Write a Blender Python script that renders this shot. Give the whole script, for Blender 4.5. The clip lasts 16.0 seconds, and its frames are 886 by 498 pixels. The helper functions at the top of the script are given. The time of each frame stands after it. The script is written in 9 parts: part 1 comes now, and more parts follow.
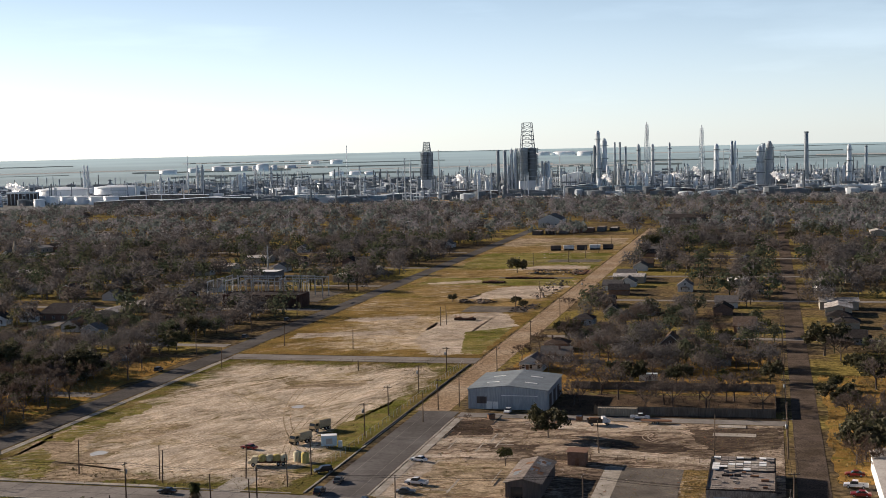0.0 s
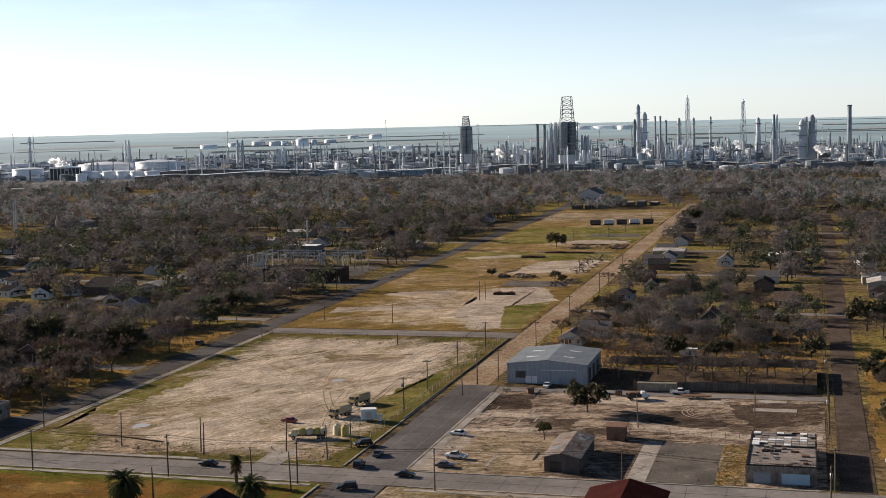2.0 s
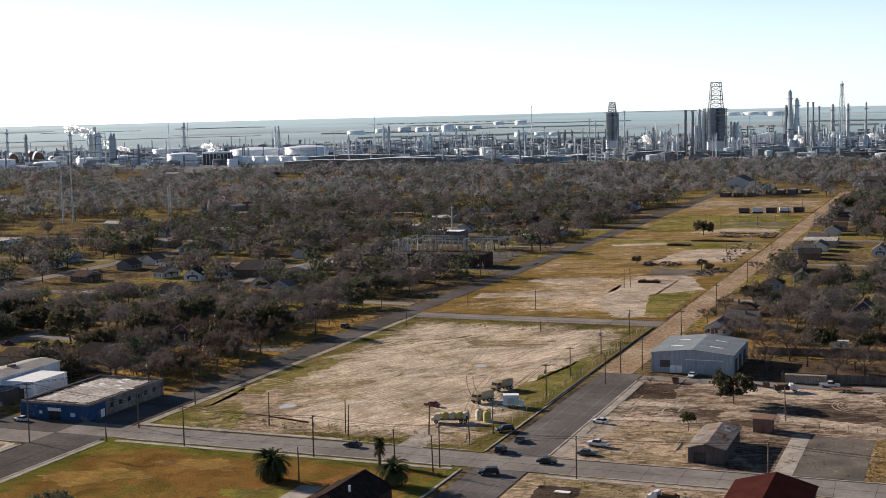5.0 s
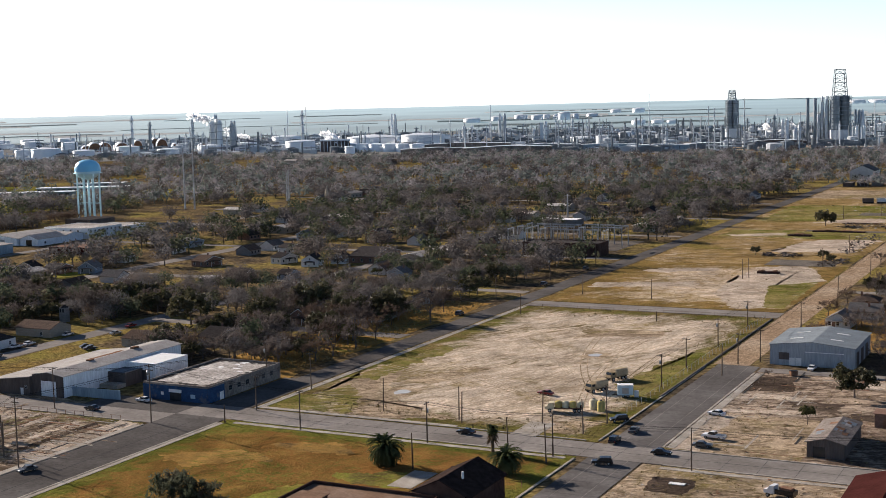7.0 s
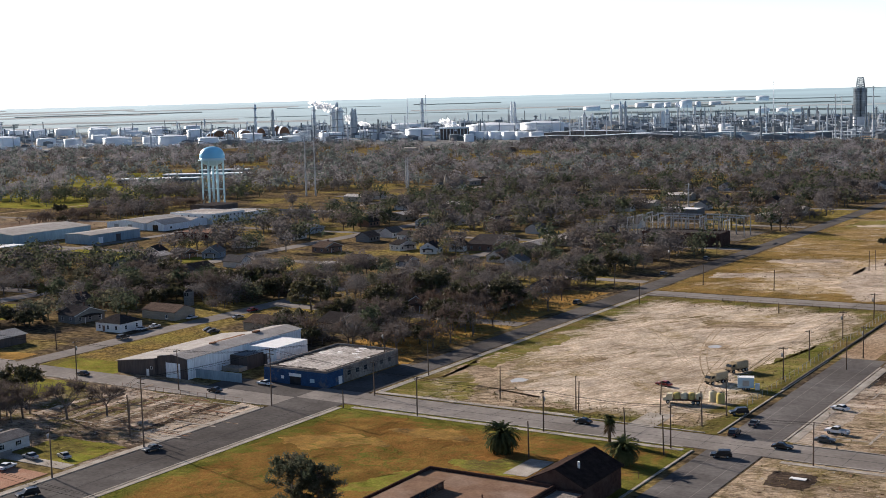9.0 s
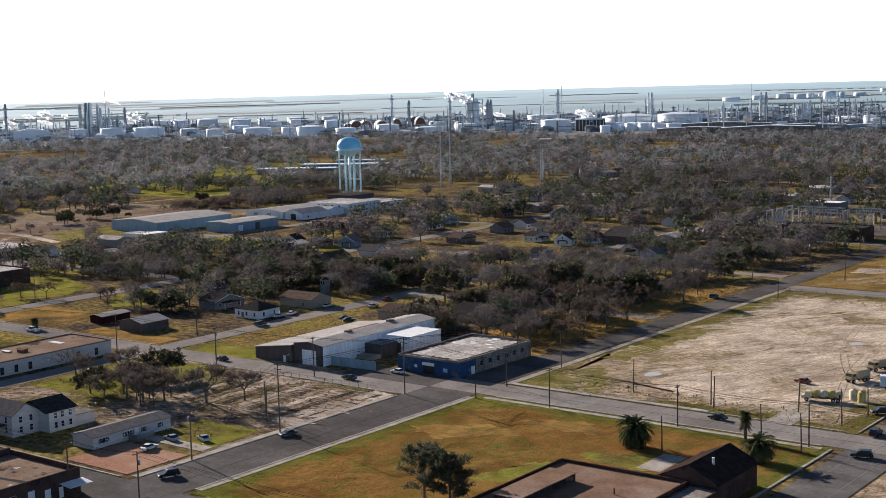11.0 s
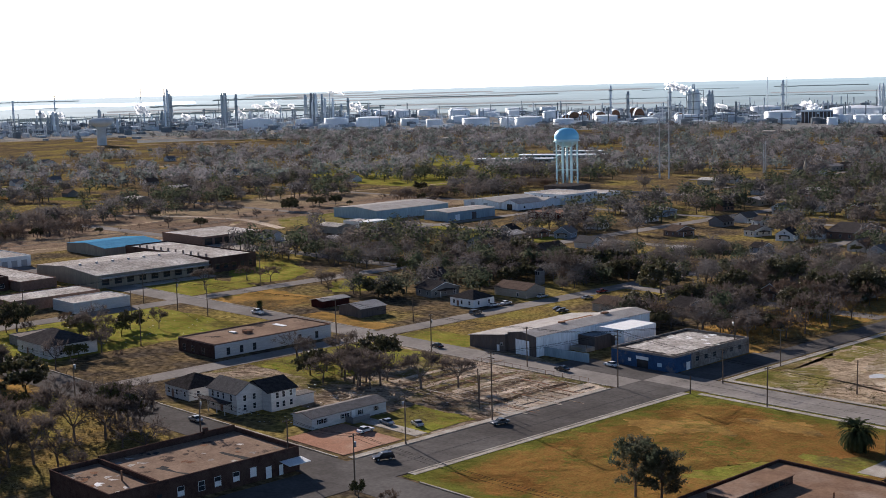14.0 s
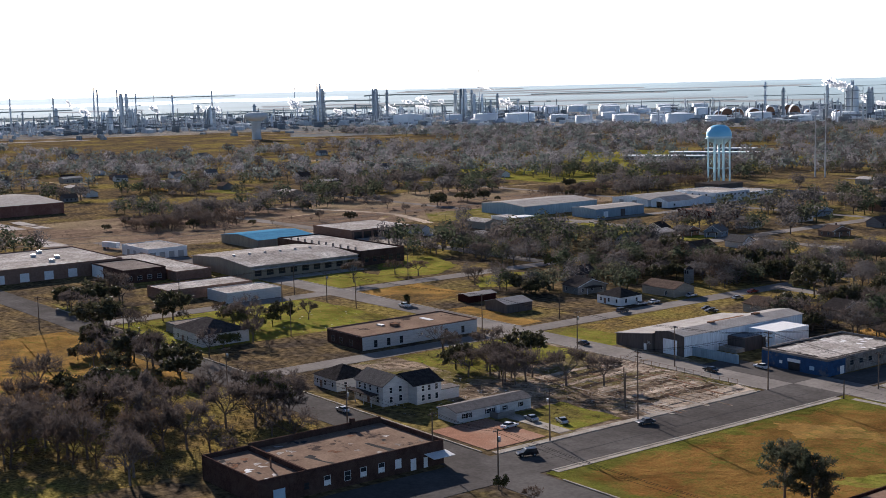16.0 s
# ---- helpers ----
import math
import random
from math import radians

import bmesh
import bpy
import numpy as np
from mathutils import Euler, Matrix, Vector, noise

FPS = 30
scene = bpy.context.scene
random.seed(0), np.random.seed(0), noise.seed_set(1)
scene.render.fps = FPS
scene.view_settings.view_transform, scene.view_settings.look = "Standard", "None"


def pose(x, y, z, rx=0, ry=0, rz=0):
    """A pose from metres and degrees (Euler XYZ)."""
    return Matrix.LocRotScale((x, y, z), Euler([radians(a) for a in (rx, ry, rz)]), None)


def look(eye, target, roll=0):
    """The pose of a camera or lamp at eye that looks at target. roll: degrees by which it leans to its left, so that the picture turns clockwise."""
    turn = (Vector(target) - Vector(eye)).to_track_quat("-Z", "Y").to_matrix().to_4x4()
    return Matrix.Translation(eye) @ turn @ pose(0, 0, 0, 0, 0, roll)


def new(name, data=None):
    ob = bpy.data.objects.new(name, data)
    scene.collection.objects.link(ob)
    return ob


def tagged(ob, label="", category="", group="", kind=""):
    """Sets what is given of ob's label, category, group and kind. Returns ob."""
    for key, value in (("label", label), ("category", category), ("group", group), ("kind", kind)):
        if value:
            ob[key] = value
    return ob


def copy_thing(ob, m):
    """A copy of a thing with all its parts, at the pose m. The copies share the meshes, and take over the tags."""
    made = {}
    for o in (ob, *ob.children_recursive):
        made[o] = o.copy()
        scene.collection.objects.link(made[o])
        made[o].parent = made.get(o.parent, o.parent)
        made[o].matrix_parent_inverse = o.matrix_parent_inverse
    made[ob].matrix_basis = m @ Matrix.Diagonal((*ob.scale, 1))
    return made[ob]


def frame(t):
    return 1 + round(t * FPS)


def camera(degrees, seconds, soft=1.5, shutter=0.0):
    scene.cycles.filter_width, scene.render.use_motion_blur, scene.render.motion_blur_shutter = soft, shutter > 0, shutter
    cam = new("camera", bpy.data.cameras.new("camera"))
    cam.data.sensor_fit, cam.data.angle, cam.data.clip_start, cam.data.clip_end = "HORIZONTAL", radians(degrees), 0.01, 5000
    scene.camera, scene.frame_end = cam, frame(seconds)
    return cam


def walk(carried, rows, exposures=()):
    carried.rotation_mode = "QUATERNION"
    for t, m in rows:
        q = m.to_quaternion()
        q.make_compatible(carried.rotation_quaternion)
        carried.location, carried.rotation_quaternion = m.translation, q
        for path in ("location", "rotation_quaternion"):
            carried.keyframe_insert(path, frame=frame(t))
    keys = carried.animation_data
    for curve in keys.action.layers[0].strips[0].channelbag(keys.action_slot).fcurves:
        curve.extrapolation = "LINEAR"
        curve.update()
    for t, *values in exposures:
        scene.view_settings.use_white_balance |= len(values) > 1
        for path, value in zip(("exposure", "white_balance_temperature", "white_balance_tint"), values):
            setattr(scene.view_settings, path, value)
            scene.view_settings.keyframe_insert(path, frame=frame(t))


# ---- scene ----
cam = camera(36.9, 16.0, soft=0.35)
EYE, TURN = 85.0, 13.9
# the camera hovers over one point: seconds, yaw, pitch, roll
ROWS = [
    (0.0, 0.0, -4.636, -1.26), (0.5, 0.507, -4.938, -1.30), (1.0, 0.987, -5.242, -1.33), (1.5, 1.332, -5.563, -1.36),
    (2.0, 1.722, -5.699, -1.38), (2.5, 2.64, -5.777, -1.39), (3.0, 3.59, -5.84, -1.39), (3.5, 4.551, -5.908, -1.39),
    (6.0, 10.483, -6.323, -1.41), (6.5, 11.728, -6.424, -1.42), (7.0, 12.974, -6.544, -1.43), (7.5, 14.237, -6.653, -1.44),
    (8.0, 15.488, -6.773, -1.45), (8.5, 16.74, -6.864, -1.46), (9.0, 18.114, -6.932, -1.47),
    (11.5, 25.567, -7.215, -1.55), (12.0, 27.231, -7.249, -1.56), (12.5, 28.748, -7.27, -1.56), (13.0, 30.31, -7.303, -1.57),
    (13.5, 31.801, -7.32, -1.57), (14.0, 33.297, -7.314, -1.56), (14.5, 34.837, -7.299, -1.55), (15.0, 36.398, -7.291, -1.54),
    (15.5, 38.034, -7.304, -1.52), (16.0, 39.695, -7.326, -1.48),
]
walk(cam, [(t, pose(0, 0, EYE, 90 + pitch, 0, TURN + yaw) @ pose(0, 0, 0, 0, 0, roll)) for t, yaw, pitch, roll in ROWS],
     exposures=[(0.0, 0.63, 6620, 10), (3.5, 0.71, 6500, 11), (7.0, 0.97, 6250, 10), (9.0, 1.0, 6150, 10), (12.5, 0.93, 6000, 11), (16.0, 0.89, 5850, 12)])

# ---- light: low winter sun from the west, clear pale sky ----
SUN_AZ, SUN_EL = -74.0, 19.0  # compass degrees from +y clockwise, elevation
world = bpy.data.worlds.new("world")
scene.world = world
world.use_nodes = True
wn = world.node_tree
sky = wn.nodes.new("ShaderNodeTexSky")
sky.sky_type, sky.sun_disc = "NISHITA", False
sky.sun_elevation, sky.sun_rotation = radians(SUN_EL), radians(SUN_AZ)
sky.air_density, sky.dust_density, sky.ozone_density, sky.altitude = 0.6, 0.35, 2.0, 80
# pale haze low over the horizon, thinning upwards, with faint high cloud
tc = wn.nodes.new("ShaderNodeTexCoord")
sep = wn.nodes.new("ShaderNodeSeparateXYZ")
wn.links.new(tc.outputs["Generated"], sep.inputs[0])
hz = wn.nodes.new("ShaderNodeMapRange")
hz.interpolation_type = "SMOOTHSTEP"
hz.inputs["From Min"].default_value, hz.inputs["From Max"].default_value = -0.02, 0.25
hz.inputs["To Min"].default_value, hz.inputs["To Max"].default_value = 0.41, 0.0
wn.links.new(sep.outputs["Z"], hz.inputs["Value"])
cmap = wn.nodes.new("ShaderNodeMapping")
cmap.inputs["Scale"].default_value = (2.0, 2.0, 14.0)
wn.links.new(tc.outputs["Generated"], cmap.inputs["Vector"])
cl = wn.nodes.new("ShaderNodeTexNoise")
cl.inputs["Scale"].default_value, cl.inputs["Detail"].default_value = 2.2, 5
wn.links.new(cmap.outputs["Vector"], cl.inputs["Vector"])
cr_ = wn.nodes.new("ShaderNodeMapRange")
cr_.inputs["From Min"].default_value, cr_.inputs["From Max"].default_value, cr_.inputs["To Max"].default_value = 0.58, 0.8, 0.1
wn.links.new(cl.outputs["Fac"], cr_.inputs["Value"])
dt = wn.nodes.new("ShaderNodeVectorMath")
dt.operation = "DOT_PRODUCT"
wn.links.new(tc.outputs["Generated"], dt.inputs[0])
dt.inputs[1].default_value = (math.sin(radians(SUN_AZ)), math.cos(radians(SUN_AZ)), 0.2)
glow = wn.nodes.new("ShaderNodeMapRange")
glow.inputs["From Min"].default_value, glow.inputs["From Max"].default_value = 0.1, 1.0
glow.inputs["To Min"].default_value, glow.inputs["To Max"].default_value = 1.0, 1.5
wn.links.new(dt.outputs["Value"], glow.inputs["Value"])
hmul = wn.nodes.new("ShaderNodeMath")
hmul.operation = "MULTIPLY"
wn.links.new(hz.outputs["Result"], hmul.inputs[0])
wn.links.new(glow.outputs["Result"], hmul.inputs[1])
add = wn.nodes.new("ShaderNodeMath")
add.operation = "ADD"
wn.links.new(hmul.outputs[0], add.inputs[0])
wn.links.new(cr_.outputs["Result"], add.inputs[1])
mixs = wn.nodes.new("ShaderNodeMix")
mixs.data_type, mixs.blend_type = "RGBA", "ADD"
hcol = wn.nodes.new("ShaderNodeVectorMath")
hcol.operation = "SCALE"
hmix = wn.nodes.new("ShaderNodeMix")
hmix.data_type = "RGBA"
hmix.inputs[6].default_value, hmix.inputs[7].default_value = (13.0, 13.5, 14.0, 1), (13.4, 16.3, 17.9, 1)
hup = wn.nodes.new("ShaderNodeMapRange")
hup.inputs["From Min"].default_value, hup.inputs["From Max"].default_value = 0.015, 0.13
wn.links.new(sep.outputs["Z"], hup.inputs["Value"])
wn.links.new(hup.outputs["Result"], hmix.inputs["Factor"])
wn.links.new(hmix.outputs[2], hcol.inputs[0])
wn.links.new(add.outputs[0], hcol.inputs["Scale"])
mixs.inputs["Factor"].default_value = 1.0
wn.links.new(hcol.outputs[0], mixs.inputs[7])
wn.links.new(sky.outputs[0], mixs.inputs[6])
wn.links.new(mixs.outputs[2], wn.nodes["Background"].inputs[0])
wn.nodes["Background"].inputs[1].default_value = 0.052
sun = new("sun", bpy.data.lights.new("sun", "SUN"))
sun.data.energy, sun.data.angle, sun.data.color = 5.0, radians(0.55), (1.0, 0.86, 0.73)
sd = Vector((math.sin(radians(SUN_AZ)) * math.cos(radians(SUN_EL)), math.cos(radians(SUN_AZ)) * math.cos(radians(SUN_EL)), math.sin(radians(SUN_EL))))
sun.matrix_world = look(sd * 300, (0, 0, 0))

R = random.Random(7)


# ---- materials ----
def surf(name, c1, c2, scale=1.0, c3=None, scale3=0.05, rough=0.85, metal=0.0, bump=0.0, stretch=(1, 1, 1), lo=0.38, hi=0.62,
         lo3=0.45, hi3=0.65, vary=0.0, fine=0.0, spec=None, island=False, warp=0.0, mask=0.0, trans=0.0, grain=0.0):
    """Two-tone noise in metres, a third tone in large patches, fine grain, relief, and a shift of tone from object to object."""
    m = bpy.data.materials.new(name)
    m.use_nodes = True
    nt = m.node_tree
    N, K = nt.nodes, nt.links
    bs = N["Principled BSDF"]
    bs.inputs["Roughness"].default_value, bs.inputs["Metallic"].default_value = rough, metal
    bs.inputs["Specular IOR Level"].default_value = spec if spec is not None else (0.0 if rough > 0.55 else 0.5)
    geo = N.new("ShaderNodeNewGeometry")
    mp = N.new("ShaderNodeMapping")
    mp.inputs["Scale"].default_value = stretch
    K.new(geo.outputs["Position"], mp.inputs["Vector"])

    def noise_tex(sc, detail, vec):
        n = N.new("ShaderNodeTexNoise")
        n.inputs["Scale"].default_value, n.inputs["Detail"].default_value = sc, detail
        n.inputs["Roughness"].default_value = 0.62
        n.inputs["Distortion"].default_value = warp
        K.new(vec, n.inputs["Vector"])
        return n.outputs["Fac"]

    def mixc(f, a, b):
        x = N.new("ShaderNodeMix")
        x.data_type = "RGBA"
        K.new(f, x.inputs["Factor"])
        for sock, v in ((x.inputs[6], a), (x.inputs[7], b)):
            if isinstance(v, tuple):
                sock.default_value = (*v, 1)
            else:
                K.new(v, sock)
        return x.outputs[2]

    def ramp(f, a, b):
        r = N.new("ShaderNodeMapRange")
        r.inputs["From Min"].default_value, r.inputs["From Max"].default_value = a, b
        K.new(f, r.inputs["Value"])
        return r.outputs["Result"]

    n1 = noise_tex(scale, 6, mp.outputs["Vector"])
    f1 = ramp(n1, lo, hi)
    if mask:
        mu = N.new("ShaderNodeMath")
        mu.operation = "MULTIPLY"
        K.new(f1, mu.inputs[0])
        K.new(ramp(noise_tex(mask, 4, geo.outputs["Position"]), 0.44, 0.6), mu.inputs[1])
        f1 = mu.outputs[0]
    col = mixc(f1, c1, c2)
    if c3:
        col = mixc(ramp(noise_tex(scale3, 6, geo.outputs["Position"]), lo3, hi3), col, c3)
    if fine:
        v = N.new("ShaderNodeHueSaturation")
        K.new(col, v.inputs["Color"])
        mr = N.new("ShaderNodeMapRange")
        mr.inputs["To Min"].default_value, mr.inputs["To Max"].default_value = 1 - 1.5 * fine, 1 + 1.5 * fine
        mr.inputs["From Min"].default_value, mr.inputs["From Max"].default_value = 0.35, 0.65
        K.new(noise_tex(scale * 9, 3, mp.outputs["Vector"]), mr.inputs["Value"])
        K.new(mr.outputs["Result"], v.inputs["Value"])
        col = v.outputs["Color"]
    if grain:
        v = N.new("ShaderNodeHueSaturation")
        K.new(col, v.inputs["Color"])
        mr = N.new("ShaderNodeMapRange")
        mr.inputs["From Min"].default_value, mr.inputs["From Max"].default_value = 0.3, 0.7
        mr.inputs["To Min"].default_value, mr.inputs["To Max"].default_value = 0.55, 1.45
        K.new(noise_tex(grain, 5, geo.outputs["Position"]), mr.inputs["Value"])
        K.new(mr.outputs["Result"], v.inputs["Value"])
        col = v.outputs["Color"]
    if vary:
        v = N.new("ShaderNodeHueSaturation")
        K.new(col, v.inputs["Color"])
        mr = N.new("ShaderNodeMapRange")
        mr.inputs["To Min"].default_value, mr.inputs["To Max"].default_value = 1 - vary, 1 + vary
        if island:
            K.new(geo.outputs["Random Per Island"], mr.inputs["Value"])
        else:
            oi = N.new("ShaderNodeObjectInfo")
            K.new(oi.outputs["Random"], mr.inputs["Value"])
        K.new(mr.outputs["Result"], v.inputs["Value"])
        col = v.outputs["Color"]
    K.new(col, bs.inputs["Base Color"])
    if trans:
        tl, ms = N.new("ShaderNodeBsdfTranslucent"), N.new("ShaderNodeMixShader")
        K.new(col, tl.inputs["Color"])
        ms.inputs[0].default_value = trans
        K.new(bs.outputs[0], ms.inputs[1])
        K.new(tl.outputs[0], ms.inputs[2])
        K.new(ms.outputs[0], N["Material Output"].inputs["Surface"])
    if bump:
        b = N.new("ShaderNodeBump")
        b.inputs["Strength"].default_value, b.inputs["Distance"].default_value = 1.0, bump
        K.new(n1, b.inputs["Height"])
        K.new(b.outputs["Normal"], bs.inputs["Normal"])
    return m


def striped(name, c1, c2, period, axis=0, rough=0.6, vary=0.0):
    """Ribbed sheet metal: narrow seams every period metres along one axis, with streaks of dirt."""
    m = surf(name, c1, c2, 0.25, rough=max(rough, 0.6), stretch=(1, 1, 0.15), fine=0.08, vary=vary)
    nt = m.node_tree
    N, K = nt.nodes, nt.links
    bs = N["Principled BSDF"]
    geo = N.new("ShaderNodeNewGeometry")
    sep = N.new("ShaderNodeSeparateXYZ")
    K.new(geo.outputs["Position"], sep.inputs[0])
    a = N.new("ShaderNodeMath")
    a.operation = "MULTIPLY"
    a.inputs[1].default_value = 2 * math.pi / period
    K.new(sep.outputs[axis], a.inputs[0])
    s = N.new("ShaderNodeMath")
    s.operation = "SINE"
    K.new(a.outputs[0], s.inputs[0])
    b = N.new("ShaderNodeBump")
    b.inputs["Strength"].default_value, b.inputs["Distance"].default_value = 0.7, 0.05
    K.new(s.outputs[0], b.inputs["Height"])
    K.new(b.outputs["Normal"], bs.inputs["Normal"])
    return m


M = {}
M["land"] = surf("winter_grass_land", (0.065, 0.052, 0.04), (0.17, 0.122, 0.06), 0.05, (0.2, 0.155, 0.05), 0.016, bump=0.1, fine=0.35, lo3=0.5, hi3=0.6, grain=0.5)
# marsh tones shifted to blue-grey so the colour carries the haze
M["marsh"] = surf("hazed_far_marsh", (0.13, 0.17, 0.185), (0.2, 0.24, 0.25), 0.006, (0.24, 0.24, 0.21), 0.0015, lo=0.45, hi=0.58, stretch=(0.5, 1.5, 1), rough=0.8)


def field_soil(name, base, streak, weed, patch, edges=None, bearing=62, draw=1.0):
    """Trampled soil: slanting wheel tracks, weedy drifts, large patches, coarse grain; weeds close in from the edges of a lot."""
    m = bpy.data.materials.new(name)
    m.use_nodes = True
    N, K = m.node_tree.nodes, m.node_tree.links
    bs = N["Principled BSDF"]
    bs.inputs["Roughness"].default_value = 0.95
    bs.inputs["Specular IOR Level"].default_value = 0.0
    geo = N.new("ShaderNodeNewGeometry")

    def nz(long, sc, warp, a, b, turn=0.0, detail=8):
        """Noise drawn out along a bearing (degrees from x)."""
        mp = N.new("ShaderNodeMapping")
        mp.vector_type = "TEXTURE"
        mp.inputs["Scale"].default_value, mp.inputs["Rotation"].default_value = (1 + (long - 1) * draw, 1, 1), (0, 0, radians(turn - 62 + bearing))
        K.new(geo.outputs["Position"], mp.inputs["Vector"])
        n = N.new("ShaderNodeTexNoise")
        n.inputs["Scale"].default_value, n.inputs["Detail"].default_value, n.inputs["Roughness"].default_value, n.inputs["Distortion"].default_value = sc, detail, 0.65, warp
        K.new(mp.outputs["Vector"], n.inputs["Vector"])
        r = N.new("ShaderNodeMapRange")
        r.inputs["From Min"].default_value, r.inputs["From Max"].default_value = a, b
        K.new(n.outputs["Fac"], r.inputs["Value"])
        return r.outputs["Result"]

    def calc(op, a, b=None):
        x = N.new("ShaderNodeMath")
        x.operation = op
        for i, v in enumerate((a, b)):
            if isinstance(v, (int, float)):
                x.inputs[i].default_value = v
            elif v is not None:
                K.new(v, x.inputs[i])
        return x.outputs[0]

    def mix(f, a, b):
        x = N.new("ShaderNodeMix")
        x.data_type = "RGBA"
        x.clamp_factor = True
        K.new(f, x.inputs["Factor"])
        for sock, v in ((x.inputs[6], a), (x.inputs[7], b)):
            if isinstance(v, tuple):
                sock.default_value = (*v, 1)
            else:
                K.new(v, sock)
        return x.outputs[2]

    f1 = nz(3.5, 0.35, 1.4, 0.47, 0.6, 68)
    col = mix(f1, base, streak)
    col = mix(calc("MULTIPLY", nz(5, 0.4, 1.4, 0.49, 0.57, 56), nz(1, 0.04, 0.8, 0.4, 0.56)), col, streak)
    col = mix(calc("MULTIPLY", nz(4, 0.22, 2.0, 0.5, 0.6, 62), nz(1, 0.03, 1.0, 0.47, 0.6)), col, weed)
    col = mix(calc("MULTIPLY", nz(1, 0.024, 0.8, 0.52, 0.6), nz(2, 0.7, 0.5, 0.3, 0.55, 70)), col, patch)
    if edges:
        x0, y0, x1, y1, wide, grass, tuft = edges
        sp = N.new("ShaderNodeSeparateXYZ")
        K.new(geo.outputs["Position"], sp.inputs[0])
        d = calc("MINIMUM", calc("MINIMUM", calc("SUBTRACT", sp.outputs[0], x0), calc("SUBTRACT", x1, sp.outputs[0])), calc("MINIMUM", calc("SUBTRACT", sp.outputs[1], y0), calc("SUBTRACT", y1, sp.outputs[1])))
        d = calc("ADD", d, calc("MULTIPLY", nz(2.2, 0.09, 1.2, 0.3, 0.7, 64), -1.6 * wide))
        d = calc("ADD", d, calc("MULTIPLY", nz(2, 0.7, 0.8, 0.3, 0.7, 60), -0.5 * wide))
        r = N.new("ShaderNodeMapRange")
        r.inputs["From Min"].default_value, r.inputs["From Max"].default_value = wide * 0.25, -wide * 0.45
        K.new(d, r.inputs["Value"])
        col = mix(r.outputs["Result"], col, mix(nz(2, 0.11, 1.0, 0.4, 0.6, 64), grass, tuft))
    v = N.new("ShaderNodeHueSaturation")
    K.new(col, v.inputs["Color"])
    r = N.new("ShaderNodeMapRange")
    r.inputs["To Min"].default_value, r.inputs["To Max"].default_value = 0.72, 1.28
    K.new(nz(1.5, 0.07, 0.9, 0.36, 0.64, 62, 5), r.inputs["Value"])
    K.new(r.outputs["Result"], v.inputs["Value"])
    col = v.outputs["Color"]
    v = N.new("ShaderNodeHueSaturation")
    K.new(col, v.inputs["Color"])
    r = N.new("ShaderNodeMapRange")
    r.inputs["To Min"].default_value, r.inputs["To Max"].default_value = (0.6, 1.36) if draw > 0.35 else (0.78, 1.22)
    K.new(nz(1.6, 1.8, 0.3, 0.33, 0.67, 60, 6), r.inputs["Value"])
    K.new(r.outputs["Result"], v.inputs["Value"])
    K.new(v.outputs["Color"], bs.inputs["Base Color"])
    bp = N.new("ShaderNodeBump")
    bp.inputs["Strength"].default_value, bp.inputs["Distance"].default_value = 1.0, 0.22
    K.new(nz(3, 0.6, 1.0, 0.3, 0.7, 62), bp.inputs["Height"])
    K.new(bp.outputs["Normal"], bs.inputs["Normal"])
    return m


M["sand"] = field_soil("pale_trampled_dirt", (0.53, 0.44, 0.342), (0.35, 0.275, 0.196), (0.16, 0.122, 0.058), (0.22, 0.168, 0.08), (-211, 300, -111, 489, 10, (0.11, 0.108, 0.026), (0.165, 0.12, 0.05)))
M["sand_back"] = field_soil("dirt_and_yellow_grass", (0.52, 0.42, 0.315), (0.32, 0.235, 0.14), (0.23, 0.155, 0.055), (0.22, 0.155, 0.055), (-211, 500, -106, 650, 24, (0.22, 0.14, 0.05), (0.17, 0.12, 0.04)), 40, 0.6)
M["sand_grass"] = field_soil("dry_yellow_grass_field", (0.29, 0.2, 0.092), (0.19, 0.125, 0.046), (0.46, 0.37, 0.27), (0.14, 0.112, 0.028), None, 25, 0.6)
M["mud"] = field_soil("dark_churned_soil", (0.4, 0.315, 0.235), (0.13, 0.092, 0.066), (0.07, 0.05, 0.036), (0.085, 0.062, 0.046), None, 14, 0.5)
M["lot"] = field_soil("tan_cleared_lot", (0.42, 0.325, 0.225), (0.22, 0.163, 0.105), (0.13, 0.1, 0.052), (0.16, 0.125, 0.048), None, 14, 0.5)
M["verge"] = field_soil("weedy_green_verge", (0.165, 0.152, 0.042), (0.23, 0.176, 0.07), (0.36, 0.295, 0.2), (0.105, 0.112, 0.021), None, 20, 0.5)
M["lawn"] = field_soil("winter_lawn", (0.178, 0.11, 0.032), (0.195, 0.104, 0.032), (0.11, 0.112, 0.025), (0.205, 0.098, 0.031), (-211, 182, -111, 285, 7, (0.13, 0.118, 0.028), (0.105, 0.11, 0.022)), 14, 0.05)
M["lawn_dry"] = field_soil("dry_orange_lawn", (0.3, 0.175, 0.054), (0.24, 0.15, 0.05), (0.14, 0.122, 0.03), (0.1, 0.072, 0.038), None, 14, 0.3)
M["green"] = field_soil("green_lawn", (0.19, 0.195, 0.036), (0.225, 0.175, 0.046), (0.13, 0.155, 0.024), (0.12, 0.098, 0.036), None, 14, 0.3)
M["rubble"] = field_soil("rubble_ground", (0.31, 0.24, 0.172), (0.11, 0.08, 0.055), (0.42, 0.35, 0.27), (0.12, 0.104, 0.034), None, 20, 0.4)
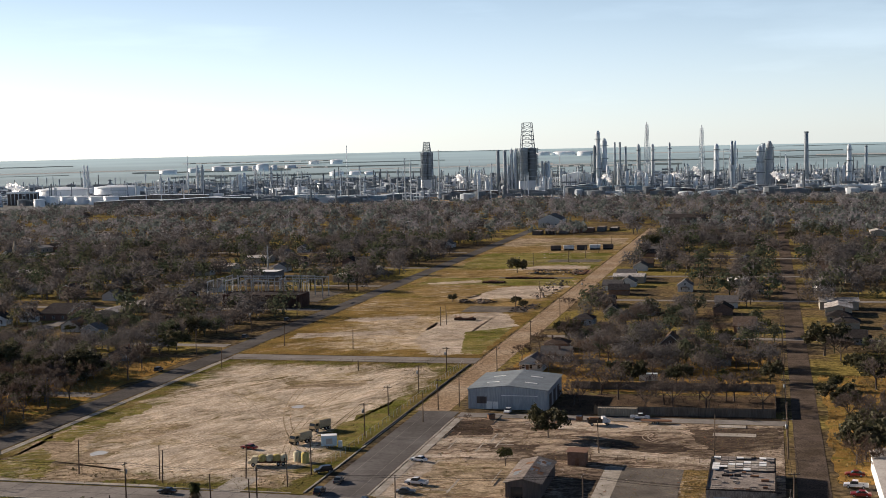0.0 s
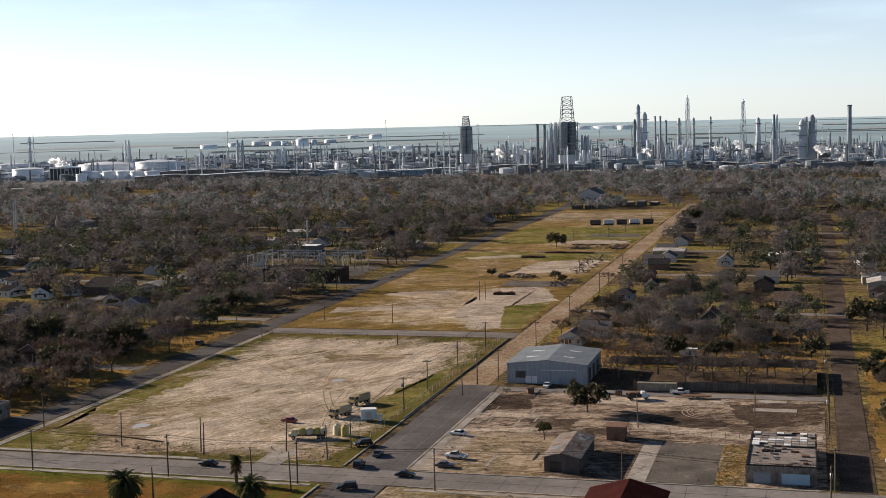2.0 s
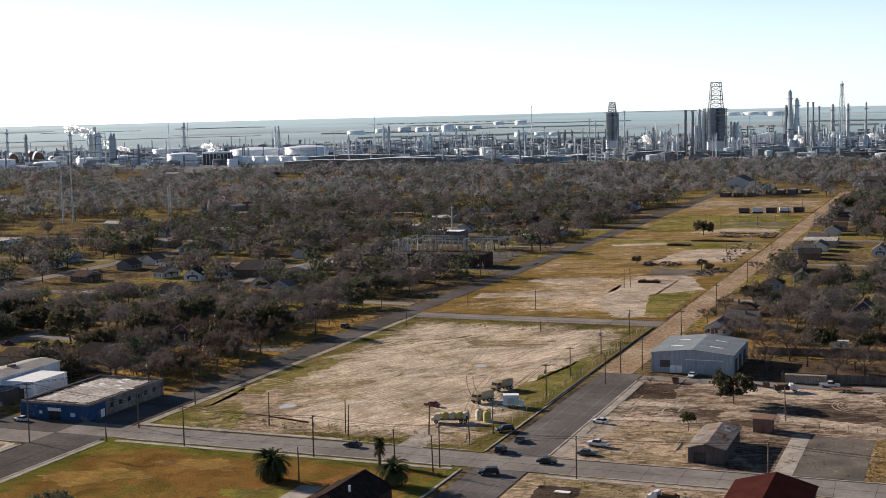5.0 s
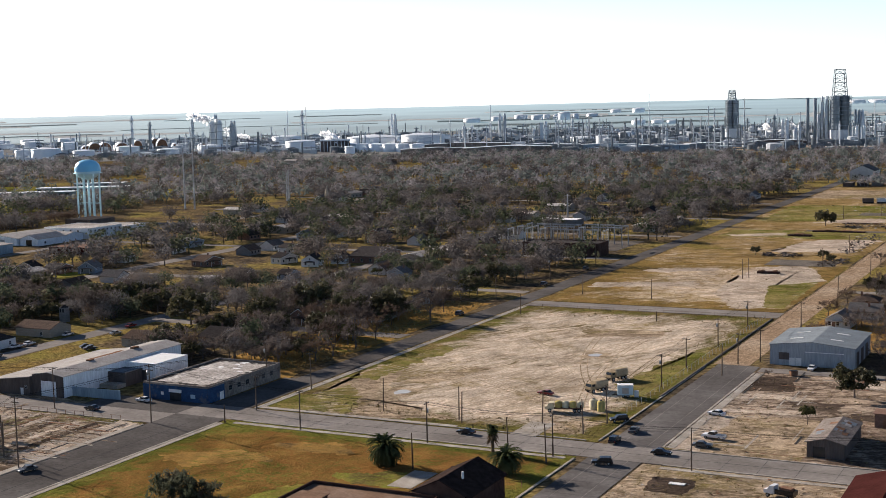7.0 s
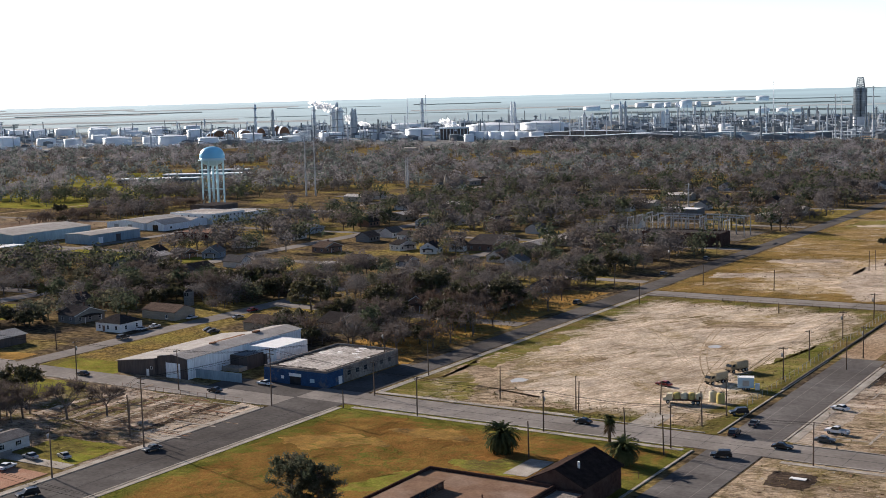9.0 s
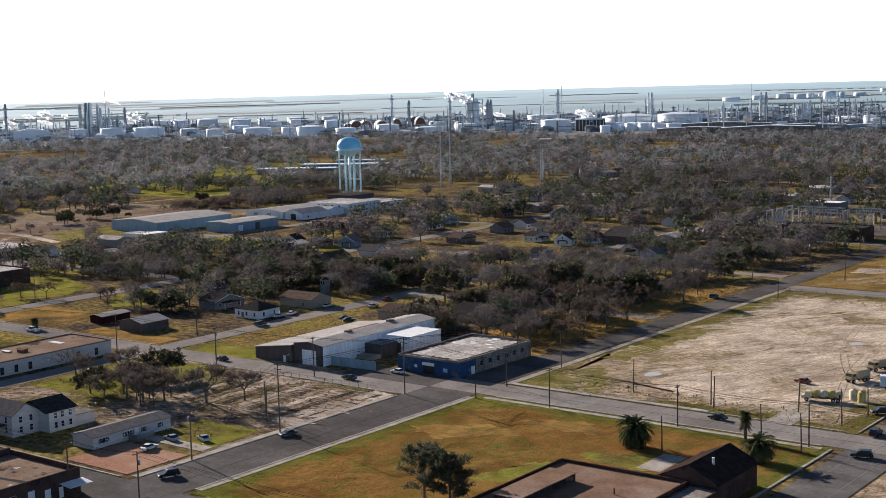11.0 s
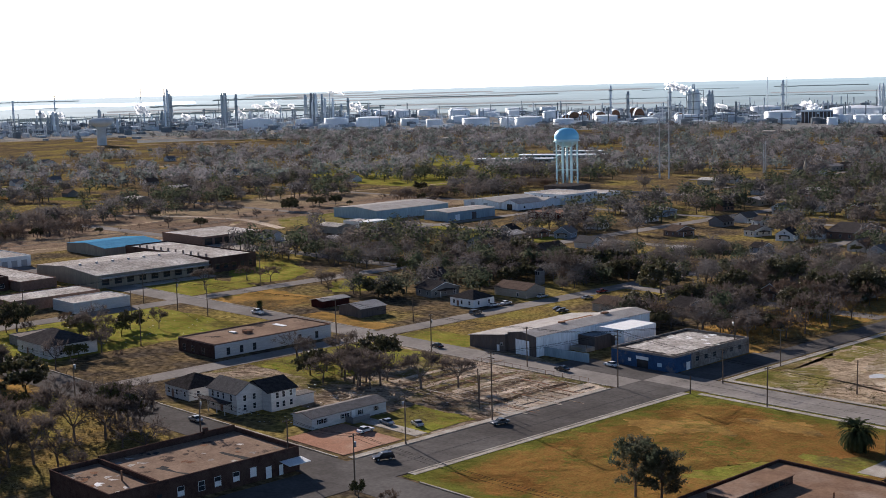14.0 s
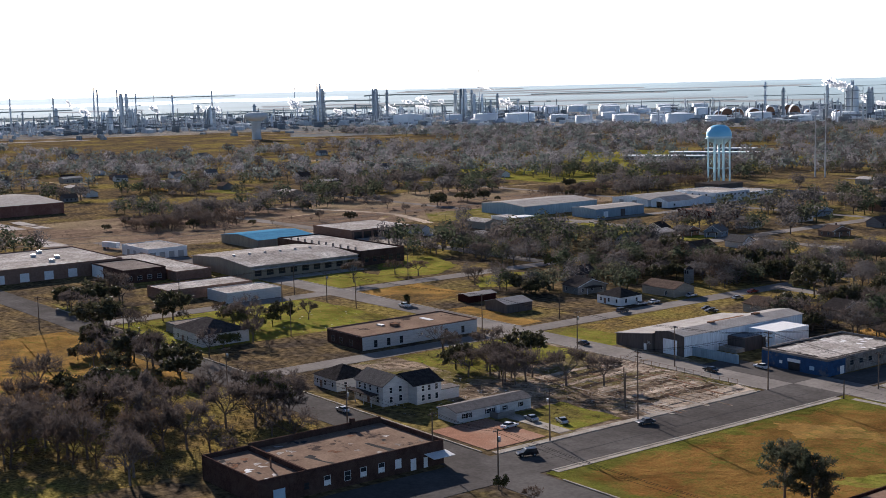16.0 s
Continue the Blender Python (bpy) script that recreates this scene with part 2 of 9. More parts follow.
M["asphalt"] = surf("worn_grey_asphalt", (0.098, 0.09, 0.084), (0.135, 0.125, 0.117), 0.1, (0.08, 0.073, 0.068), 0.03, fine=0.08, rough=0.7)
M["oldroad"] = surf("bleached_road_surface", (0.215, 0.195, 0.176), (0.275, 0.25, 0.228), 0.1, (0.17, 0.153, 0.138), 0.03, fine=0.07, rough=0.7)
M["asphalt_pale"] = surf("bleached_grey_asphalt", (0.12, 0.111, 0.105), (0.17, 0.158, 0.15), 0.1, (0.095, 0.087, 0.082), 0.03, fine=0.08, rough=0.7)
M["broken"] = surf("broken_narrow_road", (0.085, 0.067, 0.055), (0.13, 0.1, 0.08), 0.25, (0.07, 0.054, 0.04), 0.07, fine=0.25, rough=0.8)
M["dirtroad"] = surf("tan_dirt_road", (0.3, 0.213, 0.14), (0.25, 0.176, 0.113), 0.15, (0.36, 0.28, 0.2), 0.04, stretch=(2, 0.3, 1), fine=0.16, grain=0.6)
M["concrete"] = surf("weathered_concrete", (0.36, 0.32, 0.27), (0.25, 0.22, 0.185), 0.8, (0.44, 0.4, 0.35), 0.2, fine=0.18, rough=0.7)
M["seam"] = surf("tar_seam", (0.05, 0.05, 0.05), (0.07, 0.068, 0.065), 1.0)
# muddy water with the sky's reflection painted in as a pale base
M["puddle"] = surf("sky_pale_puddle", (0.5, 0.48, 0.44), (0.6, 0.57, 0.52), 0.5, rough=0.25)
M["oil"] = surf("oil_stained_gravel", (0.13, 0.115, 0.1), (0.19, 0.165, 0.14), 0.4, (0.1, 0.09, 0.08), 0.1, fine=0.2)
M["red_gravel"] = surf("reddish_gravel_yard", (0.34, 0.19, 0.13), (0.28, 0.15, 0.10), 0.4, (0.38, 0.25, 0.18), 0.1, fine=0.15)
M["railbed"] = surf("brown_railway_land", (0.14, 0.1, 0.073), (0.22, 0.16, 0.115), 0.05, (0.27, 0.21, 0.13), 0.015, stretch=(1.6, 0.3, 1), fine=0.25, grain=0.8)
M["brick"] = surf("dark_red_brick", (0.05, 0.031, 0.027), (0.075, 0.045, 0.037), 1.2, (0.09, 0.06, 0.05), 0.2, fine=0.2, bump=0.02)
M["brownbrick"] = surf("brown_brick", (0.19, 0.12, 0.09), (0.24, 0.155, 0.12), 1.2, fine=0.15)
M["roofgravel"] = surf("brown_gravel_roof", (0.23, 0.148, 0.1), (0.17, 0.11, 0.077), 0.15, (0.27, 0.2, 0.155), 0.07, fine=0.08)
M["rooftar"] = surf("old_tar_roof", (0.17, 0.145, 0.13), (0.23, 0.2, 0.175), 0.2, (0.3, 0.26, 0.23), 0.09, fine=0.2)
M["roofpale"] = surf("pale_flat_roof", (0.4, 0.365, 0.33), (0.29, 0.26, 0.235), 0.15, (0.5, 0.47, 0.44), 0.06, fine=0.2, rough=0.7, grain=0.6)
M["shingle_dark"] = surf("dark_shingles", (0.04, 0.036, 0.035), (0.065, 0.058, 0.056), 0.8, fine=0.25, vary=0.25, bump=0.03)
M["shingle_grey"] = surf("grey_shingles", (0.12, 0.111, 0.105), (0.165, 0.152, 0.143), 0.8, fine=0.2, vary=0.25, bump=0.03)
M["shingle_brown"] = surf("brown_shingles", (0.085, 0.062, 0.05), (0.125, 0.092, 0.072), 0.8, fine=0.2, vary=0.25, bump=0.03)
M["white_wood"] = surf("white_clapboard", (0.6, 0.59, 0.57), (0.5, 0.49, 0.47), 0.4, stretch=(1, 1, 6), fine=0.08, vary=0.08, bump=0.02)
M["roofold"] = surf("torn_brown_roofing", (0.25, 0.18, 0.133), (0.19, 0.135, 0.1), 0.18, (0.07, 0.055, 0.048), 0.1, lo3=0.6, hi3=0.63, fine=0.1, rough=0.8)
M["cream_wood"] = surf("cream_siding", (0.38, 0.34, 0.28), (0.32, 0.285, 0.23), 0.4, stretch=(1, 1, 6), fine=0.08, vary=0.12, bump=0.02)
M["grey_wood"] = surf("grey_siding", (0.23, 0.225, 0.22), (0.18, 0.175, 0.17), 0.4, stretch=(1, 1, 6), fine=0.1, vary=0.15, bump=0.02)
M["blue_wood"] = surf("pale_blue_siding", (0.28, 0.32, 0.36), (0.23, 0.265, 0.3), 0.4, stretch=(1, 1, 6), fine=0.1, vary=0.1)
M["tin_grey"] = striped("grey_blue_steel_roof", (0.23, 0.26, 0.28), (0.19, 0.215, 0.235), 0.9, 1, 0.6)
M["tin_wall"] = striped("blue_grey_steel_wall", (0.36, 0.39, 0.42), (0.31, 0.34, 0.37), 0.9, 0, 0.55)
M["tin_white"] = striped("white_steel_wall", (0.84, 0.86, 0.88), (0.76, 0.78, 0.8), 0.8, 1, 0.5)
M["tin_roofwhite"] = striped("pale_steel_roof", (0.42, 0.395, 0.37), (0.34, 0.315, 0.29), 0.8, 1, 0.6)
M["tin_blue"] = striped("pale_blue_steel_wall", (0.3, 0.38, 0.44), (0.25, 0.33, 0.38), 0.9, 1, 0.5)
M["roof_blue"] = striped("sky_blue_steel_roof", (0.1, 0.27, 0.42), (0.085, 0.225, 0.36), 0.9, 1, 0.6)
M["roof_red"] = striped("maroon_steel_roof", (0.06, 0.02, 0.018), (0.045, 0.016, 0.014), 0.6, 1, 0.6)
M["roof_maroon"] = surf("black_brown_shingles", (0.028, 0.02, 0.018), (0.045, 0.032, 0.028), 0.6, fine=0.25, bump=0.03)
M["tin_dark"] = striped("dark_brown_sheet_wall", (0.1, 0.085, 0.08), (0.13, 0.11, 0.1), 0.6, 0, 0.7)
M["tin_tan"] = striped("tan_steel_wall", (0.28, 0.25, 0.2), (0.24, 0.21, 0.17), 0.8, 0, 0.6)
M["oldwall"] = surf("stained_grey_brick", (0.2, 0.175, 0.155), (0.13, 0.11, 0.095), 0.35, (0.27, 0.24, 0.215), 0.2, stretch=(1, 1, 0.4), fine=0.2)
M["blue_paint"] = surf("chipped_blue_paint", (0.042, 0.088, 0.185), (0.034, 0.064, 0.13), 0.5, (0.12, 0.13, 0.16), 0.3, lo3=0.55, hi3=0.65, fine=0.15)
M["white_paint"] = surf("white_paint", (0.78, 0.78, 0.77), (0.7, 0.7, 0.69), 0.5, fine=0.05)
M["glass"] = surf("dark_window_glass", (0.02, 0.025, 0.03), (0.035, 0.04, 0.045), 0.3, rough=0.08)
M["wood_pole"] = surf("weathered_pole_wood", (0.12, 0.09, 0.07), (0.17, 0.13, 0.1), 1.5, stretch=(4, 4, 0.4), vary=0.2)
M["wire"] = surf("black_cable", (0.02, 0.02, 0.02), (0.03, 0.03, 0.03), 1.0, rough=1.0, spec=0.0)
# matt wet concrete: the pale tone paints the sun's glare on it
M["wet"] = surf("glare_wet_concrete", (0.5, 0.47, 0.44), (0.34, 0.3, 0.27), 0.1, (0.15, 0.12, 0.1), 0.05, lo3=0.5, hi3=0.56, rough=0.7)
M["redbrick"] = surf("red_brown_brick", (0.22, 0.1, 0.075), (0.17, 0.08, 0.062), 1.0, (0.26, 0.14, 0.11), 0.15, fine=0.2)
M["steel"] = surf("galvanised_steel", (0.38, 0.39, 0.4), (0.3, 0.31, 0.32), 0.6, rough=0.5, metal=0.5)
M["rust"] = surf("rusty_steel", (0.16, 0.09, 0.06), (0.24, 0.14, 0.09), 0.8, fine=0.2)
# dark and grey steel lightened and blued, aerial haze put into the paint
M["darksteel"] = surf("hazed_dark_steel", (0.22, 0.255, 0.28), (0.32, 0.355, 0.38), 0.08, vary=0.4, rough=0.7)
M["midsteel"] = surf("hazed_grey_steel", (0.45, 0.49, 0.52), (0.58, 0.62, 0.65), 0.06, vary=0.3, rough=0.6)
M["palesteel"] = surf("pale_refinery_steel", (0.74, 0.77, 0.79), (0.6, 0.64, 0.67), 0.06, vary=0.2, rough=0.6)
M["tankwhite"] = surf("white_tank_paint", (0.84, 0.86, 0.87), (0.74, 0.77, 0.79), 0.03, stretch=(1, 1, 0.3), vary=0.08, rough=0.45)
M["tower_blue"] = surf("pale_turquoise_tower_paint", (0.58, 0.8, 0.86), (0.52, 0.74, 0.8), 0.1, (0.64, 0.82, 0.86), 0.06, rough=0.4)
M["tower_cap"] = surf("sky_blue_tank_paint", (0.24, 0.62, 0.86), (0.21, 0.56, 0.8), 0.1, rough=0.35)
M["bark"] = surf("grey_bark", (0.11, 0.09, 0.077), (0.17, 0.14, 0.12), 1.0, stretch=(3, 3, 0.6), vary=0.2)
M["twig"] = surf("bare_winter_twigs", (0.1, 0.092, 0.09), (0.15, 0.138, 0.135), 0.12, vary=0.22, spec=0.0, trans=0.38)
# next two are for the far woods: distance haze painted in as paler, greyer tones
M["twig_hazed"] = surf("hazed_grey_twigs", (0.165, 0.157, 0.162), (0.205, 0.195, 0.2), 0.05, vary=0.25, spec=0.0, trans=0.4)
M["leaf_hazed"] = surf("hazed_grey_green_leaves", (0.115, 0.132, 0.126), (0.19, 0.21, 0.196), 0.1, vary=0.3, rough=0.8, spec=0.0, trans=0.4)
M["twig_brown"] = surf("brown_winter_twigs", (0.1, 0.085, 0.077), (0.148, 0.126, 0.114), 0.12, vary=0.22, spec=0.0, trans=0.38)
M["leaf"] = surf("dark_evergreen_leaves", (0.043, 0.056, 0.036), (0.09, 0.104, 0.066), 0.4, (0.12, 0.11, 0.075), 0.08, vary=0.25, rough=0.7, spec=0.0, trans=0.4)
M["twig_near"] = surf("bare_grey_twigs", (0.095, 0.077, 0.068), (0.15, 0.123, 0.108), 0.4, vary=0.25, spec=0.0, trans=0.3)
M["twig_russet"] = surf("bare_russet_twigs", (0.1, 0.073, 0.057), (0.155, 0.112, 0.087), 0.4, vary=0.25, spec=0.0, trans=0.3)
M["leaf_near"] = surf("evergreen_leaves", (0.04, 0.042, 0.022), (0.085, 0.08, 0.04), 0.5, (0.1, 0.085, 0.053), 0.2, vary=0.25, rough=0.7, spec=0.15, trans=0.25)
M["leaf_olive"] = surf("olive_leaves", (0.06, 0.063, 0.027), (0.1, 0.096, 0.042), 0.4, vary=0.25, rough=0.6)
M["palm"] = surf("palm_fronds", (0.05, 0.06, 0.025), (0.085, 0.09, 0.04), 0.5, vary=0.2)
M["dry_frond"] = surf("dry_palm_skirt", (0.14, 0.1, 0.06), (0.19, 0.14, 0.085), 1.0)
M["weeds"] = surf("dry_weeds", (0.2, 0.16, 0.08), (0.27, 0.21, 0.1), 0.5, vary=0.3, island=True)
M["rubber"] = surf("tyre_rubber", (0.02, 0.02, 0.02), (0.03, 0.03, 0.03), 2.0)
M["tan_paint"] = surf("desert_tan_truck_paint", (0.36, 0.28, 0.17), (0.31, 0.24, 0.15), 0.5, fine=0.1)
M["canvas"] = surf("tan_tarpaulin", (0.46, 0.37, 0.25), (0.4, 0.32, 0.21), 0.4, fine=0.1)
M["yellow"] = surf("yellow_plastic", (0.5, 0.42, 0.16), (0.45, 0.36, 0.13), 0.5)
M["cream"] = surf("cream_plastic", (0.6, 0.55, 0.4), (0.52, 0.47, 0.33), 0.5)
M["lightblue"] = surf("pale_blue_box_paint", (0.42, 0.56, 0.66), (0.38, 0.51, 0.6), 0.5)
M["car_black"] = surf("black_car_paint", (0.012, 0.012, 0.014), (0.018, 0.018, 0.02), 0.5, rough=0.25)
M["car_white"] = surf("white_car_paint", (0.72, 0.72, 0.72), (0.68, 0.68, 0.68), 0.5, rough=0.3)
M["car_silver"] = surf("silver_car_paint", (0.4, 0.41, 0.42), (0.36, 0.37, 0.38), 0.5, rough=0.3, metal=0.4)
M["car_red"] = surf("red_car_paint", (0.25, 0.02, 0.02), (0.2, 0.018, 0.018), 0.5, rough=0.3)
M["car_grey"] = surf("dark_grey_car_paint", (0.06, 0.065, 0.07), (0.05, 0.055, 0.06), 0.5, rough=0.3)
M["lamp"] = surf("clear_lamp_lens", (0.6, 0.6, 0.58), (0.55, 0.55, 0.53), 2.0, rough=0.15)
M["damp"] = field_soil("damp_dark_soil", (0.105, 0.078, 0.058), (0.07, 0.052, 0.04), (0.2, 0.155, 0.11), (0.05, 0.038, 0.031), None, 14, 0.5)
M["bleached"] = field_soil("bleached_sandy_soil", (0.5, 0.415, 0.33), (0.37, 0.295, 0.22), (0.24, 0.18, 0.125), (0.43, 0.355, 0.28), None, 14, 0.5)
M["plank"] = surf("dark_fence_boards", (0.12, 0.10, 0.085), (0.17, 0.145, 0.12), 0.8, stretch=(3, 3, 0.5), vary=0.15)


# ---- mesh helpers ----
class MB:
    """Collects vertices and faces of one mesh."""

    def __init__(self):
        self.v, self.f = [], []

    def poly(self, *pts):
        n = len(self.v)
        self.v += [tuple(p) for p in pts]
        self.f.append(tuple(range(n, n + len(pts))))
        return self

    def box(self, x0, y0, z0, x1, y1, z1):
        n = len(self.v)
        self.v += [(x, y, z) for z in (z0, z1) for y in (y0, y1) for x in (x0, x1)]
        self.f += [tuple(n + i for i in q) for q in ((0, 2, 3, 1), (4, 5, 7, 6), (0, 1, 5, 4), (2, 6, 7, 3), (0, 4, 6, 2), (1, 3, 7, 5))]
        return self

    def cbox(self, cx, cy, z0, w, d, h):
        return self.box(cx - w / 2, cy - d / 2, z0, cx + w / 2, cy + d / 2, z0 + h)

    def tube(self, p0, p1, r0, r1=None, n=6, cap=True):
        r1 = r0 if r1 is None else r1
        p0, p1 = Vector(p0), Vector(p1)
        ax = (p1 - p0).normalized()
        u = ax.cross(Vector((0, 0, 1)) if abs(ax.z) < 0.9 else Vector((1, 0, 0))).normalized()
        w = ax.cross(u)
        k = len(self.v)
        for p, r in ((p0, r0), (p1, r1)):
            for i in range(n):
                a = 2 * math.pi * i / n
                self.v.append(tuple(p + r * (math.cos(a) * u + math.sin(a) * w)))
        for i in range(n):
            j = (i + 1) % n
            self.f.append((k + i, k + j, k + n + j, k + n + i))
        if cap:
            self.f.append(tuple(k + n + i for i in range(n)))
            self.f.append(tuple(k + n - 1 - i for i in range(n)))
        return self

    def path(self, pts, r, n=4):
        """A thin round cable through points, in one piece."""
        k = len(self.v)
        for i, p in enumerate(pts):
            ax = (pts[min(i + 1, len(pts) - 1)] - pts[max(i - 1, 0)]).normalized()
            u = ax.cross(Vector((0, 0, 1))).normalized()
            w = ax.cross(u)
            self.v += [tuple(p + r * (math.cos(6.2832 * j / n) * u + math.sin(6.2832 * j / n) * w)) for j in range(n)]
        for i in range(len(pts) - 1):
            for j in range(n):
                q = (j + 1) % n
                self.f.append((k + i * n + j, k + i * n + q, k + (i + 1) * n + q, k + (i + 1) * n + j))
        return self

    def lathe(self, prof, n=24, cx=0.0, cy=0.0):
        k = len(self.v)
        for r, z in prof:
            for i in range(n):
                a = 2 * math.pi * i / n
                self.v.append((cx + r * math.cos(a), cy + r * math.sin(a), z))
        for s in range(len(prof) - 1):
            for i in range(n):
                j = (i + 1) % n
                self.f.append((k + s * n + i, k + s * n + j, k + (s + 1) * n + j, k + (s + 1) * n + i))
        self.f.append(tuple(k + (len(prof) - 1) * n + i for i in range(n)))
        return self

    def extrude_y(self, prof, y0, y1):
        """A closed outline in x, z, drawn along y."""
        k, n = len(self.v), len(prof)
        self.v += [(x, y0, z) for x, z in prof] + [(x, y1, z) for x, z in prof]
        self.f.append(tuple(range(k, k + n)))
        self.f.append(tuple(range(k + 2 * n - 1, k + n - 1, -1)))
        for i in range(n):
            j = (i + 1) % n
            self.f.append((k + i, k + n + i, k + n + j, k + j))
        return self

    def extrude_x(self, prof, x0, x1):
        """A closed outline in y, z, drawn along x."""
        k, n = len(self.v), len(prof)
        self.v += [(x0, y, z) for y, z in prof] + [(x1, y, z) for y, z in prof]
        self.f.append(tuple(range(k + n - 1, k - 1, -1)))
        self.f.append(tuple(range(k + n, k + 2 * n)))
        for i in range(n):
            j = (i + 1) % n
            self.f.append((k + i, k + j, k + n + j, k + n + i))
        return self

    def mesh(self, name, material, smooth=False):
        me = bpy.data.meshes.new(name)
        me.from_pydata(self.v, [], self.f)
        me.materials.append(material)
        if smooth:
            me.polygons.foreach_set("use_smooth", [True] * len(me.polygons))
        me.update()
        return me


def thing(name, x, y, z=0.0, rz=0.0, label="", category="", group="", kind=""):
    ob = new(name)
    ob.matrix_basis = pose(x, y, z, 0, 0, rz)
    return tagged(ob, label, category, group, kind)


def part(name, mb, material, parent, label="", smooth=False, at=None):
    ob = new(name, mb.mesh(name, M[material] if isinstance(material, str) else material, smooth))
    ob.parent = parent
    if at is not None:
        ob.matrix_basis = at
    return tagged(ob, label)


def solid(name, mb, material, label="", category="", group="", kind="", at=None, smooth=False):
    ob = new(name, mb.mesh(name, M[material], smooth))
    if at is not None:
        ob.matrix_basis = at
    return tagged(ob, label, category, group, kind)


# ---- ground, lots and roads ----
solid("ground", MB().poly((-5600, -5600, 0), (5600, -5600, 0), (5600, 5600, 0), (-5600, 5600, 0)), "land", "dry winter grass and leaf litter over flat land", kind="structure")


def sheet(name, x0, y0, x1, y1, z, material, label):
    return solid(name, MB().box(x0, y0, -0.3, x1, y1, z), material, label, kind="structure")


sheet("vacant_lot", -211.6, 299.6, -110.8, 489, 0.06, "sand", "pale trampled dirt lot with tyre tracks and weeds")
sheet("vacant_lot", -211.6, 504, -110.8, 640, 0.06, "sand_back", "pale dirt and dry grass field")
sheet("vacant_lot", -211.6, 640.02, -110.8, 1160, 0.055, "sand_grass", "dry yellow grass field")
sheet("vacant_lot", -94.6, 300, 3.5, 393.5, 0.06, "mud", "dark churned soil with rubble after demolition")
sheet("vacant_lot", -94.6, 299.9, -62, 340, 0.075, "lot", "cleared tan lot with old foundation lines")
sheet("vacant_lot", -94.6, 200, -10, 285.6, 0.06, "lot", "cleared tan lot beside the street")
sheet("lawn", -211.2, 181.6, -111, 285.6, 0.06, "lawn", "winter lawn of orange and green grass")
sheet("vacant_lot", -333, 205, -230, 274.6, 0.05, "rubble", "rubble strewn cleared lot")
sheet("lawn", -333, 283, -300, 345, 0.05, "green", "patchy green lawn behind the sheds")
sheet("railway_land", -820, 245, -650, 640, 0.04, "railbed", "brown bare land along a railway")


def ring(name, d0, d1, a0, a1, z, material, label):
    """A flat sector of land between two distances and two bearings."""
    mb = MB()
    n = 40
    for i in range(n):
        b0, b1 = radians(a0 + (a1 - a0) * i / n), radians(a0 + (a1 - a0) * (i + 1) / n)
        mb.poly(*[(-math.sin(b) * d, math.cos(b) * d, z) for b, d in ((b0, d0), (b0, d1), (b1, d1), (b1, d0))])
    return solid(name, mb, material, label, kind="structure")


# soil darkened to paint the shade over the fenced yard
M["shade_soil"] = surf("shade_painted_soil", (0.07, 0.05, 0.036), (0.13, 0.092, 0.06), 0.2, (0.17, 0.14, 0.05), 0.06, fine=0.3, lo3=0.55, hi3=0.65)
M["land_bright"] = surf("yellow_winter_grass", (0.22, 0.152, 0.05), (0.12, 0.088, 0.045), 0.12, (0.2, 0.165, 0.045), 0.04, fine=0.35, grain=0.7)
M["works"] = surf("grey_works_ground", (0.13, 0.14, 0.145), (0.22, 0.225, 0.22), 0.02, (0.26, 0.24, 0.21), 0.006, fine=0.25, rough=0.8)
ring("works_ground", 1860, 3100, -30, 34, 0.08, "works", "grey gravel ground of the refinery")
ring("works_ground", 2080, 3100, 34, 60, 0.08, "works", "grey gravel ground of the refinery")
ring("works_ground", 2350, 3300, 60, 100, 0.08, "works", "grey gravel ground of the refinery")
ring("far_marsh", 3000, 3420, -40, 110, 0.04, "marsh", "flat marsh behind the refinery, blue-grey with painted haze")

ROADS = (
    ("road", -108.2, 60, -95.2, 401.5, "asphalt_pale", "grey asphalt street with tar seams"),
    ("road", -109.6, 401.6, -98.6, 1240, "dirtroad", "tan unpaved road with wheel tracks"),
    ("road", -222.6, 286.5, -213.2, 1240, "asphalt", "dark asphalt street beside a vacant field"),
    ("road", -228.9, 60, -212.0, 286.3, "asphalt", "dark asphalt street"),
    ("road", 6.2, 60, 14.0, 1240, "broken", "worn narrow street between trees"),
    ("road", -343.5, 181, -334.5, 900, "oldroad", "worn residential street"),
    ("road", -460, 181, -450, 900, "oldroad", "worn residential street"),
    ("road", -575, 402, -567, 1000, "oldroad", "worn residential street"),
    ("road", 118, 300, 126, 1000, "oldroad", "worn residential street"),
)
for nm, x0, y0, x1, y1, mt, lb in ROADS:
    sheet(nm, x0, y0, x1, y1, 0.07, mt, lb)
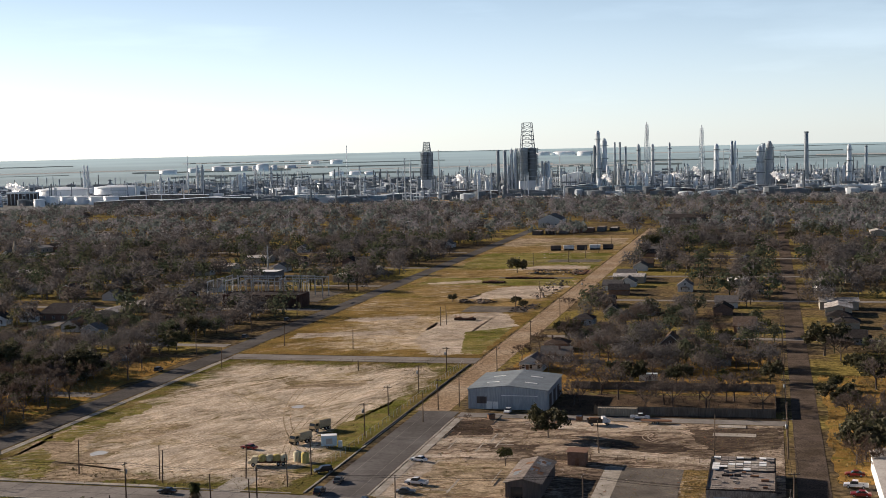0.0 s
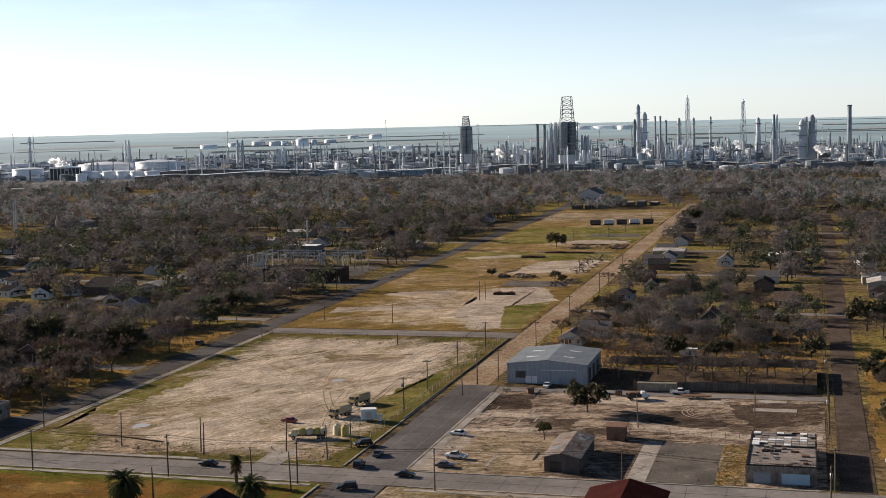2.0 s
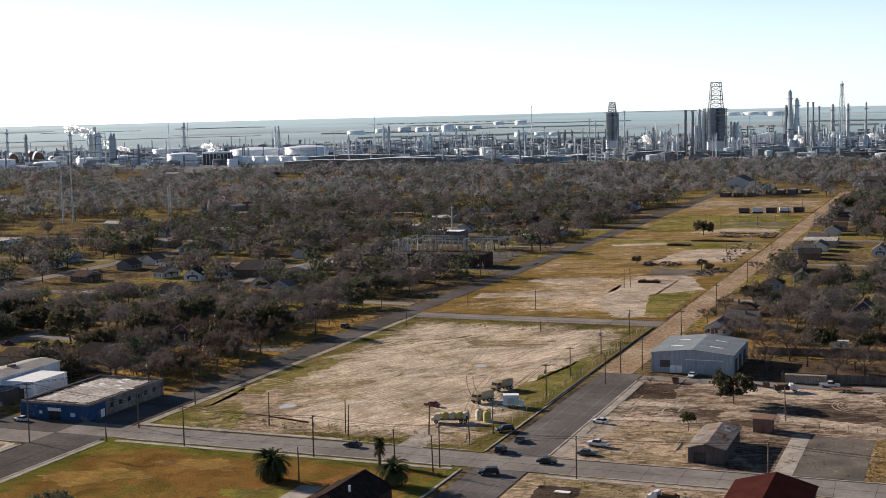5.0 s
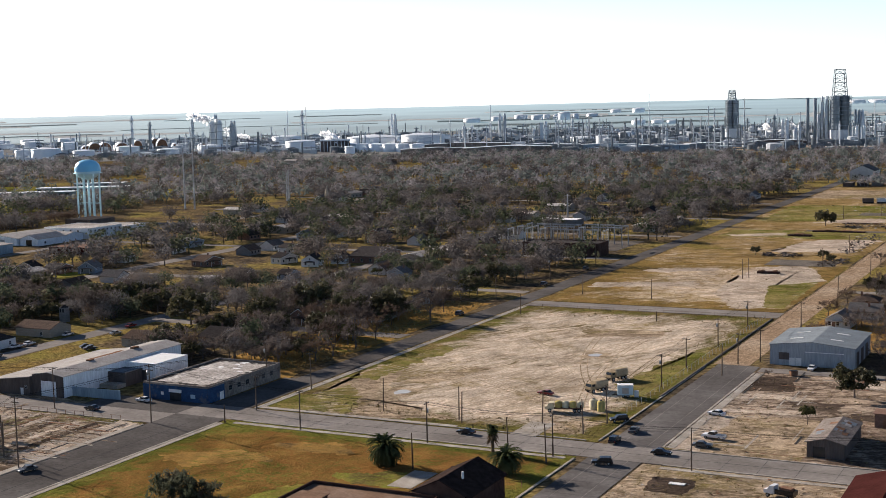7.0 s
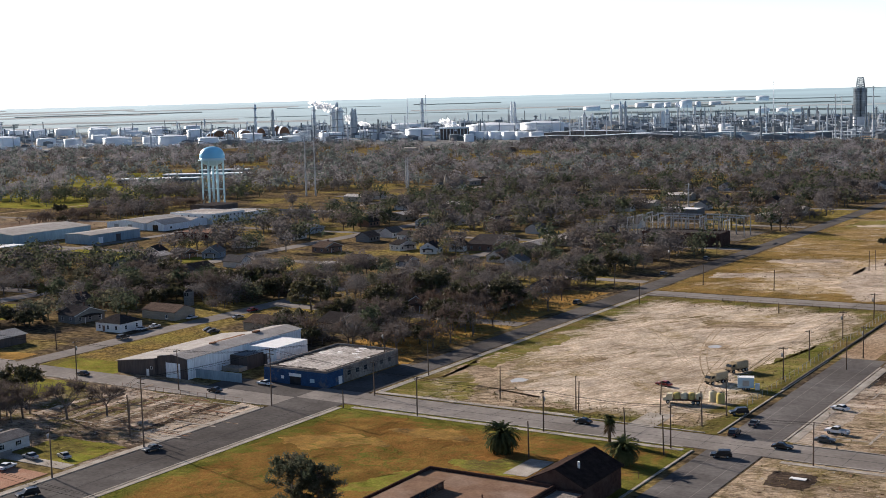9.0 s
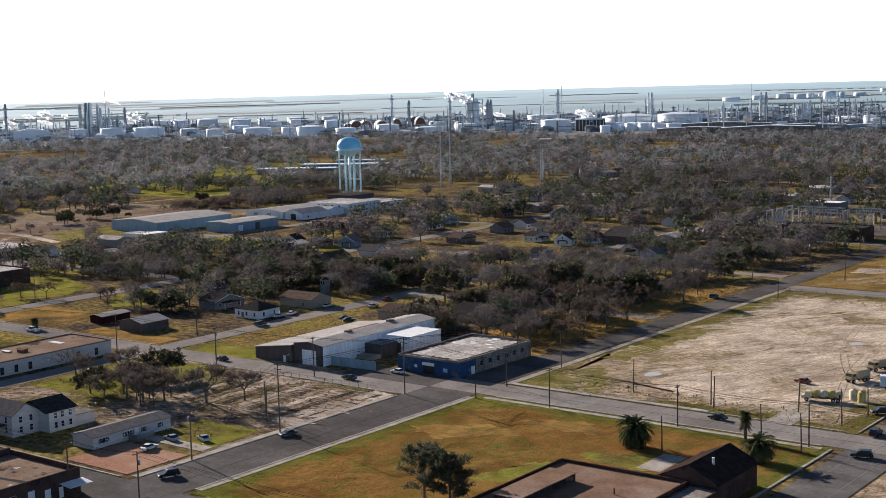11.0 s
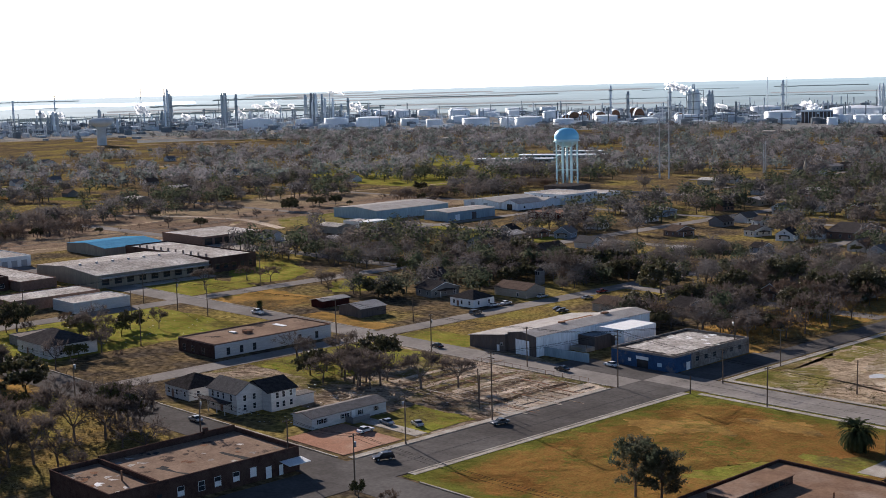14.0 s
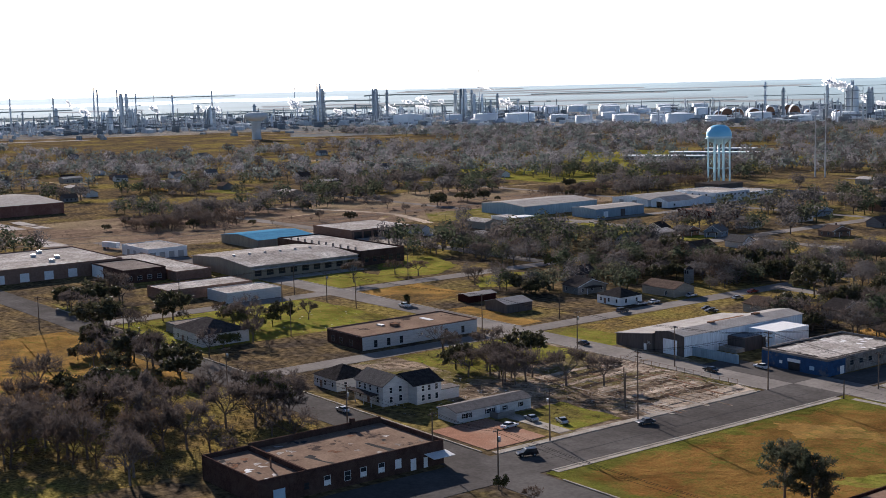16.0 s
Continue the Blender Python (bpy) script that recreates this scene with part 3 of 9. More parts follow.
CROSS = (
    ("road", -228.8, 286.4, 160, 298.9, "oldroad", "bleached grey street crossing the view"),
    ("road", -700, 275.2, -229.0, 286.2, "oldroad", "bleached grey street crossing the view"),
    ("road", -600, 168.4, 160, 180.6, "asphalt", "grey street"),
    ("road", -94.4, 394.2, 5, 400.4, "oldroad", "narrow back alley"),
    ("road", -212, 490.5, -110, 502.5, "oldroad", "faded cross street"),
    ("road", -334, 408, -225, 416, "oldroad", "worn residential street"),
    ("road", -900, 520, -225, 527, "oldroad", "worn residential street"),
    ("road", -900, 640, -225, 647, "oldroad", "worn residential street"),
    ("road", -640, 750, -225, 757, "oldroad", "worn residential street"),
    ("road", -640, 860, -225, 867, "oldroad", "worn residential street"),
    ("road", -640, 980, -225, 988, "oldroad", "worn residential street"),
    ("road", -97, 560, 160, 566, "oldroad", "worn residential street"),
    ("road", -97, 690, 160, 696, "oldroad", "worn residential street"),
    ("road", -97, 810, 160, 817, "oldroad", "worn residential street"),
    ("road", -97, 930, 160, 937, "oldroad", "worn residential street"),
)
for nm, x0, y0, x1, y1, mt, lb in CROSS:
    sheet(nm, x0, y0, x1, y1, 0.08, mt, lb)


def kerb(x0, y0, x1, y1):
    """A raised concrete kerb along one side of a street."""
    solid("kerb", MB().box(x0, y0, -0.2, x1, y1, 0.2), "concrete", "weathered concrete kerb", kind="structure")


for a in ((-211.9, 299, -211.2, 489), (-211.9, 300, -114, 300.5), (-211.9, 184, -211.3, 282), (-206, 285.6, -114, 286.2), (-229.5, 183, -229.0, 273),
          (-333, 274.6, -232, 275.1), (-94.9, 301, -94.3, 392), (-92, 299.2, 2, 299.7), (-90, 285.7, 2, 286.2), (-111.2, 183, -110.6, 284), (-111.2, 301, -110.7, 395),
          (-500, 181, -233, 181.5), (-205, 181, -114, 181.5), (-500, 286.4, -345, 286.9)):
    kerb(*a)


# ---- trees ----
def rand_dir(r, up=0.0):
    while True:
        v = Vector((r.uniform(-1, 1), r.uniform(-1, 1), r.uniform(-1, 1)))
        if 0.05 < v.length < 1:
            v.normalize()
            return (v + Vector((0, 0, up))).normalized()


def sliver(mb, p, d, length, width, r):
    """A twig: one slim triangle."""
    side = d.cross(rand_dir(r)).normalized() * width
    mb.poly(p - side, p + side, p + d * length)


def leaf_clump(mb, p, size, r):
    """A tuft of leaves: a bent, uneven quad."""
    a, b = rand_dir(r), rand_dir(r, 0.4)
    b = (b - a * a.dot(b)).normalized()
    mb.poly(p - a * size * r.uniform(0.4, 0.6), p - b * size * r.uniform(0.3, 0.55), p + a * size * r.uniform(0.4, 0.6) + rand_dir(r) * size * 0.2, p + b * size * r.uniform(0.3, 0.55))


def tree_meshes(seed, h, spread, leafy, limbs=5, split=4, twigs=9, tuft=0.75):
    """Trunk with limbs and branches, and a crown of twigs or of leaf clumps."""
    r = random.Random(seed)
    trunk, crown = MB(), MB()
    th = h * r.uniform(0.22, 0.34)
    lean = Vector((r.uniform(-0.08, 0.08), r.uniform(-0.08, 0.08), 1)).normalized()
    top = lean * th
    trunk.tube((0, 0, -0.2), top, 0.026 * h, 0.018 * h, 6, False)

    def grow(p, d, length, rad, depth):
        q = p + d * length
        trunk.tube(p, q, rad, rad * 0.55, 4 if depth > 1 else 3, False)
        if depth == 0:
            for _ in range(twigs):
                s = p.lerp(q, r.uniform(0.3, 1.0))
                dd = (d * 0.8 + rand_dir(r, 0.25)).normalized()
                if leafy:
                    leaf_clump(crown, s + rand_dir(r) * h * r.uniform(0.02, 0.1), tuft * r.uniform(0.6, 1.3), r)
                else:
                    sliver(crown, s, dd, h * r.uniform(0.07, 0.13), h * 0.0048, r)
            return
        for _ in range(split):
            dd = (d + rand_dir(r, 0.1) * 0.85).normalized()
            dd = Vector((dd.x, dd.y, max(dd.z, -0.1))).normalized()
            grow(p.lerp(q, r.uniform(0.55, 1.0)), dd, length * r.uniform(0.55, 0.78), rad * 0.55, depth - 1)

    for i in range(limbs):
        a = 2 * math.pi * (i + r.uniform(-0.3, 0.3)) / limbs
        up = r.uniform(0.55, 1.5)
        d = Vector((math.cos(a) * spread, math.sin(a) * spread, up)).normalized()
        grow(top * r.uniform(0.8, 1.0), d, h * r.uniform(0.26, 0.36), 0.011 * h, 2)
    return trunk, crown


def make_tree(kind, seed):
    spec = {
        "bare": (11.5, 0.85, False, 6, 4, 17, 0, "twig_near", "bare grey-brown winter tree with fine twigs"),
        "brown": (9.5, 1.1, False, 6, 4, 16, 0, "twig_russet", "bare brown spreading winter tree"),
        "oak": (10, 1.45, True, 8, 4, 14, 0.8, "leaf_near", "dark evergreen oak with a wide crown"),
        "olive": (8, 0.9, True, 5, 4, 13, 0.5, "leaf_olive", "half-bare tree with olive leaves"),
        "shrub": (4, 1.3, False, 6, 4, 12, 0, "twig_russet", "bare brown shrub with thin twigs"),
    }[kind]
    h, spread, leafy, limbs, split, twigs, tuft, mat, label = spec
    t, c = tree_meshes(seed, h, spread, leafy, limbs, split, twigs, tuft)
    ob = thing("shrub" if kind == "shrub" else "tree", 0, 0, 0, 0, label, "shrub" if kind == "shrub" else "tree", "trees of the neighbourhood")
    part("trunk", t, "bark", ob, "grey trunk and branches")
    part("crown", c, mat, ob, "evergreen leaves" if leafy else "bare twigs")
    return ob


TREES = {k: [make_tree(k, 100 * i + 11 * n) for n in range(1, 4)] for i, k in enumerate(("bare", "brown", "oak", "olive", "shrub"))}
USED = set()


def tree(kind, x, y, scale=1.0):
    """Places a tree: the first use of each model moves it, the rest are copies."""
    src = R.choice(TREES[kind])
    m = pose(x, y, 0.0, 0, 0, R.uniform(0, 360)) @ Matrix.Diagonal((scale * R.uniform(0.9, 1.12), scale * R.uniform(0.9, 1.12), scale, 1))
    if src.name not in USED:
        USED.add(src.name)
        src.matrix_basis = m
        return src
    ob = copy_thing(src, Matrix())
    ob.matrix_basis = m
    return ob


KEEP_OUT = []  # rectangles where trees and far houses do not stand


def free(x, y, pad=0.0):
    return not any(x0 - pad < x < x1 + pad and y0 - pad < y < y1 + pad for x0, y0, x1, y1 in KEEP_OUT)


for nm, x0, y0, x1, y1, mt, lb in ROADS + CROSS:
    KEEP_OUT.append((x0 - 2, y0, x1 + 2, y1))
KEEP_OUT += [(-414, 180, -386, 208), (-1000, 215, -760, 350), (-310, 640, -230, 724), (-228, 180, -92, 1165), (-96, 190, 4, 404), (-96, 400, -66, 440), (-275, 180, -228, 262), (-310, 284, -224, 342), (-760, 245, -648, 640), (-672, 480, -508, 612), (-672, 612, -548, 735), (-610, 735, -560, 790),
             (-960, 930, -850, 1050), (-650, 175, -506, 366), (-506, 215, -458, 262), (-505, 284, -462, 320), (-645, 378, -598, 428), (-385, 290, -345, 330), (-380, 215, -340, 276), (-322, 182, -256, 222), (-712, 715, -640, 795), (-345, 795, -300, 820), (-368, 328, -342, 386), (-334, 328, -294, 378), (-376, 388, -362, 402), (-330, 378, -304, 420), (-262, 380, -244, 400)]

KEEP_OUT += [(-446, 120, -349, 158), (-303, 144, -290, 154), (-276, 100, -266, 110), (-690, 455, -610, 560)]
# western houses in clearings: x, y, clear ground towards the south-east
WEST_HOMES = ((-1165, 486), (-1043, 482), (-973, 499), (-1134, 531), (-1059, 405), (-1000, 395), (-1287, 746), (-1324, 805), (-1133, 566), (-893, 506), (-1283, 563), (-1189, 624), (-933, 571), (-1055, 710), (-1105, 772), (-1192, 450), (-1020, 600), (-960, 660), (-905, 720), (-1240, 500), (-1390, 640), (-1420, 700), (-860, 640), (-990, 760))
for hx, hy in WEST_HOMES:
    KEEP_OUT.append((hx - 14, hy - 14, hx + 40, hy + 10))


# houses that stand out between the trees: x, y, turn, width, depth, eave, ridge, wall, roof
HOMES = (
    (-38.5, 531, 0, 8.5, 10, 3.4, 7.0, "tin_dark", "shingle_brown"), (-73, 628, 8, 8, 10, 3.2, 6.0, "cream_wood", "shingle_dark"), (-57.5, 639, 85, 11, 8, 3.2, 5.6, "blue_wood", "shingle_grey"),
    (-45.5, 738, 0, 8, 9, 3.6, 6.4, "white_wood", "shingle_grey"), (-8, 731, 90, 13, 9, 3.2, 5.4, "grey_wood", "shingle_dark"), (-11, 590, 90, 18, 9, 3.0, 5.8, "brownbrick", "shingle_brown"),
    (28, 746, 15, 10, 9, 3.4, 6.6, "white_wood", "shingle_grey"), (33, 558, 90, 14, 9, 3.0, 5.2, "grey_wood", "shingle_dark"), (45, 788, 10, 9, 9, 3.4, 6.4, "cream_wood", "shingle_grey"), (-11, 881, 80, 10, 8, 3.2, 5.6, "white_wood", "shingle_grey"),
    (23, 974, 0, 9, 9, 3.6, 6.6, "cream_wood", "shingle_brown"), (-368, 577, 16, 9, 11, 3.4, 6.0, "white_paint", "shingle_dark"), (-359.5, 591, 16, 8.5, 10, 3.2, 5.8, "white_paint", "shingle_dark"),
    (-348, 607, 92, 30, 15, 3.6, 7.0, "brownbrick", "shingle_dark"), (-294, 535, 0, 9, 8, 5.0, 7.4, "blue_wood", "shingle_grey"), (-411, 622, 70, 12, 8, 3.6, 5.4, "white_wood", "shingle_dark"),
    (-389.5, 583, 75, 12, 8, 3.4, 5.2, "white_wood", "shingle_dark"), (-373, 521, 100, 13, 9, 3.0, 5.6, "grey_wood", "shingle_dark"), (-382, 508, 95, 11, 5, 2.6, 3.2, "cream_wood", "roofpale"),
    (-352, 530, 85, 9, 7, 2.8, 4.6, "blue_wood", "shingle_dark"), (-437, 679, 0, 9, 8, 4.4, 6.6, "blue_wood", "shingle_grey"), (-390, 685, 0, 13, 10, 5.2, 8.0, "brownbrick", "shingle_dark"),
    (-276, 426, 0, 9, 9, 3.2, 6.0, "brownbrick", "shingle_brown"), (-282, 380, 85, 14, 9, 3.0, 5.6, "cream_wood", "shingle_dark"), (-424, 562, 85, 14, 9, 3.0, 5.2, "brownbrick", "shingle_brown"),
    (-490, 634, 85, 14, 9, 3.4, 5.4, "blue_wood", "shingle_grey"), (-384, 352, 85, 14, 10, 3.2, 5.6, "grey_wood", "shingle_dark"), (-408, 371, 0, 10, 11, 3.2, 6.0, "cream_wood", "shingle_dark"),
    (-498, 510, 20, 10, 10, 3.2, 6.2, "cream_wood", "shingle_dark"), (-467, 521, 20, 9, 10, 3.2, 6.2, "blue_wood", "shingle_grey"), (-482, 514, 95, 12, 9, 3.0, 5.0, "brownbrick", "shingle_dark"),
)
for hx, hy, _, hw, hd, *_r in HOMES:
    hm_ = max(hw, hd) / 2
    KEEP_OUT.append((hx - hm_ - 1, hy - hm_ - 9, hx + hm_ + 1, hy + hm_ + 1))

# places of the small houses, in rows along the streets
rh = random.Random(77)
HOUSE_SPOTS = []
for col in (-255, -318, -362, -432, -478, -545, -592, -82, -18, 34, 98, 140):
    y_ = 440 if col > -240 else 420
    while y_ < 1050:
        if rh.random() < 0.5 and free(col, y_, 6) and not (col > -100 and y_ < 470) and not (col > 20 and y_ < 600):
            HOUSE_SPOTS.append((col + rh.uniform(-4, 4), y_))
        y_ += rh.uniform(19, 27)
for hx, hy in HOUSE_SPOTS:
    KEEP_OUT.append((hx - 4, hy - 6, hx + 4, hy + 4))


THICKET = {k: [] for k in TREES}  # trees too many to tell apart, joined further down


def grove(x0, x1, y0, y1, count, kinds, lo=0.7, hi=1.15, gap=4.5):
    done, tries = [], 0
    while len(done) < count and tries < count * 30:
        tries += 1
        x, y = R.uniform(x0, x1), R.uniform(y0, y1)
        if free(x, y, 1.5) and all((x - a) ** 2 + (y - b) ** 2 > gap * gap for a, b in done):
            done.append((x, y))
            kind, s = R.choice(kinds), R.uniform(lo, hi)
            if len(done) % 9 in (1, 4, 6):
                tree(kind, x, y, s)
            else:
                THICKET[kind].append((x, y, s))


MIX = ("bare", "bare", "brown", "brown", "oak", "olive")
grove(-331, -240, 345, 406, 22, MIX)
grove(-331, -240, 418, 560, 40, MIX)
grove(-448, -346, 330, 470, 30, ("oak", "oak", "bare", "olive"), 0.8, 1.2)
grove(-93, 3, 440, 620, 42, MIX)
grove(-425, -346, 398, 455, 44, ("oak", "oak", "bare", "brown"), 0.9, 1.3, 3.5)
grove(-300, -240, 384, 440, 22, ("oak", "bare", "brown"), 0.9, 1.3, 4)
grove(16, 75, 300, 560, 26, ("oak", "bare", "brown", "shrub"), 0.8, 1.3, 4)
THICKET["bare"] += [(R.uniform(-62, 0), R.uniform(404, 435), R.uniform(0.8, 1.2)) for _ in range(14)]
THICKET["shrub"] += [(R.uniform(-62, 0), R.uniform(404, 435), R.uniform(0.5, 0.9)) for _ in range(30)]
grove(19, 80, 330, 500, 22, MIX)
grove(-345, -262, 66, 160, 50, ("bare", "bare", "brown", "brown", "shrub", "shrub"), 0.6, 1.2, 5.0)
grove(-343, -270, 70, 136, 46, ("bare", "bare", "brown", "brown", "shrub"), 0.9, 1.35, 3.2)
for x_, y_, s_ in ((-329, 125, 1.15), (-437, 172, 1.5), (-444, 177, 1.3), (-400, 176, 0.7), (-398, 150, 0.6)):
    tree("oak", x_, y_, s_)
for x_, y_, s_ in ((-356, 122, 1.35), (-281, 131, 1.35), (-263, 109, 1.2), (-299, 130, 1.1), (-311, 141, 1.0), (-323, 134, 1.1), (-338, 112, 1.2), (-303, 97, 1.3), (-294, 107, 1.2), (-292, 147, 1.3), (-288, 153, 1.3), (-283, 126, 1.2), (-268, 112, 1.1), (-300, 130, 1.2), (-289, 163, 1.25), (-294, 164.5, 1.3), (-299, 163, 1.2), (-304, 161, 1.3), (-285, 161, 1.0), (-310, 150, 1.2)):
    tree("bare", x_, y_, s_)
for x_, y_, s_ in ((-291, 161, 1.5), (-297, 162, 1.6), (-303, 164, 1.4), (-330, 138, 1.6), (-327, 141, 1.4), (-322, 146, 1.2)):
    tree("olive", x_, y_, s_)
for _ in range(170):
    x, y = R.uniform(-765, -715), R.uniform(318, 386)
    THICKET[R.choice(("shrub", "shrub", "brown", "bare"))].append((x, y, R.uniform(0.5, 1.1)))
for _ in range(210):
    k_ = R.random()
    x, y = -708 + 12 * k_ + R.uniform(-16, 8), 615 + 165 * k_ + R.uniform(-6, 6)
    THICKET[R.choice(("shrub", "brown", "brown", "bare"))].append((x, y, R.uniform(0.6, 1.0)))
for _ in range(260):
    x, y = R.uniform(-822, -655), R.uniform(250, 640)
    if noise.noise(Vector((x / 25, y / 25, 2))) > 0.05 and math.hypot(x, y) > 690:
        THICKET["shrub"].append((x, y, R.uniform(0.3, 0.9)))
grove(-330, -300, 205, 262, 8, ("bare", "olive", "oak"))
grove(-300, -275, 222, 240, 12, ("bare", "olive", "bare"), 0.9, 1.3, 3)
grove(-262, -236, 228, 262, 9, ("shrub", "bare"), 0.8, 1.0)
grove(-448, -420, 185, 230, 6, MIX, 0.6, 1.0)
grove(-440, -346, 60, 128, 34, ("bare", "bare", "brown", "oak"), 0.8, 1.25, 4)
grove(-430, -346, 128, 166, 9, ("bare", "bare", "oak"), 0.9, 1.3)
grove(-425, -402, 208, 224, 6, ("oak", "olive", "bare"), 0.8, 1.1, 4)
grove(-384, -372, 184, 205, 4, ("olive", "shrub", "bare"), 0.7, 0.9, 3)
grove(-520, -488, 186, 214, 8, ("oak", "oak", "bare"), 1.0, 1.3, 4)
grove(-520, -345, 181.5, 184, 16, ("shrub", "bare"), 0.6, 0.9, 4)
grove(-262, -226, 345, 410, 16, MIX, 0.9, 1.2, 4)

# far woods: thousands of crowns joined into a few wide masses
def crown_template(seed, n, size, width, leafy):
    """A broad dome of clumps of twigs or leaves that hangs low over a short trunk."""
    r = random.Random(seed)
    mb = MB()
    mb.tube((0, 0, -0.3), (0, 0, 4.2), 0.3, 0.18, 3, False)
    for i in range(4):
        d = Vector((math.cos(i * 1.6 + seed), math.sin(i * 1.6 + seed), 0.9)).normalized()
        mb.tube((0, 0, 2.2), Vector((0, 0, 2.2)) + d * 4.6, 0.15, 0.05, 3, False)
    clumps = []
    for k in range(r.randint(11, 14)):
        a, el, rad = k * 2.4 + r.uniform(-0.6, 0.6), r.uniform(-0.2, 1.35), r.uniform(0.5, 0.95)
        clumps.append((Vector((math.cos(a) * math.cos(el) * 4.9 * rad, math.sin(a) * math.cos(el) * 4.9 * rad, 3.5 + math.sin(el) * 5.0 * rad)), r.uniform(1.5, 2.5)))
    mid = Vector((0, 0, 3.5))
    for i in range(n):
        c, cr = clumps[i % len(clumps)]
        d = rand_dir(r, 0.2)
        p = c + d * cr * r.uniform(0.5, 1.08)
        nrm = (d + (p - mid).normalized() * 0.8 + rand_dir(r) * 0.3).normalized()
        u = nrm.cross(rand_dir(r)).normalized()
        w = nrm.cross(u)
        s = size * r.uniform(0.6, 1.3)
        if leafy:
            mb.poly(p - u * s * 0.5, p - w * s * 0.42, p + u * s * 0.5, p + w * s * 0.45)
        else:
            mb.poly(p - u * width, p + u * width, p + w * s + d * s * 0.3)
    return mb


def woods(name, spots, templates, material, label, rnd):
    """One joined mesh of many trees."""
    vs, fs, base = [], [], 0
    arr = [(np.array(t.v), t.f) for t in templates]
    for x, y, s in spots:
        v, f = arr[rnd.randrange(len(arr))]
        a = rnd.uniform(0, 6.283)
        c, sn = math.cos(a) * s, math.sin(a) * s
        w = np.empty_like(v)
        w[:, 0], w[:, 1], w[:, 2] = v[:, 0] * c - v[:, 1] * sn + x, v[:, 0] * sn + v[:, 1] * c + y, v[:, 2] * s * rnd.uniform(0.8, 1.1)
        vs.append(w)
        fs += [tuple(i + base for i in q) for q in f]
        base += len(v)
    me = bpy.data.meshes.new(name)
    me.from_pydata(np.concatenate(vs).tolist(), [], fs)
    me.materials.append(M[material])
    ob = new(name, me)
    return tagged(ob, label, "woods", kind="stuff")


def in_view(x, y):
    az = math.degrees(math.atan2(-x, y))
    return -8 < az < 76


def clearing(x, y):
    return noise.noise(Vector((x / 120, y / 120, 3.1))) + 1.1 * noise.noise(Vector((x / 34, y / 34, 9.7)))


rw = random.Random(21)
mid_spots, near_spots, far_spots = [[], [], []], [[], [], []], [[], [], []]


def fill(step, lo, hi, spots, blocks, cut, size):
    """Scatters trees on a loose grid between two distances."""
    n = int(2600 / step)
    for ix in range(-n, n // 4):
        for iy in range(2, n):
            x, y = ix * step + rw.uniform(-0.45, 0.45) * step, iy * step + rw.uniform(-0.45, 0.45) * step
            d = math.hypot(x, y)
            if lo < d <= hi(x) and in_view(x, y) and free(x, y, 2) and clearing(x, y) > cut(x, y) and (not blocks or any(a < x < c and b < y < e for a, b, c, e in blocks)):
                spots[rw.choice((0, 0, 0, 1, 1, 2, 2) if lo < 600 else (0, 0, 1, 2, 2))].append((x, y, rw.uniform(*size)))


WOODED = ((-332, 345, -241, 700), (-448, 330, -346, 700), (-92, 440, 3, 760), (19, 330, 140, 760), (-560, 380, -462, 700))
fill(9.0, 300, lambda x: 640, mid_spots, WOODED, lambda x, y: -0.25 if x < -100 else 0.0, (0.6, 1.3))
fill(11.2, 640, lambda x: 1150, near_spots, None, lambda x, y: (-0.02 if x > -100 else -0.14) if x > -560 else 0.1, (0.7, 1.7))
fill(13.0, 1150, lambda x: 1790 + 0.34 * max(0, -x - 500), far_spots, None, lambda x, y: 9 if (-2400 < x < -1500 and 620 < y < 1150) else (-0.2 if x > -900 else 0.0), (0.75, 1.5))
KINDS = (("twig", False, "bare grey woods"), ("twig_brown", False, "bare brown woods"), ("leaf", True, "dark evergreen woods"))
for i, (mt, lf, lb) in enumerate(KINDS):
    woods("woods", mid_spots[i], [crown_template(11 + i * 7 + k, 340 if lf else 620, 0.85 if lf else 1.5, 0.1, lf) for k in range(3)], mt, lb + " on the nearer blocks", rw)
    woods("woods", near_spots[i], [crown_template(31 + i * 7 + k, 150 if lf else 240, 1.15 if lf else 1.5, 0.24, lf) for k in range(3)], mt, lb + " between the houses", rw)
    woods("woods", far_spots[i], [crown_template(61 + i * 7 + k, 50 if lf else 74, 1.8 if lf else 2.0, 0.42, lf) for k in range(3)], ("twig_hazed", "twig", "leaf_hazed")[i], lb + " in the distance", rw)
SHAPES = {"bare": (11.5, 0.85, False, 5, 4, 8, 0, "twig_near"), "brown": (9.5, 1.1, False, 5, 4, 8, 0, "twig_russet"), "oak": (10, 1.45, True, 6, 4, 10, 1.05, "leaf_near"),
          "olive": (8, 0.9, True, 5, 4, 9, 0.65, "leaf_olive"), "shrub": (4, 1.3, False, 5, 3, 9, 0, "twig_russet")}
for i, (kind, spots) in enumerate(THICKET.items()):
    temps = []
    for k in range(3):
        t_, c_ = tree_meshes(700 + 40 * i + k, *SHAPES[kind][:7])
        n_ = len(t_.v)
        t_.v += c_.v
        t_.f += [tuple(j + n_ for j in q) for q in c_.f]
        temps.append(t_)
    if spots:
        woods("thicket", spots, temps, SHAPES[kind][7], {"bare": "thicket of bare grey trees", "brown": "thicket of bare brown trees", "oak": "clumps of dark evergreen oaks", "olive": "clumps of olive-leaved trees", "shrub": "brown leafless undergrowth"}[kind], rw)


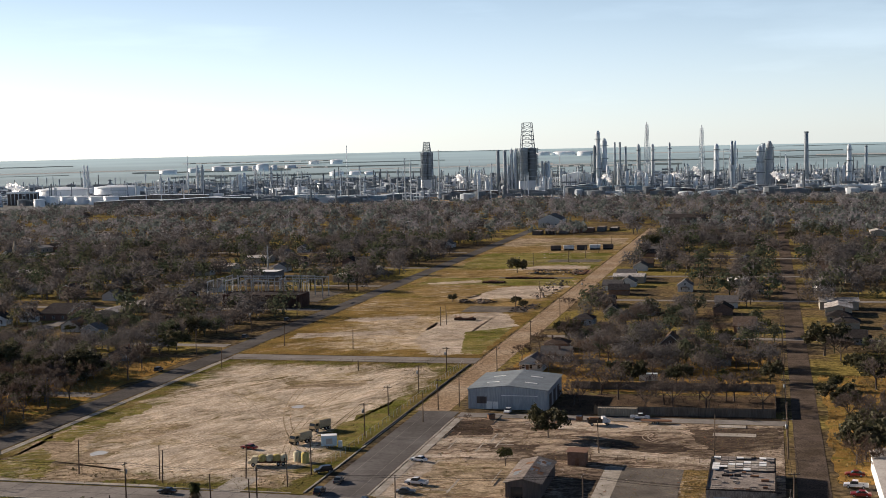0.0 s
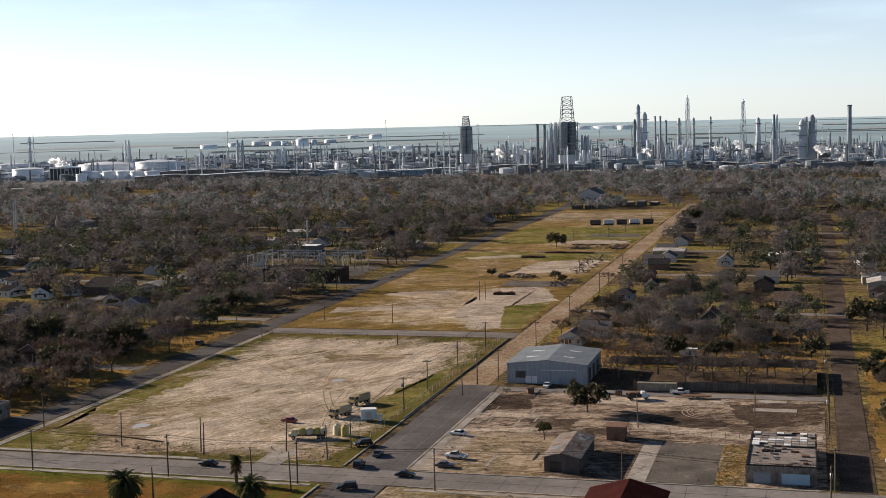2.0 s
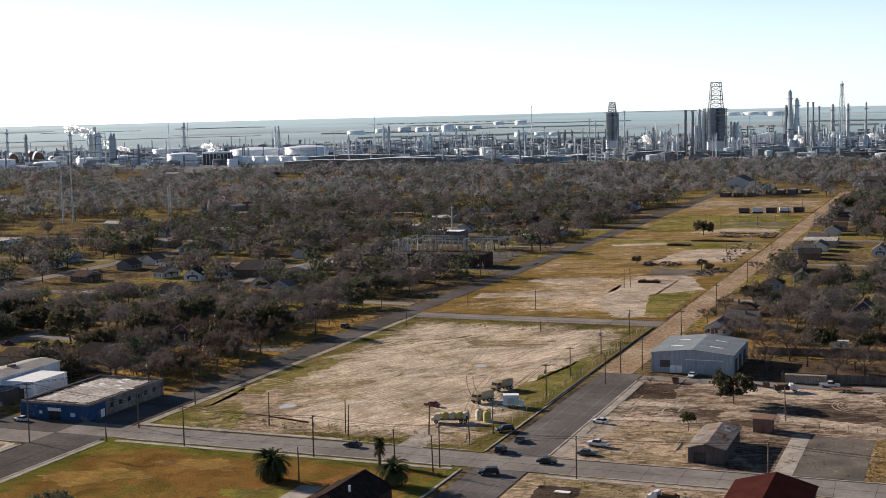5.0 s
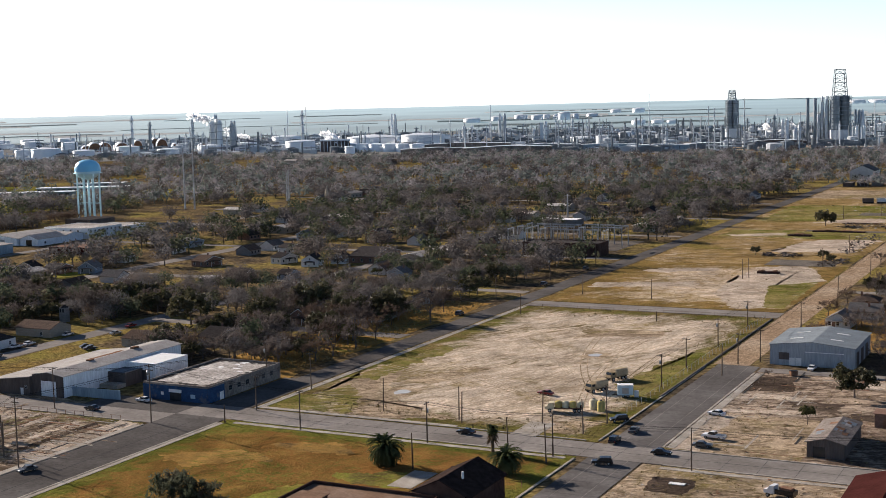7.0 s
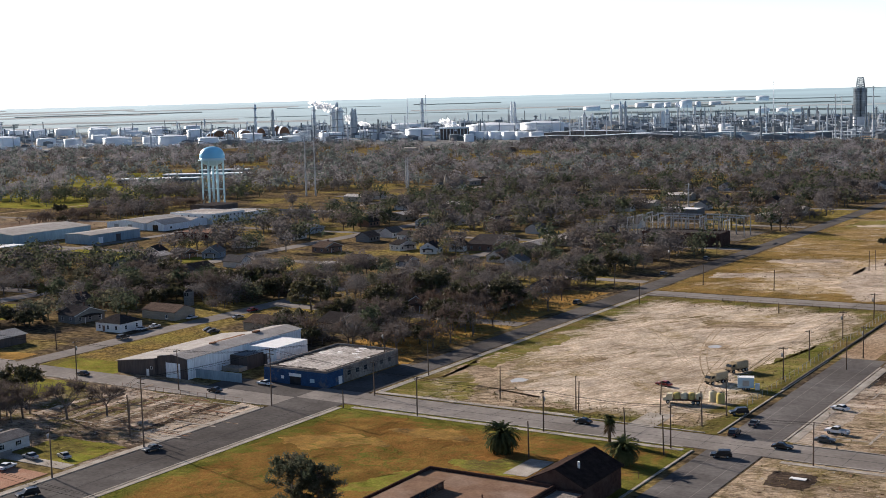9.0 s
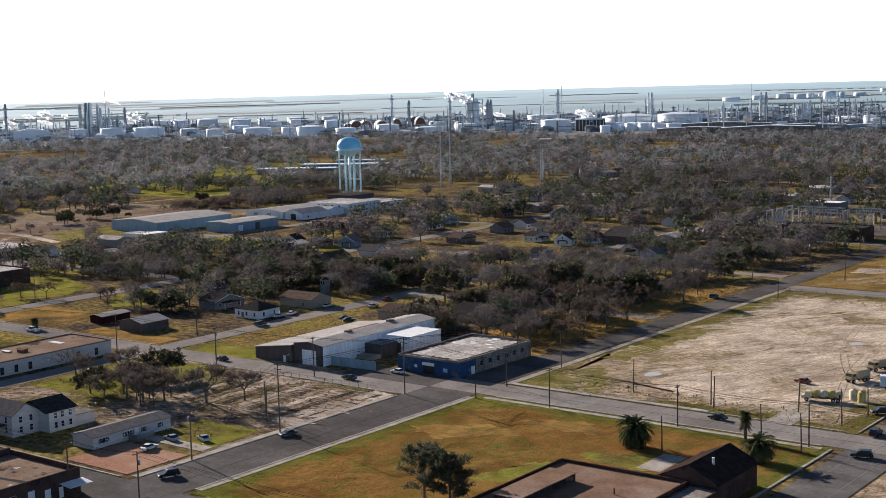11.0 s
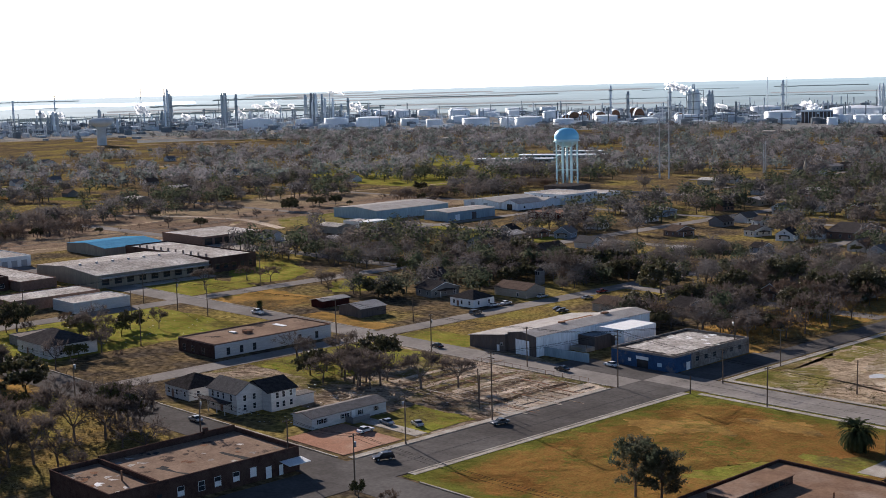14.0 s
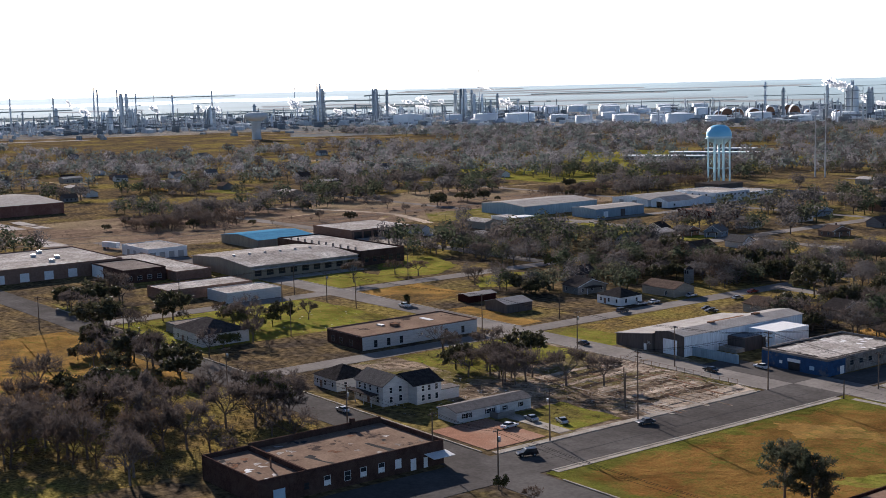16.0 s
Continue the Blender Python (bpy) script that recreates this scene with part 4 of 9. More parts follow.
# ---- buildings ----
def window(parent, x, y, z, w, h, face, frame_mat="white_paint"):
    """A window on a wall that faces +x, -x, +y or -y: frame with a recessed dark pane."""
    t = 0.06
    mb = MB()
    for a0, a1, b0, b1 in ((-w / 2 - t, -w / 2, -t, h + t), (w / 2, w / 2 + t, -t, h + t), (-w / 2, w / 2, -t, 0), (-w / 2, w / 2, h, h + t), (-w / 2, w / 2, h / 2 - 0.03, h / 2 + 0.03)):
        mb.box(a0, -0.05, b0, a1, 0.03, b1)
    rz = {"-y": 0, "+x": 90, "+y": 180, "-x": 270}[face]
    win = part("window", mb, frame_mat, parent, at=pose(x, y, z, 0, 0, rz))
    part("pane", MB().box(-w / 2, -0.012, 0, w / 2, 0.03, h), "glass", win, "dark glass")
    return win


def door(parent, x, y, z, w, h, face, mat="white_paint", name="door"):
    rz = {"-y": 0, "+x": 90, "+y": 180, "-x": 270}[face]
    d = part(name, MB().box(-w / 2, -0.05, 0, w / 2, 0.03, h).box(-w / 2 - 0.08, -0.07, 0, -w / 2, 0.03, h + 0.08).box(w / 2, -0.07, 0, w / 2 + 0.08, 0.03, h + 0.08), mat, parent, at=pose(x, y, z, 0, 0, rz))
    return d


def flat_building(label, x0, x1, y0, y1, h, wall, roof, parapet=0.5, cat="building", name="building", cap=None):
    """Walls to a flat roof deck behind a parapet."""
    b = thing(name, (x0 + x1) / 2, (y0 + y1) / 2, 0, 0, label, cat)
    w, d = (x1 - x0) / 2, (y1 - y0) / 2
    part("wall", MB().box(-w, -d, -0.2, w, d, h - parapet), wall, b)
    t = 0.3
    part("parapet", MB().box(-w, -d, h - parapet, w, -d + t, h).box(-w, d - t, h - parapet, w, d, h).box(-w, -d + t, h - parapet, -w + t, d - t, h).box(w - t, -d + t, h - parapet, w, d - t, h), cap or wall, b)
    part("roof", MB().box(-w + t, -d + t, h - parapet, w - t, d - t, h - parapet + 0.06), roof, b)
    return b


def gable_building(label, x0, x1, y0, y1, eave, ridge, wall, roof, along="y", over=0.4, cat="building", name="building"):
    """Walls with gable ends and a pitched roof of two slabs, the ridge along y or x."""
    b = thing(name, (x0 + x1) / 2, (y0 + y1) / 2, 0, 0 if along == "y" else 90, label, cat)
    w, d = (x1 - x0) / 2, (y1 - y0) / 2
    if along == "x":
        w, d = d, w
    part("wall", MB().extrude_y([(-w, -0.2), (w, -0.2), (w, eave), (0, ridge), (-w, eave)], -d, d), wall, b)
    s = (ridge - eave) / w
    t = 0.16
    rf = MB()
    for k in (-1, 1):
        rf.extrude_y([(0, ridge + 0.02), (k * (w + over), eave - s * over + 0.02), (k * (w + over), eave - s * over + t), (0, ridge + t)], -d - over, d + over)
    part("roof", rf, roof, b)
    return b


def hip_house(label, x, y, rz, w, d, eave, ridge, wall, roof, group=""):
    b = thing("house", x, y, 0, rz, label, "house", group)
    part("wall", MB().box(-w / 2, -d / 2, -0.2, w / 2, d / 2, eave), wall, b)
    o = 0.5
    a, c = w / 2 + o, d / 2 + o
    k = max(0.3, a - c)
    e = eave - 0.1
    mb = MB()
    mb.poly((-a, -c, e), (a, -c, e), (k, 0, ridge), (-k, 0, ridge)).poly((a, c, e), (-a, c, e), (-k, 0, ridge), (k, 0, ridge))
    mb.poly((a, -c, e), (a, c, e), (k, 0, ridge)).poly((-a, c, e), (-a, -c, e), (-k, 0, ridge)).poly((-a, c, e), (a, c, e), (a, -c, e), (-a, -c, e))
    part("roof", mb, roof, b)
    return b


def house_windows(b, w, d, z=1.0):
    for i in range(3):
        window(b, -w / 2 + (i + 0.5) * w / 3, -d / 2, z, 0.95, 1.35, "-y")
    for i in range(2):
        window(b, w / 2, -d / 2 + (i + 0.5) * d / 2, z, 0.95, 1.35, "+x")
        window(b, -w / 2, -d / 2 + (i + 0.5) * d / 2, z, 0.95, 1.35, "-x")
    door(b, -w / 2 + 0.333 * w, -d / 2, 0.1, 1.0, 2.05, "-y", "brownbrick")


# grey steel warehouse
b = gable_building("blue-grey steel warehouse with a low pitched roof", -93.5, -68, 407, 436, 6.3, 7.6, "tin_wall", "tin_grey", cat="warehouse", name="warehouse")
door(b, 2.4, -14.5, 0.05, 4.6, 4.2, "-y", "tin_wall", "sliding_door")
door(b, 7.2, -14.5, 0.05, 4.0, 4.2, "-y", "tin_wall", "sliding_door")
part("door_track", MB().box(-2.0, -14.75, 4.4, 9.6, -14.55, 4.6), "white_paint", b)
door(b, -4.0, -14.5, 0.05, 1.6, 2.4, "-y", "white_paint")
door(b, -6.0, -14.5, 0.05, 1.6, 2.4, "-y", "white_paint")
part("louvre", MB().box(-10.0, -14.6, 1.8, -6.8, -14.51, 4.0), "tin_dark", b, "dark louvre")
for i in range(3):
    door(b, 12.75, -9 + 8 * i, 0.05, 4.2, 4.4, "+x", "tin_dark", "roller_door")
for sx in (-1, 1):
    for i in range(2):
        part("skylight", MB().extrude_y([(sx * 4.2, 7.22), (sx * 8.2, 6.81), (sx * 8.2, 6.9), (sx * 4.2, 7.31)], -7 + 11 * i, -6 + 11 * i), "white_paint", b, at=pose(0, 0, 0.14))
# white and brown workshop
b = gable_building("metal workshop with a dark front and white side wall", -284.6, -272.5, 290, 345, 6.3, 7.2, "tin_white", "tin_roofwhite", name="workshop", cat="workshop")
part("front_cladding", MB().extrude_y([(-6.05, 0), (6.05, 0), (6.05, 6.25), (0, 7.15), (-6.05, 6.25)], -27.62, -27.52), "tin_dark", b, "dark brown sheet front")
for k in (-1, 1):
    door(b, 0.3 + k * 1.45, -27.62, 0.05, 2.7, 4.6, "-y", "tin_white", "sliding_door")
part("skylight", MB().box(-2.6, -6, 6.95, -1.2, 8, 7.2), "rust", b, "rusty roof vent strip")
part("roof_vent", MB().cbox(-0.2, 12, 7.1, 1.6, 2.4, 0.7), "rust", b)
part("roof_vent", MB().cbox(-0.2, -9, 7.1, 1.4, 2.0, 0.6), "rust", b)
lt = flat_building("dark lean-to with a tin roof", -272.3, -265.5, 309, 318, 4.2, "tin_dark", "tin_grey", 0.1, name="lean_to", cat="lean-to")
part("dock", MB().box(-3.4, -8.5, 0, 3.4, -4.6, 1.2), "concrete", lt, "concrete loading dock")
part("rail", MB().tube((-3.3, -8.4, 2.2), (3.3, -8.4, 2.2), 0.06, n=5).tube((-3.3, -8.4, 1.2), (-3.3, -8.4, 2.2), 0.06, n=5).tube((3.3, -8.4, 1.2), (3.3, -8.4, 2.2), 0.06, n=5), "rust", lt)
b = thing("shed", -292.7, 313.5, 0, 0, "low brown lean-to shed with a pale roof", "shed")
part("wall", MB().extrude_y([(-7.9, -0.2), (7.85, -0.2), (7.85, 5.6), (-7.9, 3.7)], -24.5, 24.5), "tin_dark", b)
part("roof", MB().extrude_y([(-8.3, 3.66), (8.0, 5.64), (8.0, 5.8), (-8.3, 3.82)], -24.9, 24.9), "tin_roofwhite", b)
door(b, 4.8, -24.5, 0.05, 0.95, 2.1, "-y")
window(b, 6.4, -24.5, 2.2, 0.8, 0.8, "-y")
b = flat_building("white metal storage hall beside the workshop", -272.3, -260.5, 317, 333, 5.8, "tin_white", "white_paint", 0.1, name="storage_hall", cat="hall")
door(b, 0.2, -8.0, 0.05, 4.2, 3.6, "-y", "tin_dark", "roller_door")
fn = thing("sheet_fence", -263.5, 293.6, 0, 2, "pale blue-grey sheet metal fence", "fence")
for i in range(9):
    part("sheet", MB().box(-8.8 + 1.95 * i, -0.04, 0.05, -8.8 + 1.95 * i + 1.9, 0.04, 2.85), "tin_blue", fn)
# blue shop
b = flat_building("long brick shop with a blue front and torn pale roof", -250.5, -227.5, 299, 336, 4.9, "oldwall", "shingle_dark", 0.5, name="shop", cat="shop", cap="rooftar")
ring_ = []
for k in range(64):
    f = k / 16
    ex, ey = ((-1 + 2 * (f % 1), -1), (1, -1 + 2 * (f % 1)), (1 - 2 * (f % 1), 1), (-1, 1 - 2 * (f % 1)))[int(f)]
    ring_.append((ex * 8.9 + 2.0 * noise.noise(Vector((k * 0.9, 3, 0))), ey * 15.4 + 2.4 * noise.noise(Vector((k * 0.9, 7, 0))) + 0.6, 4.475))
part("roof_membrane", MB().poly(*ring_), "roofpale", b, "pale roofing with torn edges")
part("blue_front", MB().box(-11.5, -18.6, 0, 11.5, -18.51, 4.3), "blue_paint", b, "chipped blue painted front")
part("blue_side", MB().box(11.51, -18.5, 0, 11.6, -10.5, 4.3), "blue_paint", b, "chipped blue painted return")
part("entrance", MB().box(-1.8, -18.68, 0, 2.2, -18.61, 2.4), "glass", b, "dark shop entrance")
part("lintel_sign", MB().box(-2.0, -18.8, 2.5, 2.4, -18.61, 3.4), "white_paint", b, "blank white sign board")
part("notice", MB().box(-5.0, -18.7, 1.5, -4.0, -18.61, 2.4), "white_paint", b)
part("notice", MB().box(5.6, -18.7, 1.2, 7.2, -18.61, 2.3), "lightblue", b)
door(b, 11.6, -12, 0.05, 1.6, 2.3, "+x")
for i in range(6):
    window(b, 11.5, -7.5 + 4.2 * i, 1.9, 1.6, 1.3, "+x", "grey_wood")
rt = random.Random(3)
for i in range(26):
    t_ = rt.random()
    x_, y_ = (rt.uniform(-10.8, 10.8), -17.6 + rt.uniform(0, 1.6)) if t_ < 0.45 else ((rt.uniform(-10.8, -9.2), rt.uniform(-17, 17)) if t_ < 0.65 else (rt.uniform(-8, 10), rt.uniform(4, 17)))
    part("torn_felt", MB().poly((x_ - rt.uniform(0.6, 1.8), y_ - rt.uniform(0.2, 0.7), 4.49), (x_ + rt.uniform(0.6, 1.8), y_ - rt.uniform(0.2, 0.7), 4.51), (x_ + rt.uniform(0.4, 1.6), y_ + rt.uniform(0.3, 0.9), 4.52), (x_ - rt.uniform(0.4, 1.6), y_ + rt.uniform(0.3, 0.9), 4.50)), "rooftar" if t_ < 0.65 else "white_paint", b)
b = gable_building("long olive-grey house with a low roof", -312, -295, 362, 375, 3.0, 4.9, "cream_wood", "shingle_brown", "x", cat="house", name="house")
for i in range(4):
    window(b, -6 + 4 * i, -6.5, 1.0, 1.0, 1.2, "-y")
door(b, 4.2, -6.5, 0.1, 1.0, 2.1, "-y", "brownbrick")
b = gable_building("long cream house with a brown roof", -366, -349, 366, 377, 3.2, 5.2, "cream_wood", "shingle_brown", "x", cat="house", name="house")
for i in range(5):
    window(b, -7 + 3.4 * i, -5.5, 1.0, 1.1, 1.3, "-y")
b = thing("bell_tower", -369.5, 396, 0, 0, "small square grey bell tower with a dark cap", "bell tower")
part("shaft", MB().cbox(0, 0, -0.2, 2.8, 2.8, 6.0), "grey_wood", b)
part("cap", MB().lathe([(2.1, 5.8), (2.1, 6.0), (0.1, 7.0)], 4), "shingle_dark", b)
for sx in (-1, 1):
    part("louvre", MB().box(sx * 0.65 - 0.4, -1.44, 4.0, sx * 0.65 + 0.4, -1.4, 5.4), "glass", b)
b = hip_house("white house with a dark hipped roof", -356, 344, 0, 12.5, 11, 3.3, 5.8, "white_paint", "shingle_dark")
house_windows(b, 12.5, 11)
# ruins and huts
b = gable_building("abandoned shed with a patchy dark tin roof", -61.5, -53, 305, 327, 3.7, 4.7, "tin_dark", "rooftar", "y", 0.5, name="shed", cat="shed")
for i in range(14):
    x_, y_ = rt.choice((-1, 1)) * rt.uniform(0.8, 3.2), rt.uniform(-10, 9)
    z_ = 4.7 - abs(x_) / 4.25 + 0.19
    s_ = 0.235 * (1 if x_ < 0 else -1)
    w_ = rt.uniform(0.5, 1.0)
    part("tin_sheet", MB().poly((x_ - w_, y_, z_ - w_ * s_), (x_ + w_, y_, z_ + w_ * s_), (x_ + w_, y_ + rt.uniform(1.5, 3), z_ + w_ * s_ + 0.03), (x_ - w_, y_ + rt.uniform(1.5, 3), z_ - w_ * s_ + 0.03)), rt.choice(("tin_roofwhite", "tin_grey", "rust")), b)
door(b, -1.5, -11.0, 0.05, 2.6, 2.6, "-y", "glass", "doorway")
b = flat_building("small brown brick hut with a flat roof", -51.5, -46.8, 338, 343, 3.6, "brownbrick", "rooftar", 0.2, name="hut", cat="hut")
door(b, 0.2, -2.5, 0.05, 1.0, 2.1, "-y", "rust")
part("eave", MB().cbox(0, 0, 3.6, 5.6, 5.8, 0.15), "brownbrick", b)
b = flat_building("ruined house with a collapsed and patched roof", -14.5, 1.2, 304, 336, 4.4, "oldwall", "rooftar", 0.3, name="ruined_house", cat="house", cap="shingle_dark")
door(b, -4.2, -16.0, 0.05, 3.6, 2.5, "-y", "blue_wood", "boarded_opening")
door(b, 3.2, -16.0, 0.05, 6.0, 2.5, "-y", "lightblue", "boarded_opening")
for i in range(8):
    for j in range(6):
        if rt.random() < 0.8:
            x_, y_ = -7.2 + i * 1.85, 2 + j * 2.35
            part("roof_sheet", MB().box(x_, y_, 4.3 + rt.uniform(0, 0.25), x_ + 1.7, y_ + rt.uniform(1.4, 2.1), 4.6 + rt.uniform(0, 0.1)), rt.choice(("white_paint", "roofpale", "concrete", "rooftar")), b)
for i in range(26):
    x_, y_ = rt.uniform(-7.2, 7), rt.uniform(-15, 1)
    part("roof_scrap", MB().box(x_, y_, 4.15, x_ + rt.uniform(0.4, 2.2), y_ + rt.uniform(0.3, 1.2), 4.25 + rt.uniform(0, 0.5)), rt.choice(("rooftar", "shingle_dark", "roofpale", "rust")), b)
b = gable_building("building with a maroon steel roof and white strips", -46, -29.5, 252, 280, 3.9, 6.2, "tin_dark", "roof_red")
for k in range(4):
    part("skylight_strip", MB().extrude_y([(-7, 4.26), (-1.8, 5.71), (-1.8, 5.8), (-7, 4.35)], -2 + 4.4 * k, -1.2 + 4.4 * k), "white_paint", b, at=pose(0, 0, 0.02))
b = gable_building("white steel building with a pale grey roof", 24.5, 46, 300, 345, 5.0, 6.4, "tin_white", "tin_roofwhite", "y", cat="warehouse", name="warehouse")
# near brick blocks
b = flat_building("brick commercial block with a brown gravel roof", -149.5, -119.6, 176, 231.6, 5.0, "brick", "roofgravel", 0.7)
mon = part("roof_monitor", MB().box(-10.9, -2.8, 4.3, -4.9, 17.2, 6.0), "brick", b, "long raised roof light")
part("monitor_roof", MB().box(-11.2, -3.1, 6.0, -4.6, 17.5, 6.15), "roofgravel", mon)
for i in range(9):
    part("pane", MB().box(-4.89, -2.0 + 2.1 * i, 4.8, -4.84, -0.4 + 2.1 * i, 5.7), "glass", mon)
part("vent_pipe", MB().tube((6, 14, 4.3), (6, 14, 5.6), 0.18, n=8), "rust", b)
part("vent_pipe", MB().tube((8, 8, 4.3), (8, 8, 5.3), 0.25, n=8), "rust", b)
b = flat_building("low dark flat-roofed annex of a brick block", -119.3, -112.6, 184, 231.4, 4.4, "brick", "rooftar", 0.4, name="annex", cat="annex")
b = thing("hall", -119.9, 241.2, 0, 0, "dark brick hall with a near-black brown gable roof", "hall")
part("wall", MB().extrude_y([(-6.3, -0.2), (6.3, -0.2), (6.3, 5.0), (0, 8), (-6.3, 5.0)], -9.2, 9.2), "brick", b)
part("roof", MB().extrude_y([(-6.8, 4.8), (0, 8.02), (6.8, 4.8), (6.8, 5.0), (0, 8.22), (-6.8, 5.0)], -9.3, 9.6), "roof_maroon", b)
part("roof_vent", MB().tube((2.4, -3, 6.6), (2.4, -3, 8.4), 0.28, n=8), "white_paint", b, "white roof vent")
part("parapet", MB().box(-6.4, 9.21, 4.6, 6.4, 9.6, 5.4), "brick", b)
b = flat_building("dark brick building with white windows and a torn brown roof", -256.8, -231.7, 123, 169.6, 5.5, "brick", "roofold", 1.1)
part("fire_wall", MB().box(-12.2, -12.2, 4.3, 12.2, -11.7, 5.6), "brick", b, "brick wall across the roof")
part("back_parapet", MB().box(-12.6, -11.9, 5.5, -12.2, 23.2, 5.95), "brick", b, "raised rear parapet")
part("pier", MB().box(-12.55, 14.6, 5.5, -11.6, 15.6, 6.9), "brick", b, "brick chimney pier")
for y0_, sp in ((-3.0, 0.9), (12.5, 1.2)):
    part("tear", MB().poly(*[(11.8 - 25 * k / 9, y0_ - 0.5 * k + sp * noise.noise(Vector((k * 1.7, y0_, 0))) - 0.45 - 0.06 * k, 4.48) for k in range(5)] + [(11.8 - 25 * k / 9, y0_ - 0.5 * k + sp * noise.noise(Vector((k * 1.3, y0_, 5))) + 0.5, 4.48) for k in reversed(range(5))]), "seam", b, "dark tear in the roofing")
part("vent_pipe", MB().tube((3, -15, 4.5), (3, -15, 6.6), 0.2, n=8), "rust", b)
door(b, 12.55, -18.5, 0.05, 2.6, 2.8, "+x", "lightblue", "panel_door")
window(b, 12.55, -12, 1.4, 1.2, 1.4, "+x", "brick")
for y_ in (-7.0, -2.0, 2.0, 6.6, 11.0):
    w_ = window(b, 12.55, y_, 1.3, 1.5, 2.0, "+x")
    if rt.random() < 0.7:
        part("boarded_sash", MB().box(-0.74, -0.03, 0.05, 0.74, -0.013, 1.1 if rt.random() < 0.5 else 1.95), "white_paint", w_, "white board")
door(b, 12.55, 15, 0.05, 1.3, 2.6, "+x")
door(b, 12.55, 18.3, 0.05, 0.9, 2.3, "+x")
part("awning", MB().extrude_y([(12.57, 3.0), (16.2, 2.6), (16.2, 2.72), (12.57, 3.12)], 18.0, 23.8), "white_paint", b, "thin white awning")
for i in range(46):
    x_, y_ = rt.uniform(-11.5, 11), rt.uniform(-23, 21) if i % 3 else rt.uniform(-23, -13)
    part("roof_scrap", MB().poly((x_, y_, 4.49), (x_ + rt.uniform(0.5, 2.2), y_ + rt.uniform(-0.4, 0.4), 4.5), (x_ + rt.uniform(0.3, 1.8), y_ + rt.uniform(0.6, 2.0), 4.51), (x_ - rt.uniform(0, 0.6), y_ + rt.uniform(0.4, 1.4), 4.5)), rt.choice(("roofpale", "rooftar", "rust", "seam", "seam", "white_paint" if i % 3 == 0 else "roofpale")), b)
b = flat_building("low lean-to with a dark roof beside a house", -424, -411.5, 192, 206, 3.4, "grey_wood", "rooftar", 0.2, name="lean_to", cat="lean-to")
b = hip_house("grey-white house with a big dark hipped roof", -399.5, 197, 0, 22, 17, 4.2, 7.6, "white_wood", "shingle_dark")
house_windows(b, 22, 17)
# houses by the corner
b = gable_building("long grey-white mobile home with dark shutters", -264.3, -256.5, 192, 216, 2.9, 3.8, "white_wood", "shingle_grey", name="mobile_home", cat="mobile home")
for y_ in (-9.6, -8.0, -2.2, -0.6, 3.4, 8.6):
    w_ = window(b, 3.9, y_, 1.1, 0.8, 1.1, "+x")
    part("shutter", MB().box(-0.78, -0.05, 0, -0.48, 0.02, 1.1), "car_black", w_)
    part("shutter", MB().box(0.48, -0.05, 0, 0.78, 0.02, 1.1), "car_black", w_)
door(b, 3.9, 1.2, 0.6, 0.95, 2.0, "+x")
part("porch_deck", MB().box(3.95, -1.5, 0, 7.0, 4.0, 0.6), "grey_wood", b)
part("porch_rail", MB().box(6.9, -1.5, 0.6, 7.0, 4.0, 1.6).box(3.95, -1.5, 0.6, 7.0, -1.4, 1.6), "grey_wood", b)
part("steps", MB().box(4.2, 4.0, 0, 5.6, 4.5, 0.4).box(4.2, 4.5, 0, 5.6, 5.0, 0.2), "grey_wood", b)
part("skirting", MB().box(-3.85, -12.05, 0, 3.95, 12.05, 0.6), "white_wood", b)
b = thing("house", -288, 196, 0, 0, "two-storey white wooden house with dark roofs", "house")
part("wall", MB().extrude_x([(-8, -0.2), (0, -0.2), (0, 5.6), (-4, 8.0), (-8, 5.6)], -8, 5), "white_wood", b)
part("wall", MB().extrude_y([(-3, -0.2), (9, -0.2), (9, 5.4), (3, 7.6), (-3, 5.4)], 0.02, 8), "white_wood", b)
part("roof", MB().extrude_x([(-8.5, 5.32), (-4, 8.02), (0.5, 5.32), (0.5, 5.5), (-4, 8.2), (-8.5, 5.5)], -8.5, 5.5), "shingle_grey", b, "grey shingle roof")
part("roof", MB().extrude_y([(-3.6, 5.2), (3, 7.62), (9.6, 5.2), (9.6, 5.38), (3, 7.8), (-3.6, 5.38)], -1.5, 8.5), "shingle_dark", b, "dark shingle roof")
part("porch_roof", MB().box(-9, -10.6, 2.9, 3, -8.02, 3.1), "shingle_dark", b)
for x_ in (-8.7, -5, -1, 2.7):
    part("porch_post", MB().cbox(x_, -10.3, 0, 0.18, 0.18, 2.9), "white_wood", b)
for x_ in (-6, -3.5, -1, 2.5):
    window(b, x_, -8, 3.5, 0.9, 1.5, "-y")
for x_ in (-6, 2.5):
    window(b, x_, -8, 0.9, 0.9, 1.5, "-y")
door(b, -2, -8, 0.1, 1.0, 2.1, "-y", "brownbrick")
for y_ in (-5.5, -2.5):
    window(b, 5, y_, 3.4, 0.9, 1.5, "+x")
    window(b, 5, y_, 0.9, 0.9, 1.5, "+x")
for y_ in (2, 4, 6.4):
    window(b, 9, y_, 3.4, 0.9, 1.5, "+x")
    window(b, 9, y_, 0.9, 0.9, 1.5, "+x")
part("side_room", MB().box(5.05, 8.02, -0.2, 8.9, 14, 2.8), "white_wood", b)
part("side_room_roof", MB().box(4.8, 8.05, 2.8, 9.2, 14.3, 3.0), "shingle_grey", b)
b = hip_house("low white house with a dark hipped roof", -312, 194, 0, 12, 12, 3.4, 6.2, "white_wood", "shingle_dark")
house_windows(b, 12, 12)
